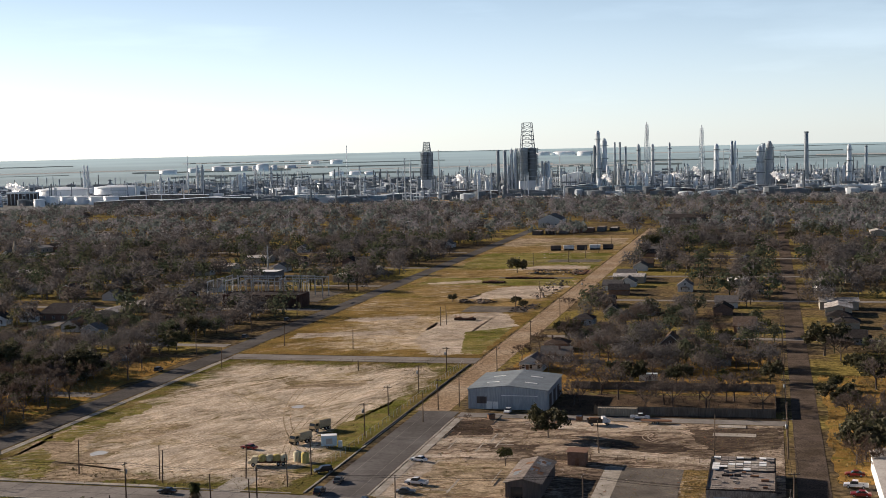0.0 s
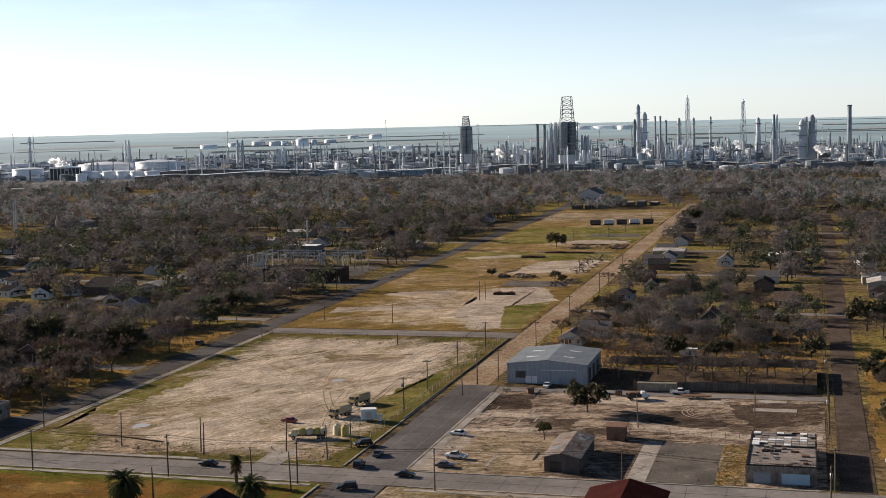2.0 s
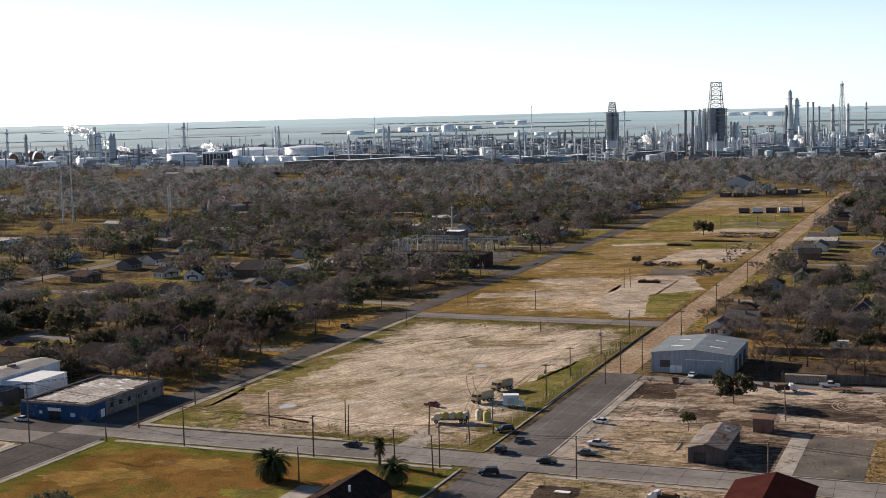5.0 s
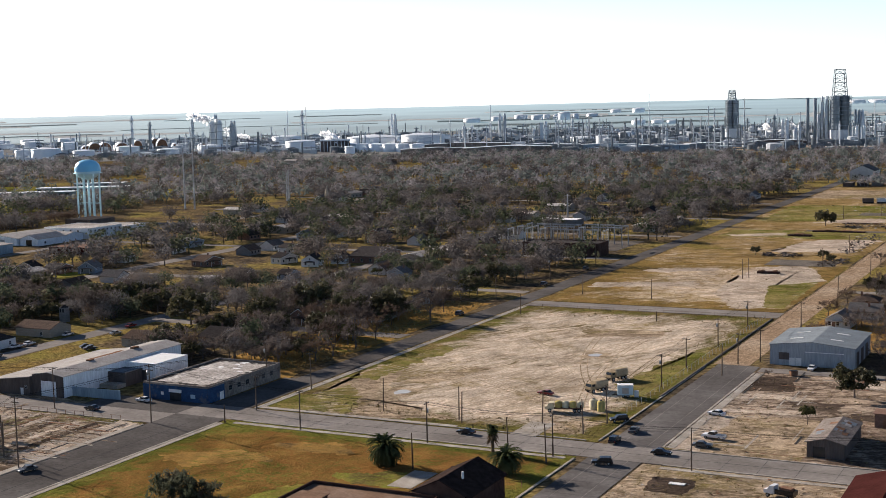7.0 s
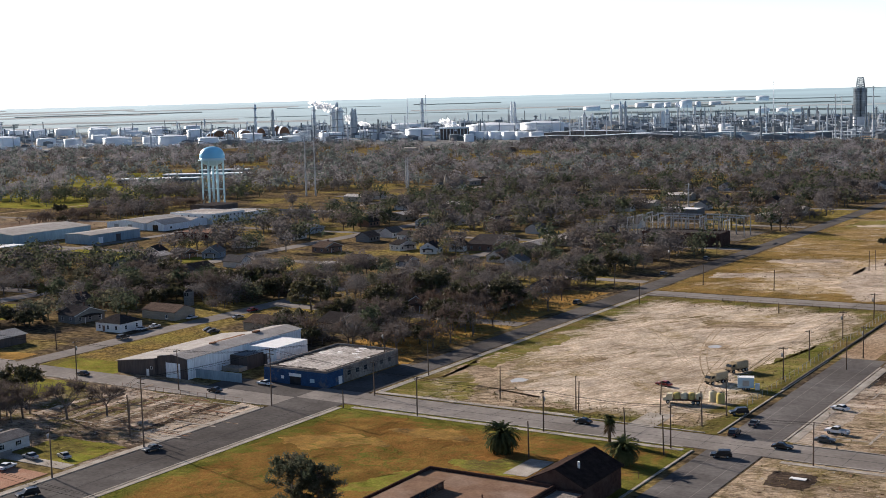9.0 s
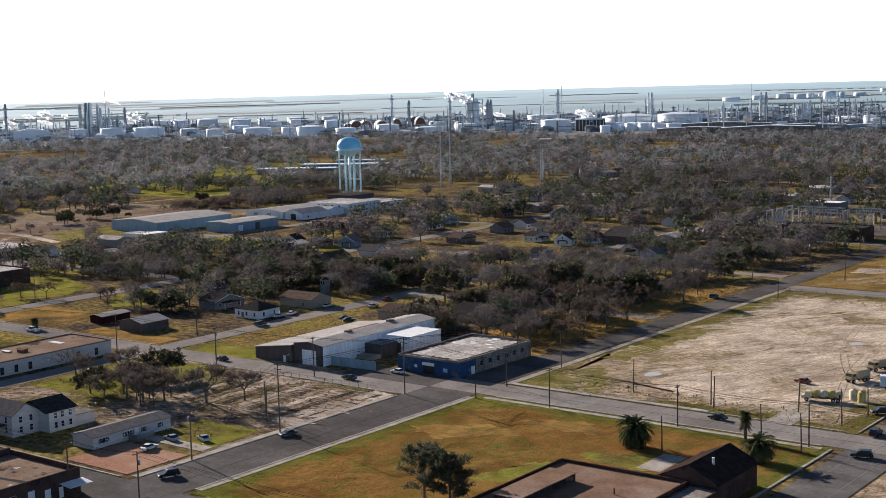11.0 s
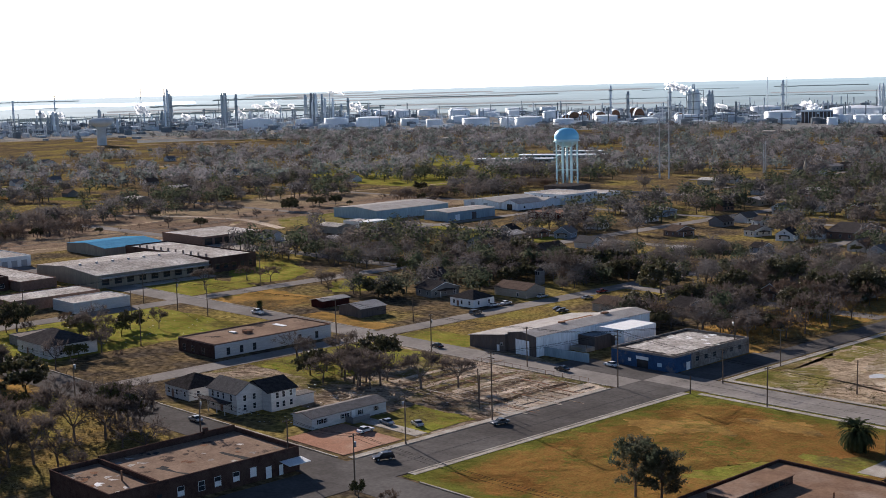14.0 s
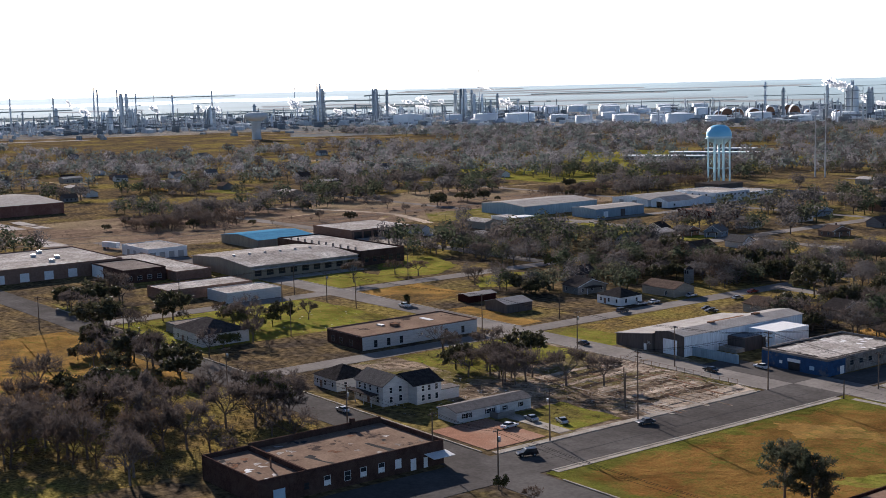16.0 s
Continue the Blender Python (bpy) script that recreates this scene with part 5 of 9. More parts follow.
b = flat_building("low flat-roofed concrete building with a rubble-strewn roof", -369, -348, 224, 270, 4.6, "white_wood", "roofold", 0.4, cap="brownbrick")
# front panel: brown brick, painted near black to include the wall's shade
part("front_cladding", MB().box(-10.5, -23.1, 0, 10.5, -23.02, 4.2), "brick", b, "brown brick front with its shade painted dark")
for y_ in (-18, -13, -8, 10, 17):
    window(b, 10.5, y_, 0.6, 1.2, 2.2, "+x", "grey_wood")
for x_ in (-7, -2, 4):
    window(b, x_, -23.1, 0.8, 1.6, 1.8, "-y", "grey_wood")
part("roof_unit", MB().cbox(1, -4, 4.25, 2.4, 2.4, 0.9), "rust", b)
part("roof_unit", MB().cbox(-3, -7, 4.25, 3.2, 1.4, 0.4), "steel", b)
part("white_sheet", MB().box(-5, 10, 4.27, 1, 12, 4.4), "white_paint", b)
part("annex", MB().box(-14, -21, -0.2, -10.52, 10, 2.8), "brownbrick", b)
b = gable_building("black barrel-roofed shed on a lawn", -380, -367.5, 299, 311, 3.2, 4.6, "tin_dark", "tin_roofwhite", "y", name="shed", cat="shed")
b = gable_building("small dark red shed beside a lawn", -402, -395, 303, 316, 2.6, 3.2, "roof_red", "tin_roofwhite", "y", name="shed", cat="shed")
b = gable_building("long tan metal warehouse with a pale roof", -567, -511, 272, 328, 5.6, 7.4, "tin_tan", "roofpale", "y", name="warehouse", cat="warehouse")
for i in range(9):
    window(b, 28, -24 + 6 * i, 1.2, 3.4, 2.4, "+x", "tin_tan")
for i in range(6):
    part("roof_vent", MB().cbox(2.0, -22 + 8 * i, 7.2, 0.9, 0.9, 0.9), "steel", b)
part("canopy", MB().box(28.02, -27, 4.3, 31.5, 27, 4.5), "roofpale", b)
b = flat_building("dark brick warehouse with a pale roof and vents", -588, -511, 329.5, 354, 7.0, "brick", "roofpale", 0.6, name="warehouse", cat="warehouse")
for i in range(10):
    part("roof_vent", MB().tube((-30 + 6.6 * i, -9, 6.4), (-30 + 6.6 * i, -9, 7.9), 0.5, n=8), "rooftar", b)
for i in range(5):
    window(b, 38.5, -9 + 4.5 * i, 1.5, 2.2, 2.4, "+x", "rust")
for i in range(3):
    window(b, -8 + 12 * i, -12.25, 1.5, 2.2, 2.4, "-y", "rust")
b = flat_building("small white flat-roofed office", -478, -461, 235, 259, 4.2, "white_wood", "roofpale", 0.3)
b = flat_building("low dark shop with a pale roof", -502, -483, 220, 258, 4.4, "brownbrick", "roofpale", 0.3, name="shop", cat="shop")
b = flat_building("brown brick depot with a wide flat roof", -640, -578, 180, 242, 6.6, "brownbrick", "roofpale", 0.5, name="depot", cat="depot")
for i in range(5):
    door(b, 31, -26 + 11 * i, 0.3, 4.0, 3.8, "+x", "white_paint", "loading_door")
for i in range(4):
    part("roof_unit", MB().cbox(-20 + 12 * i, 10 - 7 * (i % 2), 6.1, 2.6, 2.0, 1.3), "steel", b)
b = gable_building("tan steel workshop with a sky-blue roof", -645, -604, 327, 361, 4.4, 6.0, "tin_tan", "roof_blue", "y", name="workshop", cat="workshop")
b = flat_building("white low building with grey doors", -640, -608, 268, 289, 5.2, "white_paint", "roofpale", 0.4)
for i in range(4):
    door(b, 16, -8 + 5.0 * i, 0.05, 2.8, 3.2, "+x", "steel", "roller_door")
for i in range(3):
    door(b, -8 + 8.0 * i, -10.5, 0.05, 3.0, 3.2, "-y", "steel", "roller_door")
b = flat_building("long low shop with a bright pale roof", -604, -532, 247, 264, 4.2, "brownbrick", "roofpale", 0.3, name="shop", cat="shop")
for i in range(6):
    window(b, -30 + 11 * i, -8.5, 1.0, 2.2, 1.6, "-y", "grey_wood")
b = flat_building("dark brick shop with a flat tar roof", -576, -540, 226, 246, 6.0, "brick", "rooftar", 0.5, name="shop", cat="shop")
for i in range(4):
    window(b, 18, -7 + 4.6 * i, 1.2, 2.0, 1.8, "+x", "white_paint")
part("white_gable_wall", MB().box(-17, -10.1, 0, -4, -10.02, 5.4), "white_paint", b)
b = flat_building("long open shed with a pale roof", -642, -602, 383, 423, 4.8, "brownbrick", "roofpale", 0.2, name="shed", cat="shed")
for i in range(6):
    door(b, 20, -16 + 6.2 * i, 0.05, 4.6, 3.6, "+x", "glass", "open_bay")
b = flat_building("small white filling station with a flat canopy", -608, -594, 484, 496, 4.2, "white_paint", "roofpale", 0.2, name="filling_station", cat="filling station")
part("canopy", MB().box(7.02, -8, 4.0, 16, 8, 4.6), "white_paint", b, "white canopy")
for sx, sy in ((14.5, -6), (14.5, 6), (9, -6), (9, 6)):
    part("canopy_post", MB().cbox(sx, sy, 0, 0.3, 0.3, 4.0), "steel", b)
b = gable_building("large pale blue steel warehouse", -660, -618, 518, 578, 6.0, 7.6, "tin_blue", "tin_roofwhite", "y", name="warehouse", cat="warehouse")
b = gable_building("small pale blue steel warehouse", -598, -577, 539, 579, 5.3, 6.0, "tin_blue", "tin_roofwhite", "y", name="warehouse", cat="warehouse")
door(b, 10.5, 2, 0.05, 3.5, 4.0, "+x", "tin_dark", "roller_door")
door(b, 10.5, -12, 0.05, 3.5, 3.6, "+x", "tin_white", "roller_door")
b = gable_building("white steel workshop with a pale roof", -636, -603, 609, 650, 4.4, 6.2, "tin_white", "tin_roofwhite", "y", name="workshop", cat="workshop")
for x_ in (-8, 4):
    door(b, x_, -20.5, 0.05, 3.6, 3.4, "-y", "steel", "roller_door")
b = gable_building("white gabled shed with a dark doorway", -602, -587, 610, 634, 4.2, 6.6, "tin_white", "tin_roofwhite", "y", name="shed", cat="shed")
door(b, 0, -12, 0.05, 4.4, 3.6, "-y", "glass", "doorway")
window(b, 7.5, -6, 1.2, 1.4, 1.2, "+x", "steel")
b = gable_building("low white shed beside the office", -606, -588, 634.5, 651, 4.0, 5.6, "tin_white", "tin_roofwhite", "x", name="shed", cat="shed")
door(b, 9, 2, 0.05, 6.0, 3.0, "+x", "tin_dark", "doorway")
b = flat_building("white two-storey office with rows of windows", -622, -585, 652.5, 685, 6.8, "white_paint", "roofpale", 0.3, name="office", cat="office")
for k in range(2):
    for i in range(8):
        window(b, 18.5, -13.6 + 3.9 * i, 1.2 + 3.1 * k, 1.5, 1.15, "+x", "white_paint")
    for i in range(5):
        window(b, -14 + 6 * i, -16.25, 1.2 + 3.1 * k, 1.5, 1.15, "-y", "white_paint")
b = flat_building("low pale wing of the office", -612, -584, 685.5, 708, 5.2, "white_paint", "roofpale", 0.2, name="office", cat="office")
for i in range(5):
    window(b, 14, -8 + 4 * i, 1.3, 1.3, 1.1, "+x", "white_paint")
b = flat_building("dark low pump house under the water tower", -668, -645, 722, 748, 4.6, "tin_dark", "shingle_dark", 0.1, name="pump_house", cat="pump house")
b = flat_building("long red-brown brick shed", -552, -520, 582, 600, 4.0, "roof_red", "brownbrick", 0.2, name="shed", cat="shed")
b = flat_building("small white hut with dark panels", -606, -594, 486, 498, 3.2, "white_paint", "roofpale", 0.2, name="hut", cat="hut")
for i in range(3):
    window(b, 6, -4 + 4 * i, 0.8, 1.6, 1.4, "+x", "steel")
# buildings at the far end of the field
b = gable_building("white gabled barn beside the field", -216, -194, 1255, 1285, 8, 13, "white_wood", "shingle_grey", "y", name="barn", cat="barn")
for i in range(3):
    window(b, -6 + 6 * i, -15, 2.5, 1.6, 1.6, "-y")
rq = random.Random(44)
for i in range(7):
    x_ = -206 + 10.5 * i
    b = flat_building("low derelict shed with a dark torn roof", x_, x_ + rq.uniform(7, 9.5), 1165 + 9 * i * 0.9, 1178 + 9 * i, rq.uniform(2.6, 4.5), rq.choice(("tin_dark", "brownbrick", "grey_wood")), rq.choice(("rooftar", "roofpale", "shingle_dark")), 0.2, name="shed", cat="shed")
for i in range(5):
    t = thing("box_trailer", -159 + 9.6 * i, 1001 + 3 * i, 0.06, 12, "long white box trailer parked on the field" if i % 2 else "long dark brown box trailer parked on the field", "trailer")
    part("box", MB().box(-4, -1.3, 1.0, 4, 1.3, 3.8), "white_paint" if i % 2 else "tin_dark", t)
    part("skid", MB().box(-3.8, -1.2, 0, 3.8, 1.2, 1.0), "car_black", t)
b = gable_building("shed with a pale blue tin roof", -88, -66, 1125, 1142, 4, 5.5, "grey_wood", "roof_blue", "x", name="shed", cat="shed")
sheet("dirt_pad", -211, 1040, -115, 1125, 0.075, "lot", "tan dirt pad at the end of the field")
b = gable_building("long dark red brick warehouse", -985, -884, 240, 330, 7.4, 9.4, "redbrick", "tin_roofwhite", "y", name="warehouse", cat="warehouse")
for x_, y_, rz_, w_, d_ in ((-918, 1021, 26.3, 90, 13), (-920, 952, 27.5, 80, 13), (-948, 1080, 25.1, 52, 12)):
    b = thing("school_wing", x_, y_, 0, rz_, "long low school wing with a pale flat roof", "school", "wings of the school")
    part("wall", MB().box(-w_ / 2, -d_ / 2, -0.2, w_ / 2, d_ / 2, 3.9), "blue_wood", b)
    part("roof", MB().box(-w_ / 2 - 0.8, -d_ / 2 - 0.8, 3.9, w_ / 2 + 0.8, d_ / 2 + 0.8, 4.5), "tankwhite", b, "bright pale roof")
    for i in range(int(w_ / 6)):
        window(b, -w_ / 2 + 3 + 6 * i, -d_ / 2, 1.1, 3.6, 1.6, "-y", "grey_wood")
b = gable_building("long black hall with a pitched roof", -103, -62, 1290, 1345, 7, 9, "tin_dark", "shingle_dark", "x", name="hall", cat="hall")
b = flat_building("long low building with a bright white roof", -338, -308, 798, 812, 4.0, "grey_wood", "white_paint", 0.2)
b = flat_building("dark brick school building with a flat roof", -281, -238, 648, 664, 7.0, "brick", "shingle_dark", 0.5)

# ---- water tower ----
wt = thing("water_tower", -692, 775, 0, 0, "turquoise steel water tower with a rounded blue tank on legs", "water tower")
prof = [(0.9, 29.4), (3.4, 29.8), (6.0, 30.9), (8.2, 32.6), (9.4, 34.6), (9.7, 35.8)]
part("tank_belly", MB().lathe(prof, 32), "tower_blue", wt, "turquoise tank belly", True)
part("tank_dome", MB().lathe([(9.7, 35.8), (9.7, 37.2), (9.3, 39.2), (8.4, 41.1), (6.8, 42.8), (4.6, 43.9), (2.2, 44.4), (0.3, 44.5)], 32), "tower_cap", wt, "sky-blue dome", True)
part("catwalk", MB().lathe([(9.5, 34.2), (10.7, 34.2), (10.7, 34.4), (9.5, 34.4)], 32), "tower_blue", wt)
part("riser", MB().tube((0, 0, 0), (0, 0, 29.6), 0.9, n=14), "tower_blue", wt, "central riser pipe", True)
for i in range(8):
    a = 2 * math.pi * (i + 0.5) / 8
    part("leg", MB().tube((8.8 * math.cos(a), 8.8 * math.sin(a), 0), (8.7 * math.cos(a), 8.7 * math.sin(a), 34), 0.5, n=8), "tower_blue", wt)
    a2 = 2 * math.pi * (i + 1.5) / 8
    for z in (11.5, 23.0):
        part("strut", MB().tube((8.75 * math.cos(a), 8.75 * math.sin(a), z), (8.75 * math.cos(a2), 8.75 * math.sin(a2), z), 0.16, n=5), "tower_blue", wt)
    for z in (0.5, 11.5, 23.0):
        part("brace", MB().tube((8.75 * math.cos(a), 8.75 * math.sin(a), z), (8.75 * math.cos(a2), 8.75 * math.sin(a2), z + 11.3), 0.06, n=4), "tower_blue", wt)
w2 = thing("water_tower", -1800, 980, 0, 0, "pale fluted-column water tower with a wide flat tank", "water tower")
part("pedestal", MB().lathe([(7.5, 0), (7.0, 4), (7.0, 24), (9, 28)], 24), "midsteel", w2, "fluted steel pedestal", True)
part("tank", MB().lathe([(9, 28), (16, 31), (17.5, 34), (17.5, 38), (12, 40.2), (1, 41)], 32), "palesteel", w2, "wide pale tank", True)

# ---- refinery ----
def polar(az, d):
    return -math.sin(radians(az)) * d, math.cos(radians(az)) * d


def storage_tank(x, y, r, h):
    t = thing("storage_tank", x, y, 0, R.uniform(0, 360), "white painted steel oil storage tank", "storage tank", "tank farm")
    part("shell", MB().lathe([(r, 0), (r, h), (r - 0.3, h + 0.1)], 28), "tankwhite", t, "", True)
    part("roof", MB().lathe([(r - 0.2, h), (r * 0.5, h + r * 0.06), (0.2, h + r * 0.09)], 28), "tankwhite", t)
    part("wind_girder", MB().lathe([(r, h - 1.2), (r + 0.6, h - 1.2), (r + 0.6, h - 0.9), (r, h - 0.9)], 28), "palesteel", t)
    return t


# the tank farm west of the works, then the one behind the wood
for x, y, r, h in ((-1743, 1600, 14, 13.6), (-2080, 1985, 23, 17), (-1872, 1789, 17, 12), (-1656, 1620, 24, 15), (-2057, 2036, 15, 13.7), (-2037, 2040, 18, 10), (-1954, 2030, 18, 14.4), (-1648, 1692, 15, 12.8),
                   (-1566, 1657, 23.5, 16), (-1691, 1850, 15, 19), (-1559, 1739, 18, 9.6), (-1502, 1785, 20, 13.7), (-1445, 1821, 19, 7), (-1395, 1871, 19, 11.6), (-2077, 1565, 17, 14.5), (-1987, 1574, 23, 16),
                   (-1914, 1598, 28, 16.6), (-1864, 1650, 17, 12.4), (-2382, 1972, 17.5, 18), (-2328, 1982, 20, 15.3), (-2269, 1988, 18, 15), (-2297, 2090, 23, 14)):
    storage_tank(x, y, r, h)
for x, y, r, h in ((-1229, 1902, 25, 16.4), (-1428, 2031, 18, 9.7), (-1479, 2238, 29, 13.8), (-1064, 1787, 8, 11.4), (-1423, 1795, 18.5, 9), (-1232, 2251, 20, 10.5), (-1189, 2264, 20, 10.8), (-1145, 2260, 20, 11.8),
                   (-838, 2444, 15.5, 9), (-805, 2493, 10, 8), (-755, 2080, 9.4, 14.7), (-819, 2156, 20, 10), (-1040, 2436, 7.5, 5.2), (-1011, 2432, 8.4, 6), (-138, 2402, 8.8, 15.2), (-108, 2418, 8.9, 15)):
    storage_tank(x, y, r, h)
for i in range(6):
    storage_tank(-1115 + 27.4 * i, 1874 - 5 * i, 11.6, 12.2)
for x, y, r, h in ((-1192, 2085, 47, 16.5), (-1082, 2068, 38, 20)):
    storage_tank(x, y, r, h)
for i in range(7):
    storage_tank(-2560 + 80 * i + R.uniform(-12, 12), 2140 + 22 * i, R.uniform(16, 24), R.uniform(10, 14))


def bulk_dome(x, y, r, h, rz):
    """A barrel-vaulted white store with a rust-red arched end."""
    t = thing("bulk_store", x, y, 0, rz, "barrel-vaulted white bulk store with a rust-red end", "bulk store", "vaulted stores by the tanks")
    prof = [(r * math.cos(math.pi * k / 10), h * math.sin(math.pi * k / 10) ** 0.8) for k in range(11)]
    part("vault", MB().extrude_y(prof, -r * 1.1, r * 1.1), "tankwhite", t)
    part("end_wall", MB().extrude_y([(q * 0.92, z * 0.92) for q, z in prof], -r * 1.1 - 0.3, -r * 1.1 - 0.02), "rust", t, "rust-red arched end wall")
    part("doorway", MB().box(-r * 0.25, -r * 1.1 - 0.5, 0, r * 0.25, -r * 1.1 - 0.32, h * 0.4), "glass", t)
    return t


for az_, d_, r_, h_ in ((41.78, 2480, 11, 14), (41.45, 2480, 13, 19), (41.02, 2480, 12, 19), (38.1, 2500, 10, 13), (37.0, 2480, 9, 12), (40.35, 2440, 14, 19), (39.7, 2520, 10, 20), (38.97, 2560, 10, 22), (38.7, 2540, 11, 21)):
    bulk_dome(*polar(az_, d_), r_, h_, az_ + 8)


def process_column(x, y, r, h, mat):
    c = thing("process_column", x, y, 0, R.uniform(0, 360), "tall steel refinery column with platforms", "refinery column", "refinery columns")
    part("shell", MB().lathe([(r, 0), (r, h * 0.55), (r * 0.85, h * 0.58), (r * 0.85, h - r), (r * 0.3, h)], 12), mat, c, "", True)
    for k in range(3):
        z = h * (0.35 + 0.25 * k)
        part("platform", MB().lathe([(r, z), (r + 1.8, z), (r + 1.8, z + 1.1), (r + 1.6, z + 1.1), (r + 1.6, z + 0.2), (r, z + 0.2)], 10), "darksteel", c)
    part("ladder", MB().tube((r + 0.5, 0, 0), (r + 0.5, 0, h * 0.9), 0.35, n=4), "darksteel", c)
    return c


def stack(x, y, r, h, mat):
    s = thing("stack", x, y, 0, 0, "slim refinery chimney stack", "chimney", "refinery stacks")
    part("shaft", MB().tube((0, 0, 0), (0, 0, h), r * 1.25, r, 12), mat, s, "", True)
    part("rim", MB().tube((0, 0, h - 2), (0, 0, h - 0.4), r * 1.2, n=12), "darksteel", s)
    return s


def derrick(x, y, base_h, top_h, w, label):
    """A coker: dark drum structure with an open drilling derrick on top."""
    d = thing("coker_derrick", x, y, 0, 20, label, "derrick")
    for k in range(9):
        z = 18 + (base_h - 18) * k / 9
        part("deck", MB().box(-w * 1.05, -w * 1.05, z, w * 1.05, w * 1.05, z + 1.0), "darksteel", d)
    for sx, sy in ((1, 1), (1, -1), (-1, 1), (-1, -1)):
        part("drum", MB().tube((sx * w * 0.5, sy * w * 0.5, 16), (sx * w * 0.5, sy * w * 0.5, base_h), w * 0.46, n=14), "darksteel", d, "tall dark coke drum")
        part("column", MB().tube((sx * w, sy * w, 0), (sx * w, sy * w, base_h), 0.8, n=4), "darksteel", d)
    part("footing", MB().box(-w * 1.1, -w * 1.1, 0, w * 1.1, w * 1.1, 18), "palesteel", d)
    for sx, sy in ((1, 1), (1, -1), (-1, 1), (-1, -1)):
        part("leg", MB().tube((sx * w * 0.7, sy * w * 0.7, base_h), (sx * w * 0.5, sy * w * 0.5, top_h), 0.7, 0.5, 4), "darksteel", d)
    n = 6
    for k in range(n + 1):
        f = k / n
        q, z = w * (0.7 - 0.2 * f), base_h + (top_h - base_h) * f
        mb = MB()
        for (ax, ay), (bx, by) in (((-1, -1), (1, -1)), ((1, -1), (1, 1)), ((1, 1), (-1, 1)), ((-1, 1), (-1, -1))):
            mb.tube((ax * q, ay * q, z), (bx * q, by * q, z), 0.45, n=4)
            if k < n:
                q2, z2 = w * (0.7 - 0.2 * (k + 1) / n), base_h + (top_h - base_h) * (k + 1) / n
                mb.tube((ax * q, ay * q, z), (bx * q2, by * q2, z2), 0.3, n=4)
        part("girt", mb, "darksteel", d)
    return d


def flare_tower(x, y, h, w):
    """A slim lattice mast round a flare riser."""
    f = thing("flare_tower", x, y, 0, 30, "slim pale lattice flare tower", "flare tower", "refinery flare towers")
    part("riser", MB().tube((0, 0, 0), (0, 0, h), 0.7, n=8), "palesteel", f)
    for sx, sy in ((1, 1), (1, -1), (-1, 1), (-1, -1)):
        part("leg", MB().tube((sx * w, sy * w, 0), (sx * w * 0.35, sy * w * 0.35, h * 0.96), 0.35, n=4), "midsteel", f)
    n = 12
    for k in range(n):
        q, z, q2, z2 = w * (1 - 0.65 * k / n), h * 0.96 * k / n, w * (1 - 0.65 * (k + 1) / n), h * 0.96 * (k + 1) / n
        mb = MB()
        for (ax, ay), (bx, by) in (((-1, -1), (1, -1)), ((1, -1), (1, 1)), ((1, 1), (-1, 1)), ((-1, 1), (-1, -1))):
            mb.tube((ax * q, ay * q, z), (bx * q2, by * q2, z2), 0.22, n=4)
            mb.tube((ax * q2, ay * q2, z2), (bx * q2, by * q2, z2), 0.22, n=4)
        part("bracing", mb, "midsteel", f)
    return f


flare_tower(*polar(5.1, 2250), 110, 5)
flare_tower(*polar(2.81, 2250), 102, 5)
derrick(*polar(10.18, 2190), 71, 112, 14.5, "dark coker unit with an open steel derrick")
derrick(*polar(14.51, 2350), 66, 84, 9.5, "smaller dark coker unit with a steel derrick")
for az, d, h, r in ((7.17, 2200, 97, 4), (6.9, 2205, 84, 5), (5.46, 2300, 73, 3), (4.86, 2300, 73, 3), (4.15, 2300, 75, 2), (2.2, 2300, 71, 4.5), (0.03, 2200, 74, 6), (0.42, 2200, 67, 6), (-3.16, 2200, 67, 4)):
    process_column(*polar(az, d), r, h, "midsteel")
for az, d, h, r in ((11.45, 2200, 69, 2.6), (11.15, 2200, 68, 2.6), (10.87, 2200, 68, 2.6), (6.46, 2250, 77, 1.6), (6.24, 2250, 77, 1.6), (6.0, 2250, 70, 1.6), (-1.45, 2150, 88, 3.2), (-3.82, 2200, 64, 2)):
    stack(*polar(az, d), r, h, "darksteel")
for az, d, h, r in ((36.57, 2400, 53, 5), (36.26, 2400, 54, 6), (35.74, 2400, 49, 5), (39.87, 2500, 64, 2.5), (39.14, 2500, 53, 3), (37.39, 2500, 56, 3), (32.75, 2450, 67, 3),
                    (58.6, 2750, 70, 7), (55.83, 2700, 66, 3), (56.3, 2700, 55, 5), (52.9, 2650, 61, 4), (52.2, 2650, 62, 3), (51.1, 2650, 53, 3)):
    process_column(*polar(az, d), r * 0.9, h, "midsteel")
for az, d, h, r in ((33.39, 2450, 73, 0.9), (32.6, 2450, 72, 0.9), (24.69, 2700, 67, 0.9), (17.95, 2500, 81, 0.9), (68.08, 2900, 83, 2.5), (67.93, 2900, 80, 2.5), (67.13, 2900, 79, 2.5),
                    (65.64, 2900, 98, 1), (64.88, 2900, 64, 3), (59.76, 2800, 85, 1), (69.7, 2900, 65, 2.5), (71.4, 2900, 67, 2.5), (66.38, 2900, 69, 2), (63.24, 2900, 71, 2), (51.87, 2650, 99, 1)):
    stack(*polar(az, d), r * 0.62, h, "palesteel")
rr = random.Random(5)
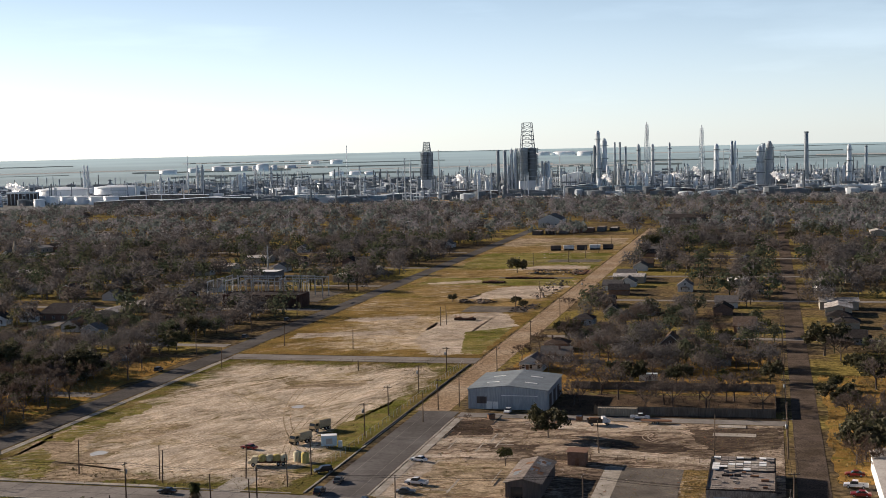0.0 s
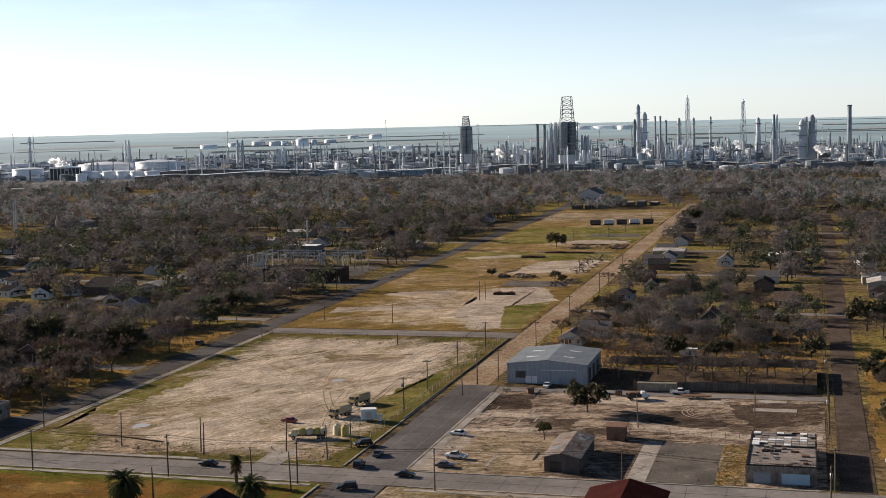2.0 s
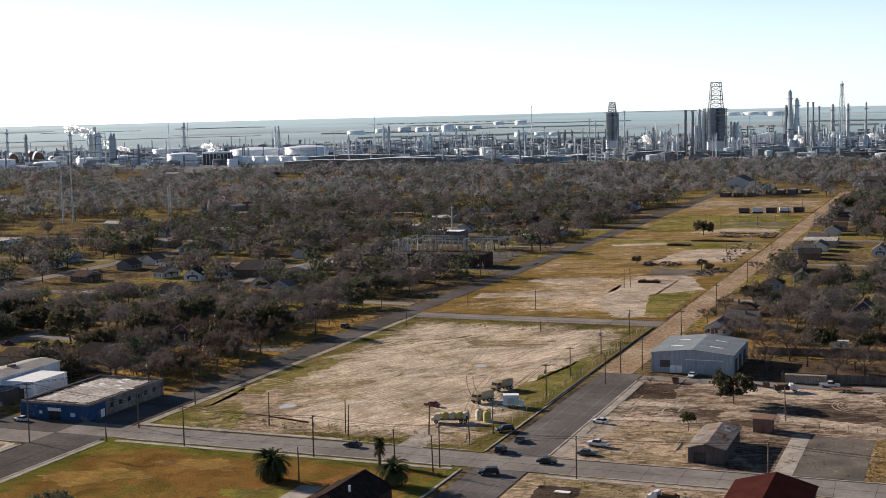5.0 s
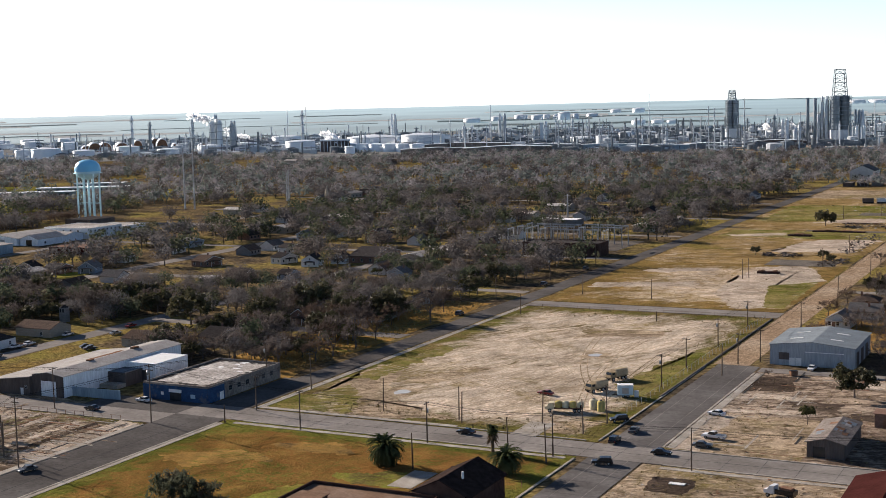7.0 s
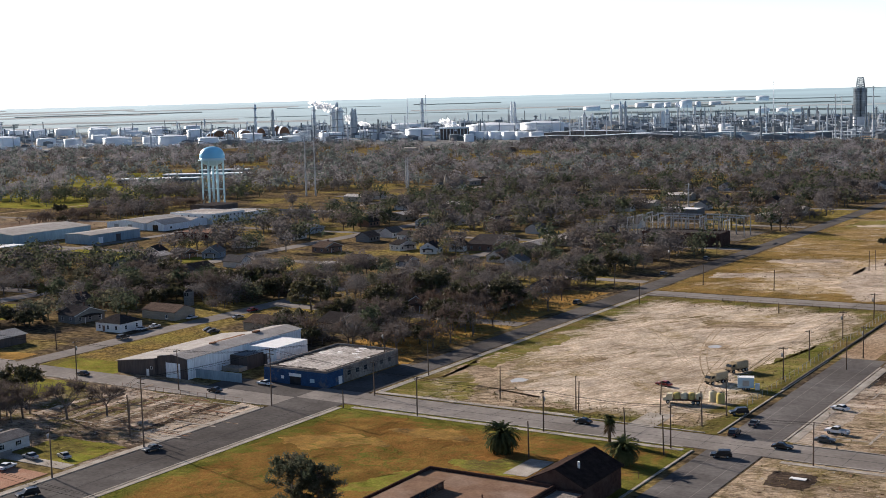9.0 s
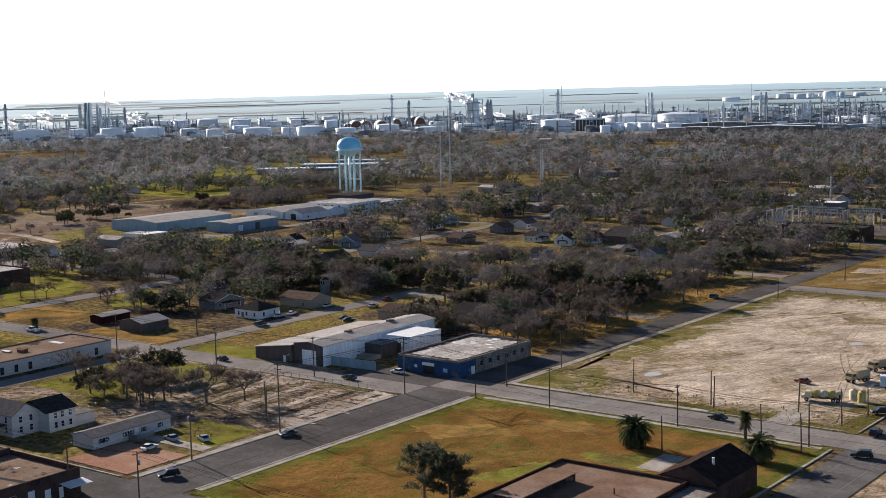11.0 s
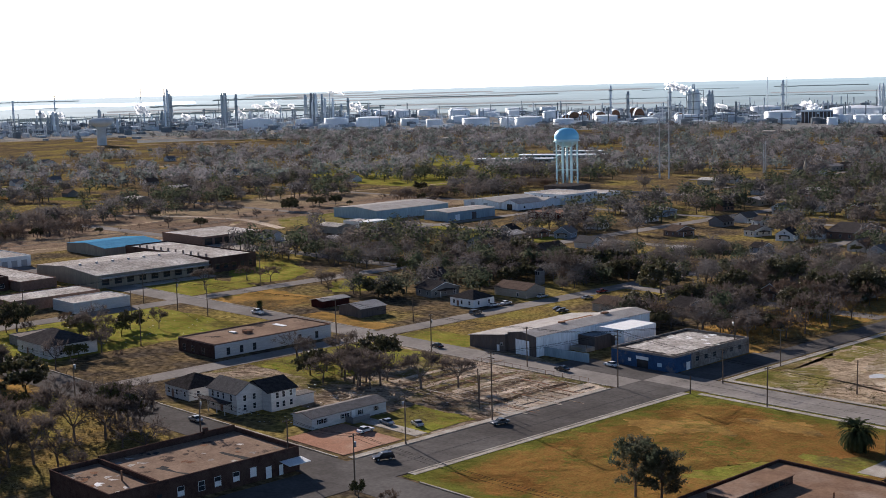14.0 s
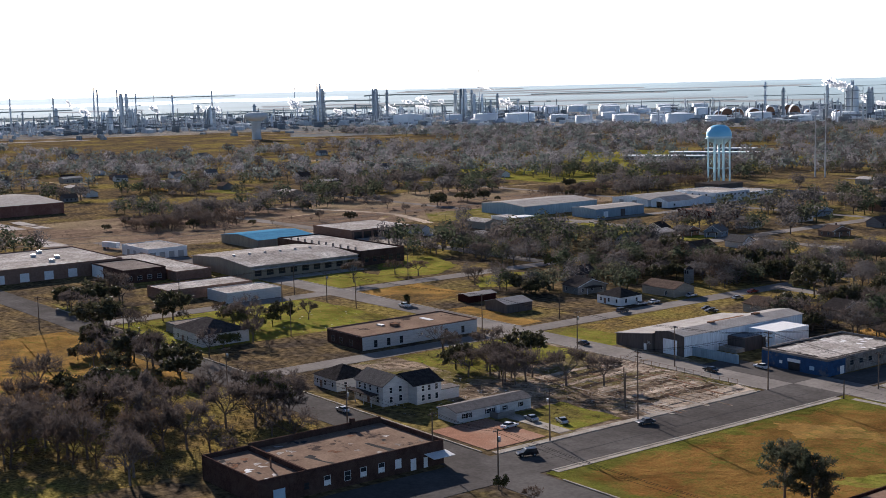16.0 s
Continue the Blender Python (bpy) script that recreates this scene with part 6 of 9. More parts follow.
for k in range(90):
    zone = rr.random()
    az, d = (rr.uniform(-6, 20), rr.uniform(1980, 2600)) if zone < 0.62 else ((rr.uniform(20, 41), rr.uniform(2200, 2900)) if zone < 0.8 else (rr.uniform(51, 73), rr.uniform(2600, 3200)))
    if rr.random() < 0.55:
        process_column(*polar(az, d), rr.uniform(1.2, 3.2), rr.uniform(14, 44) if az < 25 else rr.uniform(12, 28), rr.choice(("midsteel", "darksteel", "palesteel")))
    else:
        stack(*polar(az, d), rr.uniform(0.5, 1.1), rr.uniform(20, 50) if az < 25 else rr.uniform(14, 34), rr.choice(("midsteel", "palesteel")))
for k in range(40):
    az = rr.choice((51.5, 52.6, 56.0, 58.6, 61.5, 63.5, 66.5, 69.5)) + rr.gauss(0, 0.5)
    process_column(*polar(az, rr.uniform(2600, 2900)), rr.uniform(1.5, 4.5), rr.uniform(14, 46), rr.choice(("midsteel", "midsteel", "palesteel", "darksteel")))
# pipework, racks, small vessels and low sheds, past counting
mb, mb2, mb3 = MB(), MB(), MB()
for k in range(2600):
    zone = rr.random()
    az, d = (rr.uniform(-8, 22), rr.uniform(1890, 3000)) if zone < 0.55 else ((rr.uniform(20, 44), rr.uniform(2120, 3100)) if zone < 0.75 else (rr.uniform(48, 76), rr.uniform(2450, 3300)))
    x, y = polar(az, d)
    tgt = (mb, mb, mb, mb2, mb2, mb3 if az > 25 else mb)[rr.randrange(6)]
    u = rr.random()
    if u < 0.45:
        w, dd, h = rr.uniform(6, 30), rr.uniform(5, 14), rr.uniform(3, 20) * (0.5 if rr.random() < 0.6 else 1)
        for lev in range(1 + int(h / 6)):
            tgt.box(x - w / 2, y - dd / 2, lev * 6, x + w / 2, y + dd / 2, lev * 6 + rr.uniform(0.6, 3.0))
        for sx in (-1, 0, 1):
            tgt.tube((x + sx * w * 0.45, y - dd / 2, 0), (x + sx * w * 0.45, y - dd / 2, h * rr.uniform(0.9, 1.5)), 0.45, n=4)
    elif u < 0.65:
        r_, h = rr.uniform(3, 12), rr.uniform(5, 12)
        tgt.lathe([(r_, 0), (r_, h), (r_ * 0.4, h + 1.2)], 10, x, y)
    elif u < 0.8:
        w = rr.uniform(12, 45)
        tgt.extrude_y([(x - w / 2, 0), (x + w / 2, 0), (x + w / 2, 6), (x, 8.5), (x - w / 2, 6)], y, y + rr.uniform(8, 20))
    else:
        tgt.tube((x, y, 0), (x, y, rr.uniform(10, 34)), rr.uniform(0.5, 1.6), n=6)
for m_, mt in ((mb, "darksteel"), (mb2, "midsteel"), (mb3, "palesteel")):
    solid("refinery_pipework", m_, mt, "dense steel pipe racks, vessels and low units", "pipework", kind="stuff")


def process_structure(x, y, w, d, h, mat, rz):
    """An open steel frame of several decks with vessels and pipes standing in it."""
    r = random.Random(int(x * 3 + y))
    u = thing("process_structure", x, y, 0, rz, "open multi-deck steel process structure with vessels", "process structure", "process units of the refinery")
    n, frm = max(2, int(h / 7)), MB()
    for sx in (-1, 0, 1):
        for sy in (-1, 1):
            frm.tube((sx * w / 2, sy * d / 2, 0), (sx * w / 2, sy * d / 2, h), 0.5, n=4)
    for k in range(1, n + 1):
        z = h * k / n
        q = w / 2 * r.choice((1, 1, 0.7))
        frm.box(-q, -d / 2, z - 0.5, q, d / 2, z).box(-q, -d / 2 - 0.1, z + 0.9, q, -d / 2 + 0.1, z + 1.1)
    part("steel_frame", frm, mat, u, "open steel frame with decks")
    for k in range(r.randint(2, 4)):
        c, q = r.uniform(-0.4, 0.4) * w, r.uniform(1.4, 3.0)
        part("vessel", MB().lathe([(q, 0), (q, h * r.uniform(0.6, 1.2)), (q * 0.5, h * 1.22)], 10, c, -d / 2 - q * 0.4), r.choice(("palesteel", "midsteel", "palesteel", mat)), u, "", True)
    for k in range(2):
        c, z = r.uniform(-0.5, 0.5) * w, h * r.uniform(0.3, 0.9)
        part("pipe", MB().tube((c, -d / 2 - 0.6, 0), (c, -d / 2 - 0.6, z), 0.35, n=5).tube((c, -d / 2 - 0.6, z), (c + r.uniform(-1, 1) * w * 0.5, -d / 2 - 0.6, z), 0.35, n=5), r.choice(("palesteel", "tankwhite", "midsteel")), u)
    return u


for az_, d_, w_, dd_, h_, mt_ in ((36.34, 2420, 30, 18, 52, "darksteel"), (35.7, 2450, 10, 10, 42, "darksteel"), (28.9, 2450, 14, 12, 46, "darksteel"), (1.62, 2210, 22, 16, 62, "darksteel"), (0.2, 2230, 26, 16, 58, "midsteel"),
                                 (10.75, 2200, 20, 14, 58, "darksteel"), (9.5, 2210, 24, 16, 40, "darksteel"), (7.25, 2210, 16, 14, 60, "darksteel"), (56.35, 2680, 20, 14, 56, "darksteel"), (52.48, 2640, 24, 14, 52, "darksteel"),
                                 (51.9, 2600, 26, 14, 44, "darksteel"), (58.71, 2720, 12, 10, 66, "midsteel"), (24.2, 2320, 12, 10, 44, "midsteel"), (66.9, 2880, 20, 12, 58, "midsteel")):
    process_structure(*polar(az_, d_), w_, dd_, h_, mt_, az_)
for k in range(40):
    az_, d_ = (rr.uniform(-6, 13.5), rr.uniform(2080, 2420)) if k < 27 else ((rr.uniform(20, 27), rr.uniform(2250, 2500)) if k < 32 else (rr.uniform(51, 70), rr.uniform(2580, 2850)))
    process_structure(*polar(az_, d_), rr.uniform(12, 34), rr.uniform(10, 16), rr.uniform(14, 34), rr.choice(("darksteel", "darksteel", "midsteel")), az_ + rr.uniform(-15, 15))


def works_shed(x, y, w, d, h, wall, roof, rz):
    u = thing("works_shed", x, y, 0, rz, "long low steel shed of the refinery", "shed", "sheds of the refinery")
    part("wall", MB().extrude_y([(-w / 2, 0), (w / 2, 0), (w / 2, h), (0, h * 1.25), (-w / 2, h)], -d / 2, d / 2), wall, u)
    part("roof", MB().extrude_y([(-w / 2 - 0.4, h), (0, h * 1.25 + 0.1), (w / 2 + 0.4, h), (w / 2 + 0.4, h + 0.3), (0, h * 1.25 + 0.4), (-w / 2 - 0.4, h + 0.3)], -d / 2 - 0.3, d / 2 + 0.3), roof, u)
    return u


for az_, d_, w_, h_, wl_, rf_ in ((6.2, 2080, 75, 9, "tin_blue", "tin_blue"), (8.3, 2060, 60, 9, "tin_blue", "tin_grey"), (7.6, 2120, 50, 10, "tin_blue", "palesteel"), (8.0, 2300, 60, 22, "tankwhite", "palesteel"), (4.0, 2010, 70, 7, "tin_dark", "palesteel"),
                                  (1.5, 2000, 60, 6, "brownbrick", "roofpale"), (-1.5, 1990, 80, 6, "tin_tan", "roofpale"), (-3.2, 2010, 70, 8, "tankwhite", "tankwhite"), (12.6, 2060, 80, 7, "tin_dark", "palesteel"), (15.5, 1990, 70, 7, "tin_grey", "palesteel"),
                                  (17.6, 1960, 90, 7, "tin_blue", "palesteel"), (19.8, 2000, 100, 8, "tin_blue", "tankwhite"), (22.4, 2080, 110, 7, "tin_grey", "tankwhite"), (24.0, 1960, 130, 9, "oldwall", "midsteel"), (27.0, 1990, 110, 8, "oldwall", "midsteel"),
                                  (25.9, 2100, 150, 10, "oldwall", "tankwhite"), (29.5, 2300, 120, 6, "palesteel", "tankwhite"), (33.0, 2330, 90, 8, "palesteel", "tankwhite"), (44.0, 2600, 60, 8, "midsteel", "palesteel"), (54.9, 2560, 60, 16, "tankwhite", "tankwhite")):
    works_shed(*polar(az_, d_), w_, rr.uniform(14, 22), h_, wl_, rf_, az_ + rr.uniform(-4, 4))
# cooling tower: slatted dark box with a pale rim
ct = thing("cooling_tower", *polar(31.39, 2175), 0, 31, "dark slatted cooling tower with a pale rim", "cooling tower")
part("casing", MB().box(-24, -7, 0, 24, 7, 18), "tin_dark", ct)
part("rim", MB().box(-24.6, -7.6, 18, 24.6, 7.6, 20.5), "tankwhite", ct, "pale rim")
for k in range(9):
    part("slat", MB().box(-24.3 + 5.6 * k, -7.5, 1, -23.2 + 5.6 * k, -7.02, 17.5), "palesteel", ct)
# tall pale steel poles along the edge of the works
for x_, y_, h_ in ((-501, 1809, 63), (-497, 1825, 60), (-448, 1797, 73), (-400, 1830, 42), (-387, 1855, 37), (-373, 1908, 36), (-352, 1963, 36), (-341, 2201, 58), (-872, 1880, 40), (-895, 1850, 46), (-760, 1900, 44), (-690, 1890, 46), (-930, 1870, 48), (-620, 1880, 48), (-580, 1850, 52)):
    q = thing("steel_mast", x_, y_, 0, 15, "tall pale tapered steel power pole", "mast", "steel poles by the refinery")
    part("shaft", MB().tube((0, 0, 0), (0, 0, h_), 1.0, 0.5, 8), "palesteel", q)
    for k in range(2):
        part("arm", MB().tube((-2.6, 0, h_ - 1.5 - 4 * k), (2.6, 0, h_ - 1.5 - 4 * k), 0.18, n=5), "steel", q)
solid("gravel_pad", MB().poly((-505, 1905, 0.1), (-430, 1812, 0.1), (-363, 1900, 0.1), (-376, 2010, 0.1), (-470, 2120, 0.1), (-540, 2090, 0.1)), "dirtroad", "pale tan gravel pad before the refinery", kind="structure")
# pale yards and tracks between the units
for k in range(44):
    az_, d_ = (rr.uniform(-7, 22), rr.uniform(1890, 2600)) if k < 24 else ((rr.uniform(20, 44), rr.uniform(2120, 3000)) if k < 33 else (rr.uniform(48, 72), rr.uniform(2200, 2650)))
    x_, y_ = polar(az_, d_)
    w_, v_ = rr.uniform(20, 110), rr.uniform(6, 26)
    solid("works_yard", MB().poly(*[(x_ + math.cos(radians(az_)) * a_ * w_ - math.sin(radians(az_)) * b_ * v_, y_ + math.sin(radians(az_)) * a_ * w_ + math.cos(radians(az_)) * b_ * v_, 0.1 + 0.004 * k) for a_, b_ in ((-1, -1), (1, -1), (1, 1), (-1, 1))]), rr.choice(("dirtroad", "roofpale", "concrete", "works")), "pale gravel yard between refinery units", kind="structure")
# low pale trailers, tanks and stacked goods on the western yards
for mt_, n_, span, lab in (("palesteel", 420, (56, 75, 2480, 3300), "pale trailers and stores on the refinery yards"), ("tankwhite", 260, (-6, 56, 2150, 2950), "white trailers and small tanks on the refinery yards"), ("midsteel", 420, (-6, 56, 2120, 3000), "grey skids and low buildings on the refinery yards"), ("darksteel", 200, (20, 75, 2200, 3100), "dark skids on the refinery yards")):
    q = MB()
    for k in range(n_):
        az_, d_ = rr.uniform(span[0], span[1]), rr.uniform(span[2], span[3])
        x_, y_ = polar(az_, d_)
        w_, v_, h_ = rr.uniform(4, 22), rr.uniform(3, 7), rr.uniform(2.5, 6.5)
        q.box(x_ - w_ / 2, y_ - v_ / 2, 0, x_ + w_ / 2, y_ + v_ / 2, h_)
        if k % 3 == 0:
            q.tube((x_, y_, 0), (x_, y_, rr.uniform(12, 30)), rr.uniform(0.5, 1.3), n=5)
    solid("yard_goods", q, mt_, lab, "trailers", kind="stuff")
for k in range(22):
    az_, d_ = rr.uniform(54, 75), rr.uniform(1950, 2900)
    x_, y_ = polar(az_, d_)
    strip_w = rr.uniform(50, 190)
    solid("works_yard", MB().poly(*[(x_ + math.cos(radians(az_)) * a_ * strip_w - math.sin(radians(az_)) * b_ * 7, y_ + math.sin(radians(az_)) * a_ * strip_w + math.cos(radians(az_)) * b_ * 7, 0.36 + 0.004 * k) for a_, b_ in ((-1, -1), (1, -1), (1, 1), (-1, 1))]), rr.choice(("dirtroad", "roofpale", "concrete", "lot")), "pale track across the refinery land", kind="structure")
# steam plumes that drift off to the west
M["steam"] = surf("white_steam", (0.88, 0.89, 0.9), (0.95, 0.95, 0.95), 0.05, rough=1.0, trans=0.75)


def steam(az_, d_, z, w, h, thin=1.0):
    """Many small thin wisps, from the vent up and away, open enough for the sun to shine through."""
    q = MB()
    for b_ in range(150):
        f = rr.random() ** 0.8
        fat = (0.14 + 0.3 * math.sin(math.pi * min(1, 0.12 + f * 0.8))) * min(w, 1.5 * h) * thin
        p = Vector((-w * 0.85 * f + rr.gauss(0, 0.4) * fat, rr.gauss(0, 0.5) * fat, z + h * 0.85 * f ** 0.7 + rr.gauss(0, 0.32) * fat))
        u = Vector((rr.uniform(-1, 1), rr.uniform(-0.5, 0.5), rr.uniform(-0.4, 0.4))).normalized()
        v = Vector((rr.uniform(-0.3, 0.3), rr.uniform(-0.5, 0.5), 1)).normalized()
        e = fat * rr.uniform(0.16, 0.34)
        q.poly(*[p + (u * math.cos(1.0472 * k) * 1.3 + v * math.sin(1.0472 * k)) * e * rr.uniform(0.7, 1.15) for k in range(6)])
    solid("steam_cloud", q, "steam", "white plume of steam over the refinery", "steam", kind="stuff", at=pose(*polar(az_, d_), 0, 0, 0, az_))


for az_, d_, z_, w_, h_ in ((36.5, 2400, 50, 52, 16), (31.2, 2175, 19, 36, 13), (35.75, 2480, 22, 14, 16), (35.0, 2500, 17, 26, 8), (69.0, 2850, 42, 9, 20), (68.3, 2850, 26, 18, 14), (67.1, 2850, 28, 10, 15), (65.5, 2850, 28, 17, 16),
                            (63.65, 2850, 28, 18, 12), (62.9, 2850, 26, 34, 12), (59.5, 2750, 26, 26, 25), (57.8, 2750, 18, 16, 9), (57.1, 2750, 16, 14, 7), (56.25, 2750, 15, 15, 8), (55.5, 2720, 17, 19, 17), (54.0, 2700, 36, 30, 12),
                            (54.0, 2690, 24, 34, 8), (54.7, 2720, 36, 26, 7), (53.4, 2700, 35, 12, 7), (50.5, 2780, 24, 30, 15)):
    steam(az_, d_, z_, w_, h_)
steam(51.2, 2640, 58, 60, 14, 0.45)
for az_, z_, w_, h_ in ((12.9, 16, 14, 14), (11.9, 18, 16, 12), (12.3, 10, 12, 10), (5.1, 16, 18, 14), (4.2, 14, 16, 10), (3.6, 18, 20, 8), (2.9, 22, 12, 14), (-0.6, 14, 24, 10), (-1.1, 12, 18, 9), (-2.0, 14, 14, 8), (6.6, 14, 14, 12)):
    steam(az_, 2170, z_, w_, h_)

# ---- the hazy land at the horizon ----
# backdrop that glows by itself: distance haze painted as emission, paler with height
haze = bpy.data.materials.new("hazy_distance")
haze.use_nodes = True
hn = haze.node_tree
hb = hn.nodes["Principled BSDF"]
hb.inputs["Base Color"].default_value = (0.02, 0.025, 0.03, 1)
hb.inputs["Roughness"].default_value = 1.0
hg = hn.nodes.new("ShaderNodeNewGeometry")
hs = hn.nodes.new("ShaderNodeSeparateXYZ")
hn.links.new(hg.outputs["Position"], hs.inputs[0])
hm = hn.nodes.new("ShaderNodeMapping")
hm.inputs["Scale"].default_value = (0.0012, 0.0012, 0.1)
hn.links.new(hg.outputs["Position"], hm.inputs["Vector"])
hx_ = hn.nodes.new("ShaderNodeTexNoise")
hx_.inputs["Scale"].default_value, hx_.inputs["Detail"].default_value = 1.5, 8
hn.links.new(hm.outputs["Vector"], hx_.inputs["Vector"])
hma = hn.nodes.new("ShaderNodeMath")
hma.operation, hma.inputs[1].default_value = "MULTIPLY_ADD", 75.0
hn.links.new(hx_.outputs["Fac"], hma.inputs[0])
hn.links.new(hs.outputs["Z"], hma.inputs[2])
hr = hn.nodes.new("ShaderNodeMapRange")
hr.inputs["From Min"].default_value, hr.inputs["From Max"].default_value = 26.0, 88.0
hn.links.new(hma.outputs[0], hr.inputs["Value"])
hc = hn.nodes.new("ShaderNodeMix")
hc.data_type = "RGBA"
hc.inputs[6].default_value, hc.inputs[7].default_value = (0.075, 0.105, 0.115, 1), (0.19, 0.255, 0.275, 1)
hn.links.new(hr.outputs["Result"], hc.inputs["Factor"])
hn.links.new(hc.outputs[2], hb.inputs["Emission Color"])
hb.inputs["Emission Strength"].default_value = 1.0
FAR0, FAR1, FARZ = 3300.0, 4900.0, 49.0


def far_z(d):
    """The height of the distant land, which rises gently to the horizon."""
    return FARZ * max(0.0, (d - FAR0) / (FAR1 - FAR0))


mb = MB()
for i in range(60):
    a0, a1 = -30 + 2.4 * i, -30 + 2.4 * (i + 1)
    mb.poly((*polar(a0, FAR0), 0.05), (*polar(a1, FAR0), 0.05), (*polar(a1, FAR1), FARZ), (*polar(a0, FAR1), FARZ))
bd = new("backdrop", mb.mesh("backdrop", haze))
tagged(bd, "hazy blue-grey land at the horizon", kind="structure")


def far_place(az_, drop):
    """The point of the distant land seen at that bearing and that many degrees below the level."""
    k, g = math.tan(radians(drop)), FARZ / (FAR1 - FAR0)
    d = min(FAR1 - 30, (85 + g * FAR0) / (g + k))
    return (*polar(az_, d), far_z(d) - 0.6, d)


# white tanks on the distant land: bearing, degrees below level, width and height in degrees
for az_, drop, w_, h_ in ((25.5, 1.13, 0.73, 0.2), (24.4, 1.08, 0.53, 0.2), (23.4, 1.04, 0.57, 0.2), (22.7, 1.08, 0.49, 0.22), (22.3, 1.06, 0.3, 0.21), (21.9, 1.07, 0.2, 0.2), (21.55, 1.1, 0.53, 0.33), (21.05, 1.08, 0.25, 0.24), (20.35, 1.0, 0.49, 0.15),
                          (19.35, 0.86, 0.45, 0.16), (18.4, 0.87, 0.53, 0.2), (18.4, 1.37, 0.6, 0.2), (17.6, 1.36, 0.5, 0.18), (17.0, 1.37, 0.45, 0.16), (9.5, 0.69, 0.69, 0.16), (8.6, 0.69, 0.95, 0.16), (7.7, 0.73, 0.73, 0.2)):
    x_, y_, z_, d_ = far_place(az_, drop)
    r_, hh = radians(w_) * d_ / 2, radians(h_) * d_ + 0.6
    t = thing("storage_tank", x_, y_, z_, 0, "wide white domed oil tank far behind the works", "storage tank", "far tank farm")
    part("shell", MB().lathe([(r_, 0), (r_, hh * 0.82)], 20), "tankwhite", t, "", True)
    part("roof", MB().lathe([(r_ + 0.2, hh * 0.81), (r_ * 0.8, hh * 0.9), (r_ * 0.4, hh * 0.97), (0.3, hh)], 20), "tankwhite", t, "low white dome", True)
# a strip of open water on the distant land
M["far_water"] = surf("open_water", (0.5, 0.56, 0.6), (0.56, 0.62, 0.66), 0.002, rough=0.12, spec=0.8)


def far_band(name, az0, az1, drop, thick, material, label):
    """A long strip that lies on the distant land."""
    q, n = MB(), 14
    for i in range(n):
        e = []
        for j in (i, i + 1):
            wob = thick * 0.4 * noise.noise(Vector((j * 0.7, drop * 40, az0)))
            for dr in (drop + thick / 2 + wob, drop - thick / 2 + wob):
                x_, y_, z_, d_ = far_place(az0 + (az1 - az0) * j / n, dr)
                e.append((x_, y_, z_ + 0.9))
        q.poly(e[0], e[2], e[3], e[1])
    return solid(name, q, material, label, kind="structure")


# streaks of the far land, with haze mixed into their colours
M["far_trees"] = surf("hazed_far_woods", (0.09, 0.12, 0.13), (0.13, 0.16, 0.165), 0.01)
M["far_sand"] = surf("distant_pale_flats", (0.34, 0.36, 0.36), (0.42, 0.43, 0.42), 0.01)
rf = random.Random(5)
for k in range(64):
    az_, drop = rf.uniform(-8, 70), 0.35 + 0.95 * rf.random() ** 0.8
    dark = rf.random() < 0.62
    far_band("tree_line" if dark else "sand_flat", az_, az_ + rf.uniform(2.5, 11), drop, rf.uniform(0.012, 0.035) * (1 + drop), "far_trees" if dark else "far_sand", "line of distant woods tinted blue-grey for haze" if dark else "pale flats on the distant land")
far_band("open_water", 57.5, 82, 0.72, 0.14, "far_water", "bright strip of open water near the horizon")


# ---- streets: seams, walks, lot lines ----
def strip(name, x0, y0, x1, y1, width, z, material, label, kind="structure"):
    """A thin flat strip between two points of the plan."""
    p, q = Vector((x0, y0, 0)), Vector((x1, y1, 0))
    s = (q - p).cross(Vector((0, 0, 1))).normalized() * width / 2
    return solid(name, MB().poly((p.x - s.x, p.y - s.y, z), (q.x - s.x, q.y - s.y, z), (q.x + s.x, q.y + s.y, z), (p.x + s.x, p.y + s.y, z)), material, label, kind=kind)


rs = random.Random(12)


def ragged(name, x0, y0, x1, y1, z, material, label, amp=2.5, step=2.5):
    """A flat patch of ground with an uneven edge."""
    pts = []
    for (ax, ay), (bx, by) in (((x0, y0), (x1, y0)), ((x1, y0), (x1, y1)), ((x1, y1), (x0, y1)), ((x0, y1), (x0, y0))):
        n = max(2, int(math.hypot(bx - ax, by - ay) / step))
        for i in range(n):
            px, py = ax + (bx - ax) * i / n, ay + (by - ay) * i / n
            f = amp * (noise.noise(Vector((px / 9, py / 9, z * 90))) + 0.6 * noise.noise(Vector((px / 2.7, py / 2.7, z * 70 + 4))))
            pts.append((px + (f if bx == ax else 0), py + (f if by == ay else 0), z))
    return solid(name, MB().poly(*pts), material, label, kind="structure")


for x_ in (-105.0, -98.4):
    strip("tar_seam", x_, 186, x_, 400, 0.14, 0.092, "oldroad", "pale joint in the asphalt")
for i in range(22):
    y_ = 190 + 9.6 * i
    strip("tar_seam", -108, y_, -95.4, y_ + rs.uniform(-0.6, 0.6), 0.09, 0.094, "seam", "dark tar seam across the asphalt")
for i in range(26):
    x_ = -220 + 8.4 * i
    strip("tar_seam", x_, 286.6, x_ + rs.uniform(-0.5, 0.5), 298.7, 0.08, 0.102, "seam", "dark tar seam across the street")
for i in range(14):
    y_ = 186 + 6.8 * i
    strip("tar_seam", -228.6, y_, -212.3, y_ + rs.uniform(-0.5, 0.5), 0.09, 0.092, "seam", "dark tar seam across the street")
strip("tar_seam", -219, 184, -219, 280, 0.2, 0.096, "seam", "dark tar seam along the street")
strip("tar_seam", -220, 292.6, 10, 292.6, 0.2, 0.104, "seam", "dark tar seam along the street")
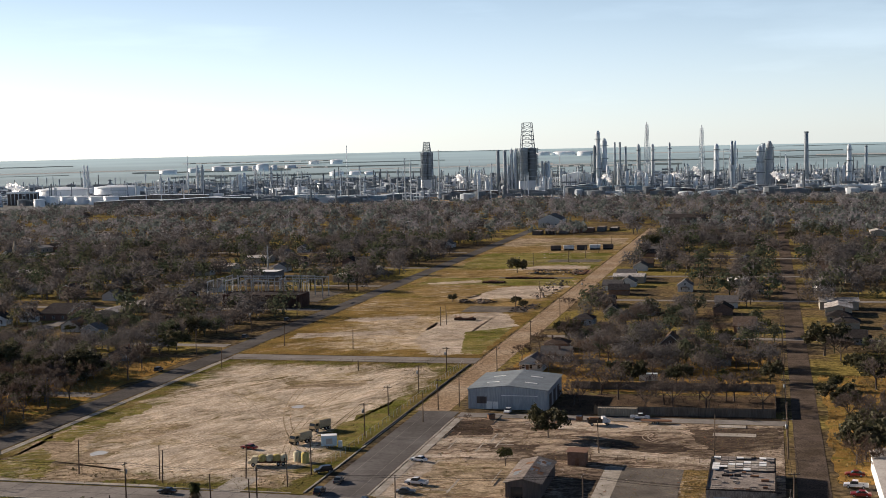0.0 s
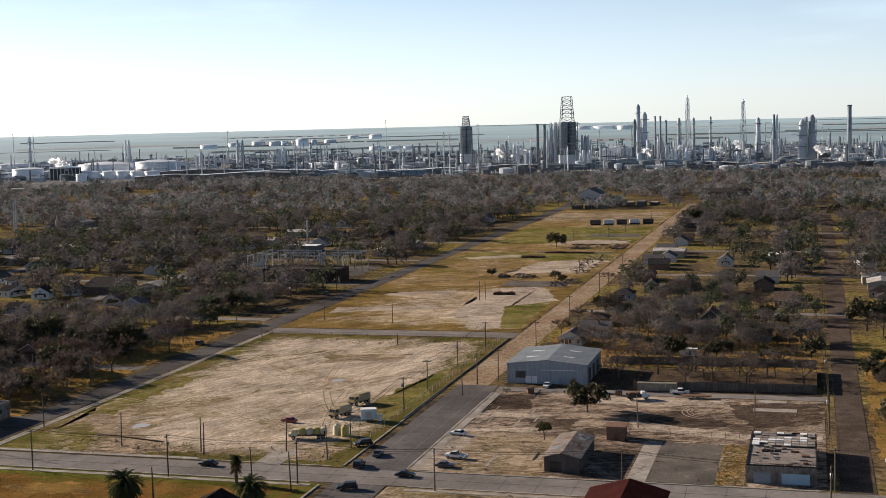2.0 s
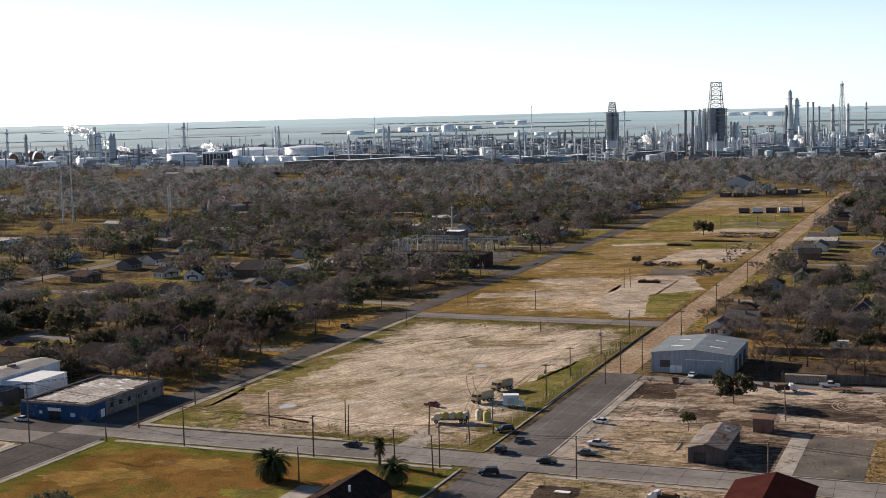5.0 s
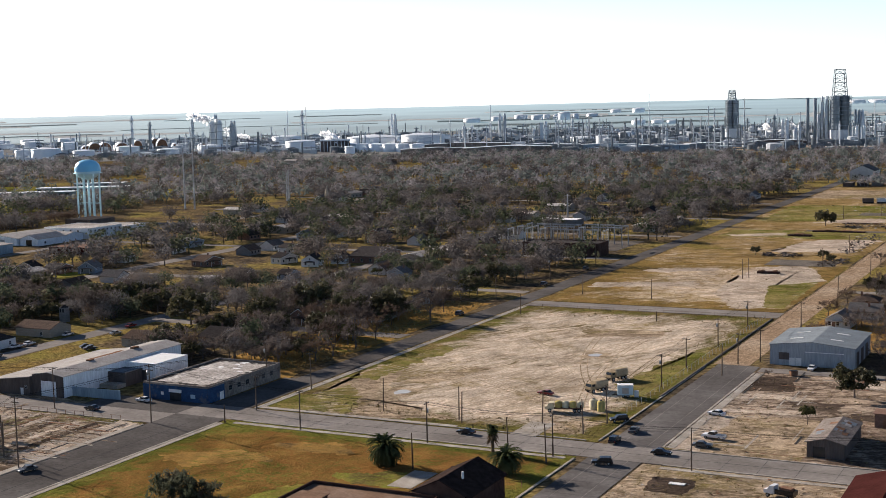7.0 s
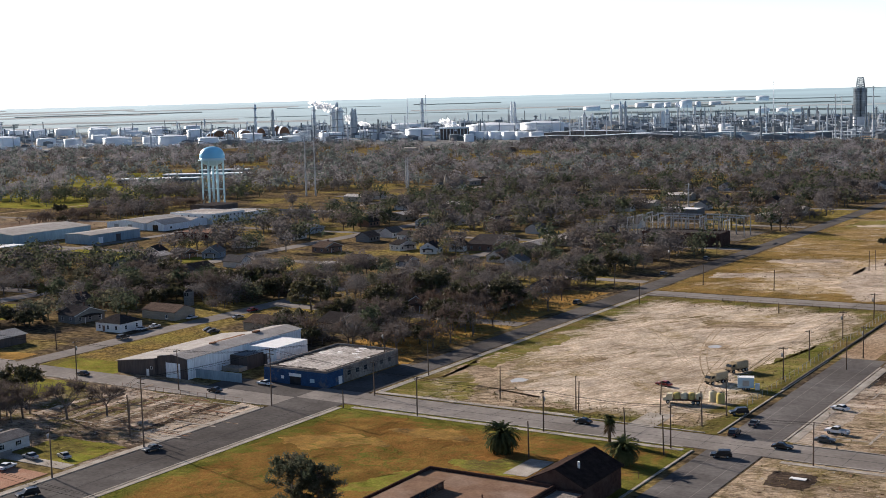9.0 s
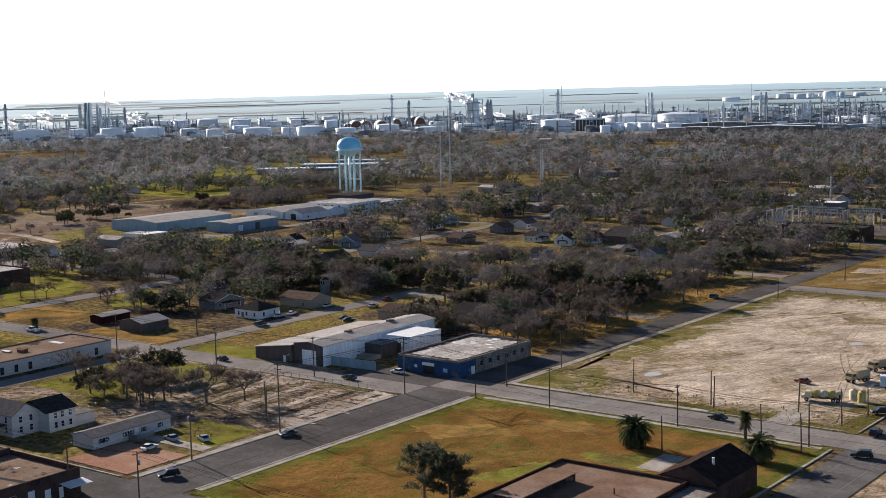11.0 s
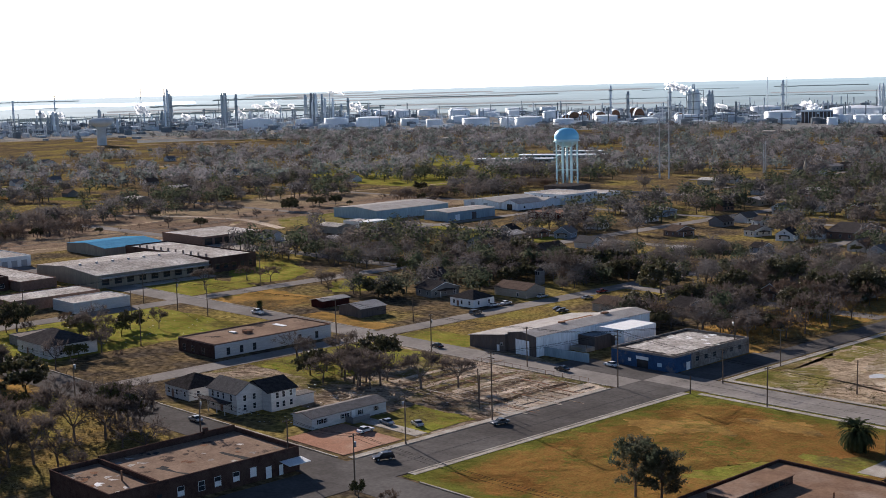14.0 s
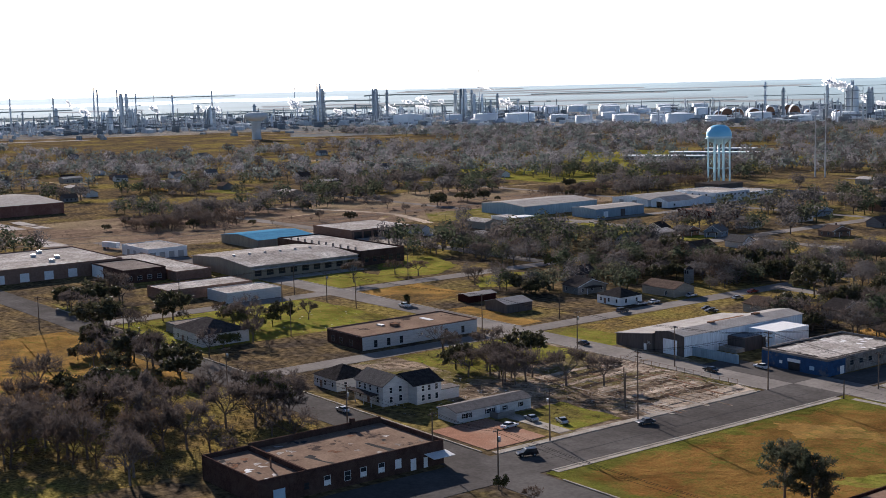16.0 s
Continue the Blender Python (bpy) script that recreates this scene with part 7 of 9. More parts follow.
sheet("pavement", -211.2, 301, -209.9, 489, 0.14, "concrete", "cracked concrete footpath beside the field")
sheet("pavement", -210.5, 300.5, -150, 302.2, 0.13, "concrete", "cracked concrete footpath")
sheet("pavement", -134, 299, -127, 313, 0.135, "concrete", "concrete driveway apron")
sheet("pavement", -207.4, 282.6, -113, 284.4, 0.13, "concrete", "cracked concrete footpath")
sheet("pavement", -211.1, 184, -209.6, 282, 0.135, "concrete", "cracked concrete footpath beside the lawn")
sheet("pavement", -231.4, 183, -229.6, 272, 0.13, "concrete", "cracked concrete footpath")
sheet("pavement", -94, 301, -91.8, 392, 0.14, "concrete", "broken concrete footpath")
sheet("pavement", -90, 282.8, 2, 284.6, 0.13, "concrete", "broken concrete footpath")
sheet("pavement", -41.5, 300.4, -37, 338, 0.1, "concrete", "bleached concrete driveway")
sheet("parking_lot", -37, 300.4, -21.5, 338, 0.12, "oil", "oil-stained grey gravel parking lot")
ragged("weedy_lot", -21.4, 300.4, -14.8, 338, 0.11, "sand_grass", "lot of dry yellow weeds", 1.6)
sheet("yard", -255.5, 183.2, -233.2, 201, 0.12, "red_gravel", "reddish gravel parking yard")
sheet("pavement", -255.5, 205, -233.2, 209, 0.13, "concrete", "pale concrete driveway")
ragged("lawn", -256, 209.2, -233.2, 226, 0.11, "green", "green lawn beside the mobile home", 1.6)
ragged("lawn", -333, 226, -296, 273, 0.10, "green", "patchy green lawn", 1.6)
ragged("lawn", -449, 183, -385, 264, 0.06, "green", "patchy green lawn with litter", 1.6)
ragged("lawn", -500, 284, -462, 320, 0.06, "green", "mown green lawn in front of the warehouse", 1.6)
ragged("lawn", -449, 284, -408, 318, 0.06, "lawn_dry", "orange winter lawn", 1.6)
ragged("lawn", -390, 284, -347, 298, 0.06, "lawn_dry", "orange winter lawn", 1.6)
ragged("lawn", -333, 300, -300, 357, 0.055, "land_bright", "yellow winter lawn beside the street", 2)
ragged("lawn", -334, 376, -300, 408, 0.05, "land_bright", "yellow winter lawn", 2)
ragged("lawn", -345, 70, -262, 166, 0.045, "land_bright", "yellow winter grass under trees", 3)
ragged("lawn", -449, 95, -346, 166, 0.04, "lawn_dry", "weedy winter lawn", 1.6)
ragged("lawn", -640, 480, -462, 520, 0.05, "green", "green lawn along the warehouses", 1.6)
ragged("lawn", -1100, 700, -780, 1060, 0.05, "green", "wide yellow-green meadow", 1.6)
sheet("pavement", -509.5, 276, -500.5, 326, 0.07, "concrete", "pale concrete forecourt")
sheet("pavement", -660, 420, -560, 440, 0.07, "concrete", "pale concrete yard")
ragged("lawn", -260, 318, -226, 345, 0.05, "lawn_dry", "dry lawn behind the shop", 1.6)
ragged("lawn", -262, 345, -226.5, 490, 0.05, "lawn_dry", "dry lawn strip beside the street", 1.6)
sheet("forecourt", -226.5, 299.2, -222.8, 337, 0.076, "asphalt", "dark asphalt forecourt")
sheet("forecourt", -262, 286.4, -228.9, 298.8, 0.066, "asphalt", "dark asphalt forecourt of the shop")
sheet("forecourt", -300, 286.4, -262.1, 289.8, 0.066, "lot", "bare earth in front of the workshop")
ragged("lawn", -94, 440, 3, 520, 0.05, "lawn_dry", "orange winter lawn under trees", 1.6)
ragged("lawn", 16, 330, 60, 480, 0.05, "lawn_dry", "orange winter grass verge", 1.6)
sheet("yard", -66, 401, 3, 437, 0.05, "shade_soil", "fenced yard with shade painted into its soil")
ragged("grass_verge", -206, 760, -112, 800, 0.07, "verge", "green strip across the field", 4.5)
ragged("grass_verge", -206, 860, -112, 980, 0.07, "verge", "yellow-green stretch of the field", 4.5)


def blotch(name, pts, z, material, label, amp=1.6):
    """A patch of ground with a given outline and a ragged, wandering edge."""
    out = []
    for (ax, ay), (bx, by) in zip(pts, pts[1:] + pts[:1]):
        n = max(3, int(math.hypot(bx - ax, by - ay) / 0.9))
        for i in range(n):
            px, py = ax + (bx - ax) * i / n, ay + (by - ay) * i / n
            out.append((px + amp * (noise.noise(Vector((px / 5, py / 5, z * 60))) + 0.7 * noise.noise(Vector((px / 1.6, py / 1.6, 3)))), py + amp * (noise.noise(Vector((px / 5, py / 5, 20 + z * 60))) + 0.7 * noise.noise(Vector((px / 1.6, py / 1.6, 8)))), z))
    return solid(name, MB().poly(*out), material, label, kind="structure")


def tyre_track(pts, z, material, gauge=1.7, width=0.4):
    """Two worn ruts that run side by side along a bent line."""
    q = MB()
    for o in (-gauge / 2, gauge / 2):
        e = []
        for i, v in enumerate(pts):
            t = (pts[min(i + 1, len(pts) - 1)] - pts[max(i - 1, 0)]).normalized()
            sd_ = Vector((-t.y, t.x, 0))
            e.append((v + sd_ * (o - width / 2), v + sd_ * (o + width / 2)))
        for i in range(len(e) - 1):
            q.poly(*[(c.x, c.y, z) for c in (e[i][0], e[i + 1][0], e[i + 1][1], e[i][1])])
    return solid("tyre_track", q, material, "worn wheel ruts across bare soil", kind="structure")


blotch("damp_soil", [(-49, 368), (-36, 374), (-20, 362), (-30, 352), (-47, 361)], 0.082, "damp", "dark damp churned soil")
blotch("damp_soil", [(-22, 385), (2, 392), (2, 365), (-14, 357), (-20, 368)], 0.084, "damp", "dark damp churned soil")
blotch("damp_soil", [(-93, 388), (-81, 390), (-79, 370), (-93, 367)], 0.088, "damp", "dark square of an old house site")
blotch("damp_soil", [(-78, 361), (-63, 359), (-62, 349), (-75, 351)], 0.09, "damp", "dark churned soil below an oak")
blotch("damp_soil", [(-60, 350), (-51, 351), (-44, 344), (-58, 343)], 0.092, "damp", "dark churned soil")
blotch("bare_strip", [(-48, 361), (-16, 350), (3, 352), (3, 345), (-16, 344), (-46, 350)], 0.094, "bleached", "bleached sandy track across the lot", 1.0)
blotch("bare_strip", [(-60, 392), (-24, 392), (-24, 386), (-44, 379), (-60, 383)], 0.096, "bleached", "bleached sandy ground by the alley")
blotch("bare_strip", [(-94, 364), (-80, 366), (-70, 362), (-94, 356)], 0.098, "bleached", "bleached sandy strip")
blotch("bare_strip", [(-94, 346), (-70, 348), (-64, 344), (-94, 341)], 0.1, "bleached", "bleached sandy strip", 0.8)
blotch("bare_strip", [(-93, 300.6), (-86, 300.6), (-86, 339), (-93, 339)], 0.097, "bleached", "bleached sandy strip by the street", 0.8)
for k in range(2):
    tyre_track([Vector((-28 + (5 + 1.7 * k) * math.cos(a_ / 8), 375 + (6 + 2.0 * k) * math.sin(a_ / 8), 0)) for a_ in range(4 - k, 44 - 2 * k)], 0.102 + 0.003 * k, "bleached" if k % 2 else "damp", 1.5, 0.35)
sheet("old_slab", -15, 389.2, -7, 392.6, 0.2, "concrete", "pale concrete slab on bare soil")
blotch("damp_soil", [(-89, 277), (-79, 277), (-79, 265), (-88, 266)], 0.085, "damp", "dark burnt patch on a cleared lot", 0.8)
sheet("old_slab", -84.5, 272.2, -81, 273.8, 0.2, "white_paint", "white board lying on a burnt patch")
blotch("bare_strip", [(-238, 274), (-231.5, 273), (-231.5, 232), (-240, 236)], 0.086, "bleached", "bleached sandy edge of a cleared lot")
blotch("bare_strip", [(-285, 273.4), (-262, 273.4), (-266, 266), (-283, 262)], 0.088, "bleached", "bleached sandy ground on a cleared lot")
for k in range(9):
    x_ = -283 + 5.6 * k
    blotch("damp_soil" if k % 2 else "bare_strip", [(x_, 270 - rs.uniform(0, 4)), (x_ + 2.2, 270 - rs.uniform(0, 4)), (x_ + 3.2, 240 + rs.uniform(-3, 3)), (x_ + 0.6, 240 + rs.uniform(-3, 3))], 0.09 + 0.002 * k, "damp" if k % 2 else "bleached", "dark row of an old foundation" if k % 2 else "bleached row of an old foundation", 0.7)
for pts, mt_, lb in (([(-168, 222), (-162, 240), (-156, 243), (-150, 236), (-160, 224)], "green", "greener patch of the lawn"), ([(-158, 252), (-141, 260), (-138, 248), (-150, 246)], "green", "greener patch of the lawn"), ([(-206, 250), (-190, 262), (-176, 258), (-192, 244)], "lawn_dry", "orange patch of the lawn"), ([(-186, 270), (-168, 276), (-160, 268), (-176, 264)], "lawn_dry", "orange patch of the lawn")):
    blotch("lawn_patch", pts, 0.066 + 0.002 * len(lb) / 20, mt_, lb, 2.6)
blotch("weedy_patch", [(-208, 301), (-203, 336), (-190, 320), (-184, 304)], 0.068, "verge", "weedy green corner of the dirt field", 3.0)
blotch("weedy_patch", [(-203, 301), (-207, 334), (-208, 366), (-196, 356), (-188, 330), (-172, 318), (-156, 308), (-178, 301)], 0.0665, "lot", "brown weedy corner of the dirt field", 3.5)
blotch("weedy_patch", [(-207, 345), (-203, 400), (-197, 398), (-199, 345)], 0.069, "verge", "weedy green edge of the dirt field", 2.6)
blotch("weedy_patch", [(-133, 304), (-118, 304), (-117, 318), (-128, 316)], 0.07, "lot", "weedy brown corner of the dirt field", 1.6)
blotch("weedy_patch", [(-190, 345), (-180, 372), (-172, 374), (-178, 346)], 0.071, "lot", "brown weedy drift on the dirt field", 3.0)
blotch("weedy_patch", [(-165, 430), (-140, 440), (-138, 452), (-170, 446)], 0.072, "lot", "brown weedy drift on the dirt field", 3.2)
blotch("weedy_patch", [(-128, 362), (-116, 345), (-114, 402), (-118, 430), (-124, 400)], 0.073, "verge", "weedy green edge by the fence", 2.4)
for k in range(9):
    a0_, bend, n_ = rs.uniform(1.6, 2.75), rs.uniform(-0.05, 0.05), rs.randint(14, 26)
    v_, line = Vector((-122 + rs.uniform(-12, 2), 322 + rs.uniform(-6, 22), 0)), []
    for i in range(n_):
        line.append(v_.copy())
        a0_ += bend * 0.5
        v_ = v_ + Vector((math.cos(a0_), math.sin(a0_), 0)) * 5.2
        if not (-208 < v_.x < -114 and 304 < v_.y < 486):
            break
    if len(line) > 4:
        tyre_track(line, 0.076 + 0.0012 * k, "lot" if k % 3 else "bleached", rs.uniform(1.6, 2.1), rs.uniform(0.25, 0.4))
# the field behind: turning place, dark grass, remains of walls
blotch("bare_strip", [(-150, 545), (-152, 632), (-128, 642), (-115, 605), (-112, 592), (-130, 572), (-120, 512), (-130, 505.5)], 0.074, "bleached", "pale sandy turning place on the field", 2.6)
blotch("grass_patch", [(-132, 572), (-114, 589), (-112.5, 512), (-121, 514)], 0.08, "verge", "dark green grass triangle beside the dirt road", 1.0)
blotch("bare_strip", [(-202, 770), (-172, 786), (-168, 776), (-196, 762)], 0.074, "bleached", "pale sandy drift on the field", 3.5)
blotch("bare_strip", [(-205, 560), (-165, 575), (-160, 562), (-205, 545)], 0.075, "bleached", "pale sandy drift on the field", 3.5)
blotch("bare_strip", [(-200, 610), (-170, 624), (-165, 612), (-195, 600)], 0.076, "bleached", "pale sandy drift on the field", 3.5)
blotch("bare_strip", [(-160, 690), (-118, 700), (-114, 760), (-150, 752)], 0.077, "bleached", "pale sandy ground between ruins", 4.0)
blotch("bare_strip", [(-170, 850), (-118, 858), (-114, 880), (-150, 882)], 0.078, "bleached", "pale sandy ground between ruins", 4.0)
for x0_, y0_, x1_, y1_, h_ in ((-167, 770, -154, 776, 1.5), (-158, 796, -128, 799.5, 1.3), (-146, 609, -136, 612, 1.7), (-121, 823, -113, 850, 0.6), (-150, 848, -126, 850, 0.8)):
    w_ = thing("ruined_wall", (x0_ + x1_) / 2, (y0_ + y1_) / 2, 0, 0, "low dark remains of a demolished building on the field", "ruin")
    hw_, hd_ = (x1_ - x0_) / 2, (y1_ - y0_) / 2
    part("plinth", MB().box(-hw_, -hd_, -0.1, hw_, hd_, h_ * 0.6), "brick", w_)
    for i in range(5):
        q_ = rs.uniform(-0.9, 0.7) * hw_
        part("broken_wall", MB().box(q_, -hd_ * 0.9, h_ * 0.6, q_ + hw_ * rs.uniform(0.12, 0.3), hd_ * 0.9, h_ * rs.uniform(0.75, 1.1)), "rust", w_)
sheet("old_slab", -141, 248, -135, 261, 0.12, "concrete", "bare concrete slab beside the hall")
# foundation lines and slabs of demolished houses
for i in range(34):
    x_, y_ = rs.uniform(-92, -62), rs.uniform(302, 392)
    n_ = rs.uniform(4, 15)
    v_ = rs.random() < 0.5
    strip("foundation_line", x_, y_, x_ + (n_ if v_ else 0), y_ + (0 if v_ else n_), rs.uniform(0.3, 0.7), 0.10 + 0.002 * i, rs.choice(("seam", "rust", "concrete", "mud")), "remains of an old foundation")
for i in range(46):
    x_, y_ = rs.uniform(-290, -234), rs.uniform(234, 272)
    n_ = rs.uniform(4, 14)
    v_ = rs.random() < 0.7
    strip("foundation_line", x_, y_, x_ + (n_ if v_ else 0), y_ + (0 if v_ else n_), rs.uniform(0.3, 0.9), 0.10 + 0.002 * i, rs.choice(("seam", "rust", "concrete", "mud")), "remains of an old foundation")
for x0_, y0_, x1_, y1_, mt_ in ( (-163, 798, -117, 806, "oil"), (-118, 830, -112, 852, "red_gravel"), (-150, 905, -114, 925, "oil"), (-150, 640, -118, 662, "oil"), (-16, 378, -4, 382, "concrete")):
    sheet("old_slab", x0_, y0_, x1_, y1_, 0.16, mt_, "bare slab of a demolished house")
# dark water and dirt: puddles, ditch
for x_, y_, a_, b_ in ((-183, 332, 2.6, 3.4), (-149, 402, 2.2, 3.0)):
    pts = [(x_ + a_ * math.cos(k * 0.5236) * rs.uniform(0.7, 1.15), y_ + b_ * math.sin(k * 0.5236) * rs.uniform(0.7, 1.15), 0.12) for k in range(12)]
    blotch("damp_soil", [(x_ - a_ * 1.9, y_ - b_ * 1.6), (x_ + a_ * 2.0, y_ - b_ * 1.5), (x_ + a_ * 1.8, y_ + b_ * 1.7), (x_ - a_ * 1.7, y_ + b_ * 1.5)], 0.075, "lot", "dark damp rim of a puddle", 1.2)
    solid("puddle", MB().poly(*pts), "puddle", "shallow muddy puddle", kind="structure")
solid("ditch_bank", MB().extrude_y([(-112.0, 0), (-110.9, 0), (-110.9, 0.2), (-111.3, 0.4), (-111.8, 0.2)], 352, 488), "oil", "dark bank of a ditch", kind="structure")


# ---- poles and wires ----
def utility_pole(x, y, h, arms=1, transformer=False, lean=0.0, rz=0.0):
    p = thing("utility_pole", x, y, 0, rz, "weathered wooden utility pole with cross-arm" if arms else "plain weathered wooden pole", "utility pole", "poles along the streets")
    part("pole", MB().tube((0, 0, -0.3), (lean, 0, h), 0.2, 0.13, 7), "wood_pole", p)
    for k in range(arms):
        arm = part("cross_arm", MB().box(-1.25 + lean, -0.07, h - 0.6 - 1.1 * k, 1.25 + lean, 0.07, h - 0.42 - 1.1 * k), "wood_pole", p)
        for q in (-1.1, -0.5, 0.5, 1.1):
            part("insulator", MB().tube((q + lean, 0, h - 0.42 - 1.1 * k), (q + lean, 0, h - 0.2 - 1.1 * k), 0.06, n=5), "steel", arm)
    if transformer:
        part("transformer", MB().tube((0.42, 0, h - 2.9), (0.42, 0, h - 1.8), 0.3, n=10), "steel", p, "grey transformer can", True)
    return p


def wires(a, b, ha, hb, offs=(-1.1, -0.5, 1.1), sag=0.8):
    """Cables between two poles."""
    p, q = Vector((*a, ha)), Vector((*b, hb))
    side = (q - p).cross(Vector((0, 0, 1))).normalized()
    w = thing("overhead_cable", p.x, p.y, 0, 0, "black overhead cables between utility poles", "cable", "overhead cables")
    for o in offs:
        mb = MB()
        pts = [p.lerp(q, t / 6) + side * o + Vector((0, 0, -sag * 4 * (t / 6) * (1 - t / 6))) for t in range(7)]
        pts = [v - Vector((p.x, p.y, 0)) for v in pts]
        mb.path(pts, 0.03)
        part("cable", mb, "wire", w)


LINES = (
    [(-229.6, 199, 12), (-229.8, 228, 17.5), (-228.6, 275.4, 16), (-228.5, 330, 12), (-229.6, 385, 11), (-229, 440, 11), (-229, 500, 11), (-229, 560, 11), (-229, 620, 11)],
    [(-114.9, 318, 10), (-114.9, 364.4, 9.6), (-115.9, 392.7, 9.5), (-116, 430, 9.5), (-116, 470, 9.5)],
    [(-436, 265, 12), (-416.7, 266, 12), (-346.4, 271, 13), (-304, 275.4, 12), (-265.5, 278.5, 12), (-228.6, 275.4, 16), (-186.4, 283.4, 10.5), (-149.5, 283.8, 10.5), (-116, 283.5, 10.5), (-82.7, 284, 10), (-41, 291, 10), (4, 285, 10)],
    [(-460, 160, 12), (-400, 166.6, 12), (-330, 167, 12), (-267, 173.3 - 6.6, 12), (-232.3, 167, 12), (-208.9, 166.8, 13), (-150, 166.8, 12), (-112, 166.8, 12)],
    [(5.0, 300, 10), (4.4, 353.7, 11), (4.4, 411, 11), (4.4, 470, 11), (4.4, 530, 11), (4.4, 600, 11)],
    [(-210, 326, 11), (-209.8, 297.4, 10)],
    [(-461, 321, 12), (-461, 265, 12), (-461, 215, 12)],
    [(-102.5, 386.2 + 17, 10), (-97, 409.2, 10.5), (-97, 470, 10), (-97, 540, 10), (-97, 620, 10), (-97, 700, 10)],
)
seen_poles = set()
for ln in LINES:
    for i, (x_, y_, h_) in enumerate(ln):
        if (x_, y_) not in seen_poles:
            seen_poles.add((x_, y_))
            dx, dy = (ln[i + 1][0] - x_, ln[i + 1][1] - y_) if i + 1 < len(ln) else (x_ - ln[i - 1][0], y_ - ln[i - 1][1])
            utility_pole(x_, y_, h_, 2 if h_ > 15 else 1, rs.random() < 0.35, rs.uniform(-0.15, 0.15), math.degrees(math.atan2(dy, dx)) + 90)
        if i:
            wires(ln[i - 1][:2], (x_, y_), ln[i - 1][2] - 0.3, h_ - 0.3)
for x_, y_, h_ in ((-176.4, 309.7, 9.2), (-152.5, 307.9, 9), (-150.3, 304.9, 8.5), (-130.4, 311.8, 9), (-116.8, 305.7, 9), (-115.4, 277.9, 9.3), (-126.8, 282, 9), (-45.1, 352.7, 9), (-14.5, 351.5, 11.8),
                   (-243.8, 237.2, 9.5), (-240.1, 233.7, 9), (-385.3, 219.6, 11), (-346.5, 305.7, 9), (-209.2, 281.9, 5), (-102.7, 386.2 - 1.2, 9), (5.9 - 1.5, 380, 10), (-436.8, 245.7, 10), (-142, 262, 8.6), (-148, 590, 9), (-146, 594, 9),
                   (-205, 470, 8), (-150, 470, 4), (-168, 520, 8.5), (-200, 525, 8.5), (-122, 640, 9), (-120, 700, 9), (-155, 880, 9), (-135, 905, 9), (-128, 940, 8), (-124, 980, 8), (-121, 1040, 8)):
    utility_pole(x_, y_, h_, 0, False, rs.uniform(-0.4, 0.4))
for x_, y_, h_ in ((-668, 860, 49), (-660, 862, 46), (-601, 910, 29), (-336, 855, 16), (-628, 948, 24)):
    m_ = thing("steel_mast", x_, y_, 0, 0, "tall slim grey steel transmission mast", "mast")
    part("shaft", MB().tube((0, 0, 0), (0, 0, h_), 0.75, 0.4, 8), "steel", m_)
    for k in range(3):
        part("arm", MB().tube((-2.4, 0, h_ - 1 - 3.2 * k), (2.4, 0, h_ - 1 - 3.2 * k), 0.14, n=5), "steel", m_)
st = thing("church_steeple", -571, 921, 0, 0, "small white church with a pointed steeple", "church")
part("nave", MB().extrude_y([(-5, 0), (5, 0), (5, 5), (0, 9), (-5, 5)], 0, 22), "white_wood", st)
part("nave_roof", MB().extrude_y([(-5.4, 4.9), (0, 9.2), (5.4, 4.9), (5.4, 5.1), (0, 9.4), (-5.4, 5.1)], -0.3, 22.3), "shingle_grey", st)
part("steeple", MB().box(-1.3, -2.6, 0, 1.3, 0, 9).tube((0, -1.3, 9), (0, -1.3, 15.5), 1.6, 0.05, 6), "cream_wood", st)


# ---- fences ----
def post_fence(x0, y0, x1, y1, gap, h, mat, label, rails=2):
    f = thing("fence", x0, y0, 0, math.degrees(math.atan2(y1 - y0, x1 - x0)), label, "fence")
    n = max(1, int(math.hypot(x1 - x0, y1 - y0) / gap))
    L_ = math.hypot(x1 - x0, y1 - y0)
    post = MB().tube((0, 0, -0.1), (0, 0, h), 0.06, n=5).mesh("post", M[mat])
    for i in range(n + 1):
        o = new("post", post)
        o.parent, o.matrix_basis = f, pose(L_ * i / n, 0, 0)
    for k in range(rails):
        part("rail", MB().tube((0, 0, h * (1 - 0.45 * k) - 0.05), (L_, 0, h * (1 - 0.45 * k) - 0.05), 0.03, n=4), mat, f)
    return f


def board_fence(x0, y0, x1, y1, h, label, mat="plank"):
    f = thing("board_fence", x0, y0, 0, math.degrees(math.atan2(y1 - y0, x1 - x0)), label, "fence")
    L_ = math.hypot(x1 - x0, y1 - y0)
    n = int(L_ / 1.2)
    me = MB().box(0, -0.03, 0.02, 1.19, 0.03, h).mesh("panel", M[mat])
    for i in range(n):
        o = new("panel", me)
        o.parent, o.matrix_basis = f, pose(L_ * i / n, rs.uniform(-0.02, 0.02), rs.uniform(-0.04, 0.04))
    part("rail", MB().box(0, 0.04, h * 0.75, L_, 0.1, h * 0.75 + 0.12), mat, f)
    return f


board_fence(-53, 403.2, 1.5, 405.4, 2.7, "tall dark wooden board fence")
board_fence(1.5, 405.4, 1.5, 438, 2.7, "tall dark wooden board fence")
board_fence(-66, 445, 1.5, 447, 2.5, "long dark wooden board fence")
post_fence(-113.6, 330, -113.6, 487, 4.0, 1.9, "steel", "rusty chain-link fence posts along the field", 1)
post_fence(-283, 273.6, -238, 274.2, 3.2, 1.5, "rust", "row of rusty fence posts beside the street", 1)
post_fence(-50, 345.5, -18, 345.5, 3.4, 1.4, "wood_pole", "low broken wooden fence", 1)
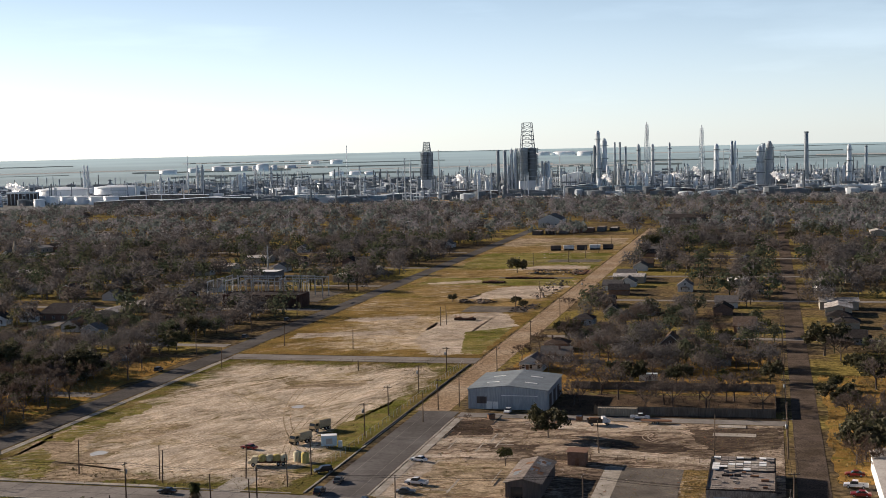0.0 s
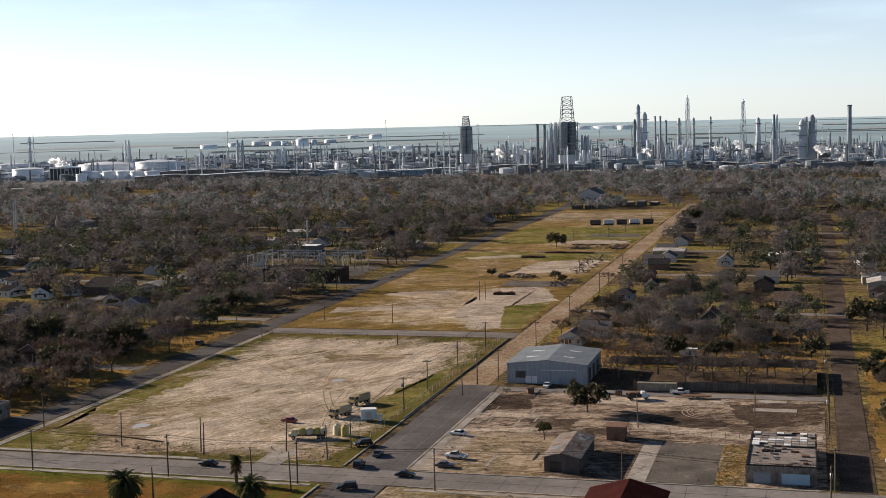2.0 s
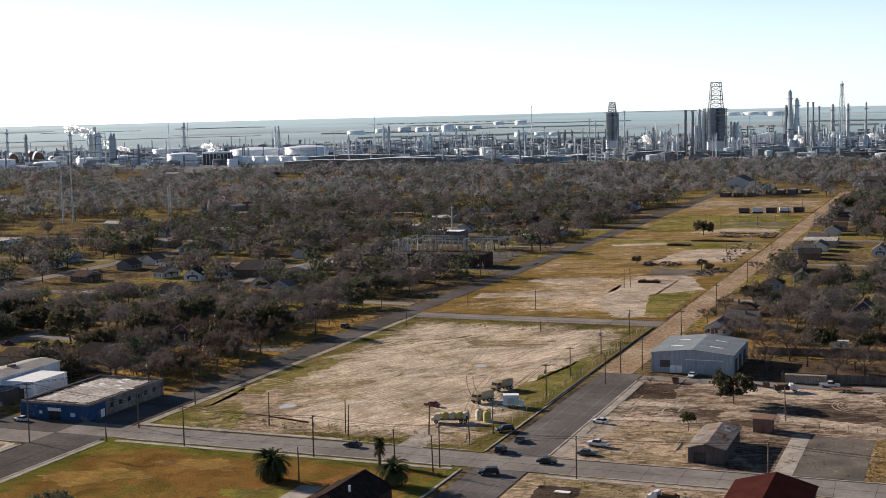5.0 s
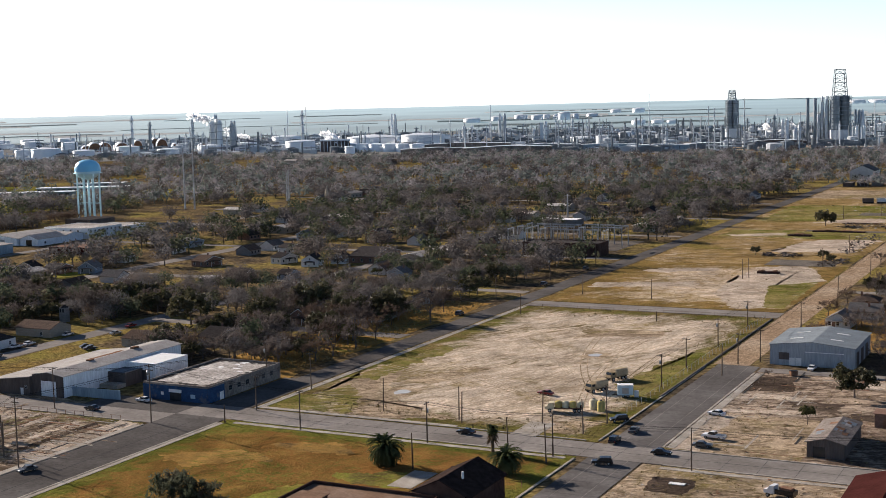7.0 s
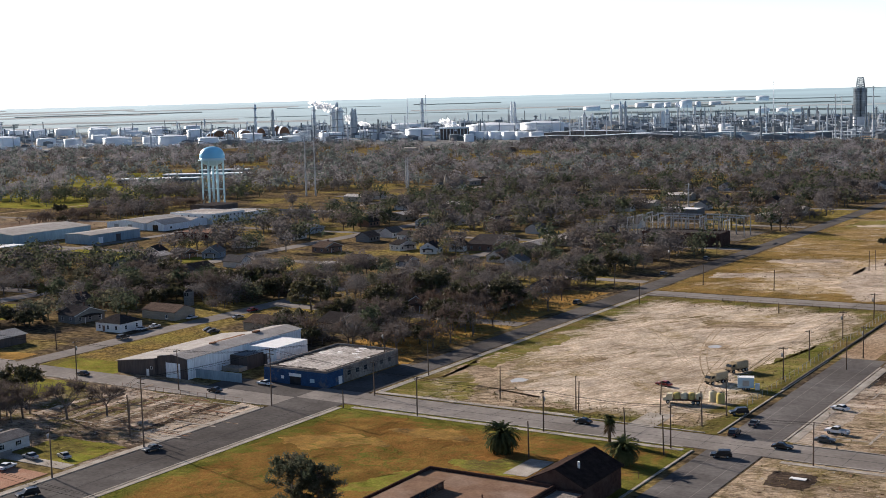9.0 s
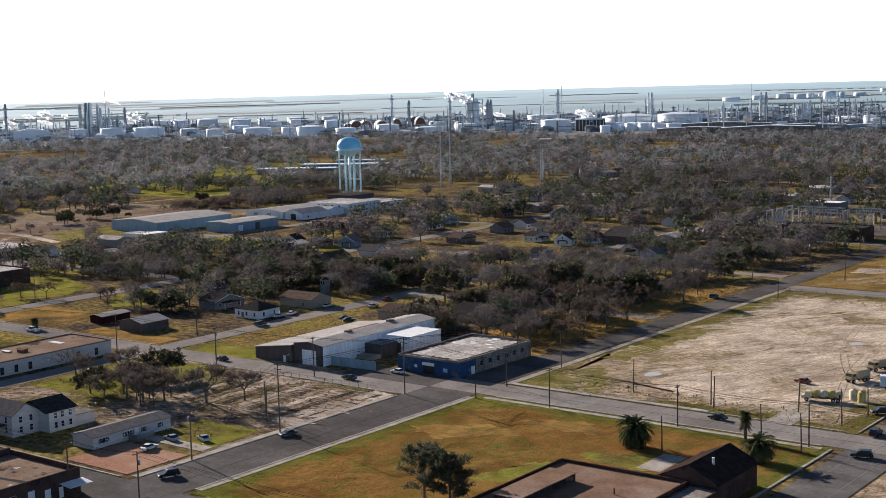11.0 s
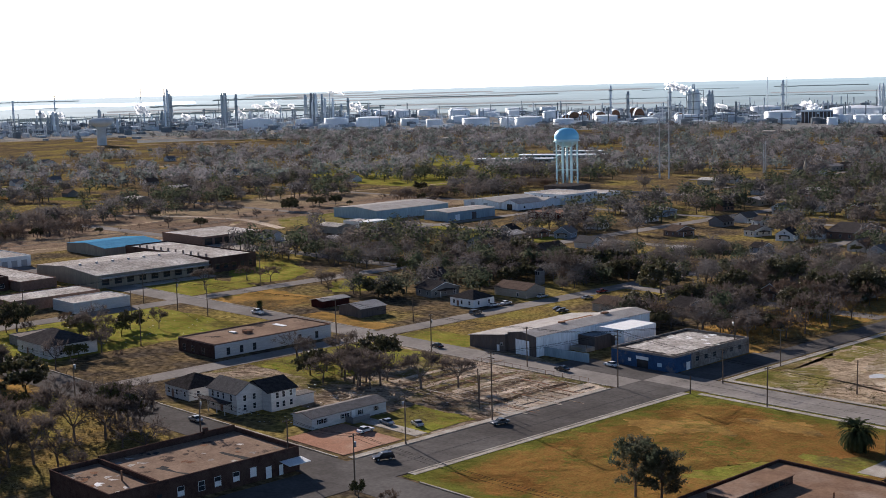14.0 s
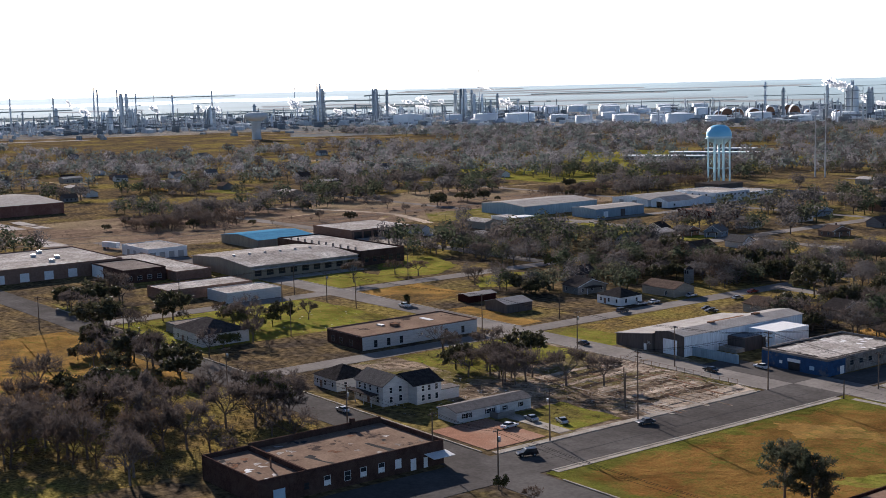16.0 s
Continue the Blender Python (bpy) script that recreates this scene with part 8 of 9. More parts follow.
post_fence(-140, 236, -113, 258, 4.0, 1.5, "rust", "thin rusty yard fence", 1)
post_fence(-208, 487.6, -118, 488.4, 5.0, 1.3, "wood_pole", "low post fence across the field", 1)
for i in range(18):
    x_ = -640 + 10 * i
    post_fence(x_, 470 + rs.uniform(-3, 3), x_ + 6, 470, 6, 4.5, "wood_pole", "tall wooden fence posts", 0)


# ---- vehicles ----
def wheel_set(v, xs, half, r, w=0.24):
    for x_ in xs:
        for s in (-1, 1):
            wh = part("wheel", MB().tube((x_, s * half - s * w, r), (x_, s * half, r), r, n=14), "rubber", v)
            part("rim", MB().tube((x_, s * half - s * 0.02, r), (x_, s * half + s * 0.02, r), r * 0.55, n=10), "steel", wh)


def car(kind, paint, label):
    """Body from a side outline, glass cabin, roof, lamps, bumpers and wheels; it points along +x."""
    v = thing("car" if kind != "pickup" else "pickup_truck", 0, 0, 0, 0, label, "car" if kind != "pickup" else "pickup truck")
    if kind == "sedan":
        L_, W_, zb, zt = 4.7, 1.8, 0.88, 1.44
        body = [(-2.35, 0.35), (2.35, 0.35), (2.38, 0.62), (2.2, 0.78), (1.0, zb + 0.04), (-1.6, zb + 0.06), (-2.3, 0.85), (-2.36, 0.6)]
        cab = [(-1.75, zb), (1.05, zb), (0.3, zt - 0.03), (-1.05, zt - 0.03)]
        top = [(-1.1, zt - 0.04), (0.35, zt - 0.04), (0.15, zt + 0.03), (-0.95, zt + 0.03)]
    elif kind == "suv":
        L_, W_, zb, zt = 4.8, 1.92, 1.05, 1.78
        body = [(-2.4, 0.42), (2.4, 0.42), (2.42, 0.8), (2.25, 1.0), (1.15, zb + 0.05), (-2.3, zb + 0.05), (-2.42, 0.8)]
        cab = [(-2.28, zb), (1.2, zb), (0.5, zt - 0.03), (-2.05, zt - 0.03)]
        top = [(-2.1, zt - 0.05), (0.55, zt - 0.05), (0.35, zt + 0.03), (-2.0, zt + 0.03)]
    else:
        L_, W_, zb, zt = 5.7, 1.96, 1.08, 1.86
        body = [(-2.85, 0.5), (2.85, 0.5), (2.87, 0.85), (2.7, 1.06), (1.4, zb + 0.06), (-0.65, zb + 0.06), (-0.68, 0.72), (-2.7, 0.72), (-2.87, 0.72)]
        cab = [(-0.6, zb), (1.5, zb), (0.8, zt - 0.03), (-0.45, zt - 0.03)]
        top = [(-0.52, zt - 0.05), (0.86, zt - 0.05), (0.66, zt + 0.03), (-0.42, zt + 0.03)]
    h = W_ / 2
    part("body", MB().extrude_y(body, -h, h), paint, v)
    part("glass", MB().extrude_y(cab, -h + 0.12, h - 0.12), "glass", v, "dark windows")
    part("roof", MB().extrude_y(top, -h + 0.14, h - 0.14), paint, v)
    if kind == "pickup":
        for s in (-1, 1):
            part("bed_side", MB().box(-2.86, s * h - (0.1 if s > 0 else 0), 0.72, -0.66, s * h + (0.1 if s < 0 else 0), 1.16), paint, v)
        part("tailgate", MB().box(-2.88, -h + 0.1, 0.6, -2.8, h - 0.1, 1.14), paint, v)
    part("bumper", MB().box(L_ / 2 - 0.05, -h + 0.08, 0.36, L_ / 2 + 0.1, h - 0.08, 0.58), "steel" if kind == "pickup" else paint, v)
    part("bumper", MB().box(-L_ / 2 - 0.1, -h + 0.08, 0.36, -L_ / 2 + 0.05, h - 0.08, 0.58), "steel" if kind == "pickup" else paint, v)
    for s in (-1, 1):
        part("headlight", MB().cbox(L_ / 2 - 0.02, s * (h - 0.3), 0.64, 0.12, 0.36, 0.16), "lamp", v)
        part("tail_light", MB().cbox(-L_ / 2 + 0.02, s * (h - 0.22), 0.68, 0.1, 0.24, 0.2), "car_red", v)
    r = 0.33 if kind == "sedan" else 0.39
    wheel_set(v, (-L_ * 0.3, L_ * 0.31), h + 0.01, r)
    return v


CARS = (
    ("sedan", "car_black", "black saloon car on the street", ((-144.4, 295.2, 176), (-306.9, 280.5, 175), (-93.0, 294.5, 4), (-254, 281, 176))),
    ("suv", "car_black", "black sport utility car on the asphalt", ((-106.8, 301, 92), (-103, 281.5, 200), (-112.7, 321, 215), (-223.6, 187, 248))),
    ("sedan", "car_grey", "dark grey saloon car", ((-322, 355, 60), (-318, 352.5, 60), (-105.6, 312, 95), (-225.5, 226.4, 255), (-86, 304.5, 5))),
    ("pickup", "car_white", "white pickup truck parked on open ground", ((-85.5, 313, 172), (-38.3, 397.6, 0), (19.8, 326.5, 175), (-404.9, 280, 182))),
    ("sedan", "car_white", "white saloon car parked in a yard", ((-346.5, 346, 85), (-91.2, 336.5, 165), (-245.1, 199.5, 95), (-79.7, 402, 268), (-247, 294.6, 176), (-346, 352, 90), (-346, 372, 90))),
    ("sedan", "car_silver", "silver saloon car parked by the road", ((-286.3, 177.5, 178), (-240, 212, 160), (-330, 380, 80), (-247, 208, 170))),
    ("sedan", "car_red", "red car parked on open ground", ((-142.3, 343.1, 165),)),
    ("sedan", "car_red", "red car parked beside a building", ((20.2, 338, 178), (20.4, 319, 176), (-335.5, 395, 88))),
    ("suv", "car_grey", "dark sport utility car parked by the street", ((-226.5, 460, 92), (-226.8, 600, 91), (-226, 545, 92), (-340, 330, 90))),
)
for kind, paint, label, spots in CARS:
    src = None
    for x_, y_, a_ in spots:
        if src is None:
            src = car(kind, paint, label)
            src.matrix_basis = pose(x_, y_, 0.1, 0, 0, a_)
        else:
            copy_thing(src, pose(x_, y_, 0.1, 0, 0, a_))


def cargo_truck(x, y, rz):
    """A tan army-style lorry with a canvas box."""
    t = thing("cargo_truck", x, y, 0.07, rz, "desert-tan cargo lorry with a canvas-covered bed", "lorry", "lorries on the field")
    part("chassis", MB().box(-3.4, -0.6, 0.8, 3.3, 0.6, 1.05), "car_black", t)
    part("cab", MB().extrude_y([(1.5, 1.0), (3.4, 1.0), (3.4, 1.9), (3.0, 2.75), (1.5, 2.8)], -1.15, 1.15), "tan_paint", t)
    part("windscreen", MB().extrude_y([(3.41, 1.95), (3.05, 2.65), (3.08, 2.68), (3.45, 1.97)], -1.0, 1.0), "glass", t)
    for s in (-1, 1):
        part("side_window", MB().box(1.8, s * 1.16 - 0.01, 1.95, 2.8, s * 1.16 + 0.01, 2.55), "glass", t)
    part("bed", MB().box(-3.5, -1.25, 1.1, 1.35, 1.25, 1.5), "tan_paint", t)
    part("canvas_cover", MB().extrude_x([(-1.25, 1.5), (1.25, 1.5), (1.25, 2.9), (0.9, 3.3), (-0.9, 3.3), (-1.25, 2.9)], -3.5, 1.3), "canvas", t, "tan canvas cover")
    part("bumper", MB().box(3.4, -1.1, 0.75, 3.6, 1.1, 1.1), "car_black", t)
    wheel_set(t, (2.4, -1.5, -2.8), 1.2, 0.58, 0.34)
    return t


cargo_truck(-130.2, 352, 245)
cargo_truck(-130.2, 369, 245)
t = thing("generator_trailer", -120.4, 348.5, 0.07, 20, "pale blue box trailer with white ends", "trailer")
part("box", MB().box(-2.2, -1.3, 0.7, 2.2, 1.3, 3.5), "lightblue", t)
part("roof", MB().box(-2.25, -1.35, 3.5, 2.25, 1.35, 3.6), "white_paint", t)
part("louvre", MB().box(-0.9, -1.36, 1.2, 0.9, -1.31, 2.8), "steel", t)
part("drawbar", MB().tube((-2.2, 0, 0.7), (-3.8, 0, 0.6), 0.1, n=5), "car_black", t)
part("side_crate", MB().box(2.5, -0.8, 0.02, 3.7, 0.8, 1.7), "white_paint", t)
wheel_set(t, (-0.6, 0.7), 1.25, 0.42)
t = thing("flatbed_truck", -130.5, 326, 0.07, 197, "dark flatbed lorry loaded with pale plastic tanks", "lorry")
part("chassis", MB().box(-5.4, -0.6, 0.75, 3.8, 0.6, 1.0), "car_black", t)
part("deck", MB().box(-5.6, -1.25, 1.05, 2.0, 1.25, 1.22), "rust", t)
part("cab", MB().extrude_y([(2.2, 0.8), (4.6, 0.8), (4.6, 1.6), (3.8, 1.75), (3.5, 2.6), (2.2, 2.65)], -1.15, 1.15), "cream", t)
part("windscreen", MB().extrude_y([(3.82, 1.78), (3.52, 2.5), (3.56, 2.5), (3.88, 1.78)], -1.0, 1.0), "glass", t)
for k in range(4):
    part("plastic_tank", MB().lathe([(0.9, 1.22), (0.95, 1.4), (0.95, 2.6), (0.6, 2.9), (0.2, 2.95)], 14, 1.0 - 1.95 * k, 0.0), "cream" if k % 2 else "yellow", t, "pale plastic tank", True)
for k in range(3):
    part("drum", MB().tube((-5.1, -0.8 + 0.8 * k, 1.22), (-5.1, -0.8 + 0.8 * k, 2.1), 0.32, n=10), "car_black", t)
wheel_set(t, (3.3, -3.4, -4.6), 1.2, 0.52, 0.34)
for x_, y_, mt_ in ((-121.0, 330.4, "yellow"), (-123.6, 331.6, "cream")):
    q = thing("plastic_tank", x_, y_, 0.07, 0, "tall pale yellow plastic tank on the ground", "tank")
    part("shell", MB().lathe([(1.1, 0), (1.1, 2.4), (0.8, 2.75), (0.3, 2.8)], 16), mt_, q, "", True)
    part("lid", MB().tube((0, 0, 2.8), (0, 0, 2.95), 0.3, n=10), "car_black", q)
for x_, y_, rz_ in ((-49.5, 388.1, 20), (-60.2, 271.6, 165)):
    t = thing("work_truck", x_, y_, 0.07, rz_, "white work lorry with an open dark bed", "lorry")
    part("chassis", MB().box(-3.4, -0.5, 0.7, 3.0, 0.5, 0.95), "car_black", t)
    part("cab", MB().extrude_y([(0.9, 0.8), (3.2, 0.8), (3.25, 1.5), (2.3, 1.65), (1.9, 2.5), (0.9, 2.5)], -1.1, 1.1), "car_white", t)
    part("windscreen", MB().extrude_y([(2.32, 1.68), (1.95, 2.4), (1.99, 2.4), (2.38, 1.68)], -0.95, 0.95), "glass", t)
    part("bed", MB().box(-3.5, -1.1, 1.0, 0.7, 1.1, 1.2).box(-3.5, -1.1, 1.2, -3.4, 1.1, 2.0).box(-3.5, -1.1, 1.2, 0.7, -1.02, 2.0).box(-3.5, 1.02, 1.2, 0.7, 1.1, 2.0), "car_black", t)
    part("load", MB().cbox(-1.6, 0, 1.2, 2.6, 1.6, 1.2), "rust", t, "scrap load")
    wheel_set(t, (2.3, -2.3), 1.1, 0.46, 0.3)
t = thing("box_trailer", -41.3, 459.5, 0, 5, "small white box trailer behind the fence", "trailer")
part("box", MB().box(-3.2, -1.2, 0.7, 3.2, 1.2, 3.2), "white_paint", t)
part("door", MB().box(0.2, -1.24, 0.9, 1.1, -1.2, 2.6), "grey_wood", t)
wheel_set(t, (-0.8, 0.4), 1.15, 0.4)
t = thing("box_trailer", -664, 272, 0, 15, "long white box trailer on a yard", "trailer")
part("box", MB().box(-6, -1.25, 1.1, 6, 1.25, 3.9), "white_paint", t)
wheel_set(t, (-4.5, -3.4), 1.2, 0.5)
t = thing("flat_trailer", -33, 392.4, 0.07, 2, "low dark flat trailer on the dirt", "trailer")
part("deck", MB().box(-4.5, -1.2, 0.8, 4.5, 1.2, 1.0), "rust", t)
wheel_set(t, (-0.8, 0.4), 1.15, 0.4)
t = thing("utility_trailer", -45.5, 403.6 - 2.2, 0.08, 1, "long grey container beside the fence", "container")
part("box", MB().box(-6, -1.0, 0.15, 6, 1.0, 2.6), "tin_tan", t)
for x_, y_ in ((-62, 395.8), (-56, 393), (-83, 392)):
    q = thing("wheeled_bin", x_, y_, 0.08, R.uniform(0, 90), "dark metal rubbish skip on the dirt", "skip")
    part("body", MB().extrude_y([(-0.9, 0.1), (0.9, 0.1), (1.1, 1.5), (-1.1, 1.5)], -0.8, 0.8), "rust", q)
    part("lid", MB().box(-1.12, -0.82, 1.5, 1.12, 0.82, 1.58), "car_black", q)


# ---- palms, pines and single trees ----
def palm(x, y, h, crown, skirt=True, fronds=46):
    p = thing("palm_tree", x, y, 0, R.uniform(0, 360), "date palm with a dense dark crown of fronds", "palm tree", "palms by the hall")
    part("trunk", MB().tube((0, 0, -0.2), (0, 0, h - 1), 0.42, 0.36, 9), "dry_frond", p, "rough brown trunk")
    r = random.Random(int(x * 7 + y))
    mb = MB()
    for i in range(fronds):
        a = r.uniform(0, 6.283)
        el = r.uniform(-1.25, 1.4)
        n, seg = 5, crown / 5
        pt, e = Vector((0, 0, h - 0.8)), el
        out = Vector((math.cos(a), math.sin(a), 0))
        side = Vector((-math.sin(a), math.cos(a), 0))
        for k in range(n):
            nx = pt + (out * math.cos(e) + Vector((0, 0, math.sin(e)))) * seg
            w = 0.6 * (1 - k / n) + 0.2
            for s in (-1, 1):
                for f in (0.15, 0.5, 0.85):
                    b0 = pt.lerp(nx, f)
                    tip = b0 + side * s * w * 1.25 + (nx - pt).normalized() * 0.45 + Vector((0, 0, -0.18))
                    mb.poly(b0 - (nx - pt) * 0.12, b0 + (nx - pt) * 0.26, tip)
            pt, e = nx, e - 0.34
    part("crown", mb, "palm", p, "dark green arching fronds")
    if skirt:
        mb = MB()
        for i in range(140):
            a = r.uniform(0, 6.283)
            o = Vector((math.cos(a), math.sin(a), 0))
            t0 = Vector((0, 0, h - r.uniform(0.9, 3.0)))
            sliver(mb, t0, (o * 0.75 + Vector((0, 0, -1))).normalized(), r.uniform(1.6, 3.2), 0.2, r)
        part("dry_skirt", mb, "dry_frond", p, "hanging dry fronds")
    return p


palm(-149.2, 262.5, 5.0, 5.2, True, 190)
palm(-120.6, 266.5, 4.4, 4.6, True, 160)
palm(-131.0, 282.3, 6.6, 1.9, True, 60)
palm(-409, 284, 4.0, 1.8, True, 34)


def pine(x, y, h):
    p = thing("pine_tree", x, y, 0, R.uniform(0, 360), "dark green pine with a rounded open crown", "pine tree")
    r = random.Random(int(x * 3 + y * 5))
    tr, cr = MB(), MB()
    tr.tube((0, 0, -0.2), (0.2, 0.1, h * 0.95), 0.3, 0.06, 7)
    for i in range(58):
        f = r.uniform(0.2, 0.98)
        a = r.uniform(0, 6.283)
        rad = h * 0.4 * math.sqrt(max(0.05, 1 - ((f - 0.55) / 0.5) ** 2)) * r.uniform(0.7, 1.1)
        b0 = Vector((0.2 * f, 0.1 * f, h * f * 0.95))
        b1 = b0 + Vector((math.cos(a) * rad, math.sin(a) * rad, rad * r.uniform(0.1, 0.5)))
        tr.tube(b0, b1, 0.07, 0.02, 3, False)
        for k in range(60):
            c = b0.lerp(b1, r.uniform(0.4, 1.05)) + rand_dir(r) * r.uniform(0, 0.85)
            for q in range(2):
                sliver(cr, c, rand_dir(r, 0.4), r.uniform(0.4, 0.8), 0.13, r)
    part("trunk", tr, "bark", p)
    part("crown", cr, "leaf", p, "dark green needles")
    return p


pine(-165.2, 204.2, 12.0)
pine(-158.0, 203.4, 12.0)
for kind, x_, y_, s_ in (("oak", -61.6, 369, 1.12), ("olive", -67.4, 334.9, 0.75), ("brown", -95.8 + 2.5, 500, 0.95), ("brown", -92, 532, 0.85), ("oak", -157.5, 833, 1.15), ("oak", -163.5, 679, 0.55),
                         ("shrub", -158, 678, 0.7), ("shrub", -146, 680, 0.7), ("oak", -128, 672, 0.5), ("oak", -122, 660, 0.45), ("olive", -206, 165.3, 0.6), ("brown", -196, 165, 0.55), ("bare", -268.4, 239, 1.25), ("bare", -262, 247, 1.0),
                         ("oak", -452 + 8, 204, 1.25), ("bare", -471, 300, 1.1), ("brown", -466, 330, 1.0), ("brown", -478, 326, 0.9), ("oak", -414, 232, 0.9), ("brown", -470, 395, 1.0), ("bare", -485, 380, 1.0), ("brown", -492, 405, 1.0), ("bare", -408, 240, 0.8), ("olive", -400, 215, 0.9),
                         ("oak", 20, 523, 1.6), ("oak", -83, 551, 1.1), ("oak", -46, 496, 0.75), ("oak", -86, 1004, 1.5), ("oak", 18, 1053, 1.5), ("oak", -315, 406, 1.6), ("oak", -287, 448, 1.5), ("oak", -248, 442, 1.4), ("bare", -262, 381, 1.3), ("bare", -271, 383, 1.2), ("bare", -231, 388, 1.0), ("bare", -230, 442, 1.2), ("bare", -236, 465, 1.1), ("oak", -258, 433, 1.2), ("brown", -98, 657, 0.8), ("bare", -29, 505, 1.1), ("bare", -60, 500, 1.2), ("oak", 24, 356, 1.3), ("oak", 30, 366, 1.2), ("oak", 26, 378, 1.1), ("bare", 22, 400, 1.0), ("bare", -380, 148, 1.0), ("oak", -372, 152, 0.8), ("bare", -385, 205, 0.9), ("shrub", -90, 398.5 - 8, 0.6)):
    tree(kind, x_, y_, s_)

# rubble, litter and weeds scattered over the lots
def scatter(name, areas, count, lo, hi, material, label, seed, flat=0.5):
    r = random.Random(seed)
    mb = MB()
    for _ in range(count):
        x0_, y0_, x1_, y1_ = r.choice(areas)
        x_, y_ = r.uniform(x0_, x1_), r.uniform(y0_, y1_)
        s = r.uniform(lo, hi)
        c = [Vector((x_, y_, 0.08)) + Vector((r.uniform(-s, s), r.uniform(-s, s), r.uniform(0, s * flat))) for _ in range(4)]
        mb.poly(c[0], c[1], c[2]).poly(c[0], c[2], c[3]).poly(c[0], c[3], c[1]).poly(c[1], c[3], c[2])
    return solid(name, mb, material, label, "rubble", kind="stuff")


LOTS = ((-94, 300, 3, 393), (-94, 205, -20, 284), (-290, 230, -232, 273), (-290, 230, -232, 273))
scatter("rubble", LOTS, 1500, 0.15, 0.55, "concrete", "broken pale concrete rubble", 1)
scatter("rubble", LOTS, 1200, 0.15, 0.7, "rust", "dark scrap and broken bricks", 2)
scatter("litter", ((-440, 184, -385, 262), (-300, 186, -262, 224), (-640, 250, -450, 264)), 350, 0.15, 0.6, "white_paint", "white litter on the grass", 3, 0.3)


scatter("debris", ((-160, 672, -140, 684), (-128, 700, -114, 780), (-150, 820, -116, 850), (-126, 640, -114, 668)), 420, 0.5, 1.7, "bark", "heaps of dark scrap and brushwood on the field", 8, 1.0)
scatter("debris", ((-128, 690, -114, 790), (-150, 815, -116, 850), (-180, 900, -116, 1000)), 130, 0.5, 1.6, "concrete", "pale heaps of broken concrete on the field", 9, 0.7)


def weeds(areas, count, seed, hgt, material, label):
    r = random.Random(seed)
    mb = MB()
    for _ in range(count):
        x0_, y0_, x1_, y1_ = r.choice(areas)
        p = Vector((r.uniform(x0_, x1_), r.uniform(y0_, y1_), 0.05))
        for _k in range(4):
            d = (rand_dir(r) * 0.8 + Vector((0, 0, 1))).normalized()
            sliver(mb, p + Vector((r.uniform(-0.4, 0.4), r.uniform(-0.4, 0.4), 0)), d, hgt * r.uniform(0.5, 1.2), 0.09, r)
    return solid("weeds", mb, material, label, "weeds", kind="stuff")


weeds(((-196, 301, -114, 316), (-125, 330, -112, 489), (-211, 470, -115, 489), (-208, 504, -115, 640)), 1900, 4, 0.45, "weeds", "dry weeds along the edges of the field")
weeds(((-94, 300, 3, 393), (-21, 300, -14, 338), (-94, 205, -20, 284), (-334, 206, -235, 263)), 2600, 5, 0.45, "weeds", "dry weeds on the cleared lots")
weeds(((-333, 100, -262, 167), (-262, 345, -228, 490), (16, 330, 60, 480)), 4200, 6, 0.9, "weeds", "tall dry grass under trees")

# railway: ballast, rails, dirt tracks and scrub
def ribbon(name, pts, width, z, material, label, off=0.0):
    """A flat band along a bent line."""
    vs = [Vector((*p, 0)) for p in pts]
    line = []
    for i in range(len(vs) - 1):
        for k in range(6):
            a, b, c, d = vs[max(i - 1, 0)], vs[i], vs[i + 1], vs[min(i + 2, len(vs) - 1)]
            t = k / 6
            line.append(0.5 * ((2 * b) + (c - a) * t + (2 * a - 5 * b + 4 * c - d) * t * t + (3 * b - a - 3 * c + d) * t ** 3))
    line.append(vs[-1])
    q, e = MB(), []
    for i, v in enumerate(line):
        t = (line[min(i + 1, len(line) - 1)] - line[max(i - 1, 0)]).normalized()
        n = Vector((-t.y, t.x, 0))
        e.append((v + n * (off - width / 2), v + n * (off + width / 2)))
    for i in range(len(e) - 1):
        q.poly(*[(c.x, c.y, z) for c in (e[i][0], e[i][1], e[i + 1][1], e[i + 1][0])][::-1])
    return solid(name, q, material, label, kind="structure")


for k, pts in enumerate(([(-760, 200), (-722, 298), (-707, 336), (-700, 373), (-698, 419), (-706, 470), (-707, 540), (-712, 640)], [(-735, 190), (-695, 284), (-688, 340), (-687, 400), (-698, 452), (-703, 520), (-706, 640)], [(-733, 430), (-736, 500), (-733, 560), (-735, 640)])):
    ribbon("rail_track", pts, 3.4, 0.07 + 0.004 * k, "oil", "dark railway ballast")
    for o in (-0.75, 0.75):
        ribbon("rail", pts, 0.25, 0.2, "rust", "rusty steel rail", o)
ribbon("dirt_track", [(-860, 440), (-834, 501), (-815, 557), (-814, 610), (-802, 656), (-790, 760)], 4.5, 0.075, "lot", "pale dirt track across the railway land")
ribbon("dirt_track", [(-800, 440), (-752, 462), (-725, 470), (-693, 474), (-635, 459)], 6, 0.1, "bleached", "bleached dirt road over the rails")
ribbon("dirt_track", [(-770, 300), (-745, 345), (-733, 400), (-741, 450)], 3.5, 0.065, "lot", "pale dirt track beside the rails")
ribbon("dirt_track", [(-668, 290), (-662, 340), (-660, 395), (-668, 440), (-690, 466)], 4, 0.066, "lot", "pale dirt track beside the rails")
blotch("lawn_patch", [(-682, 490), (-640, 463), (-618, 505), (-648, 533), (-678, 558)], 0.13, "verge", "bright green lawn beside the rails", 1.5)
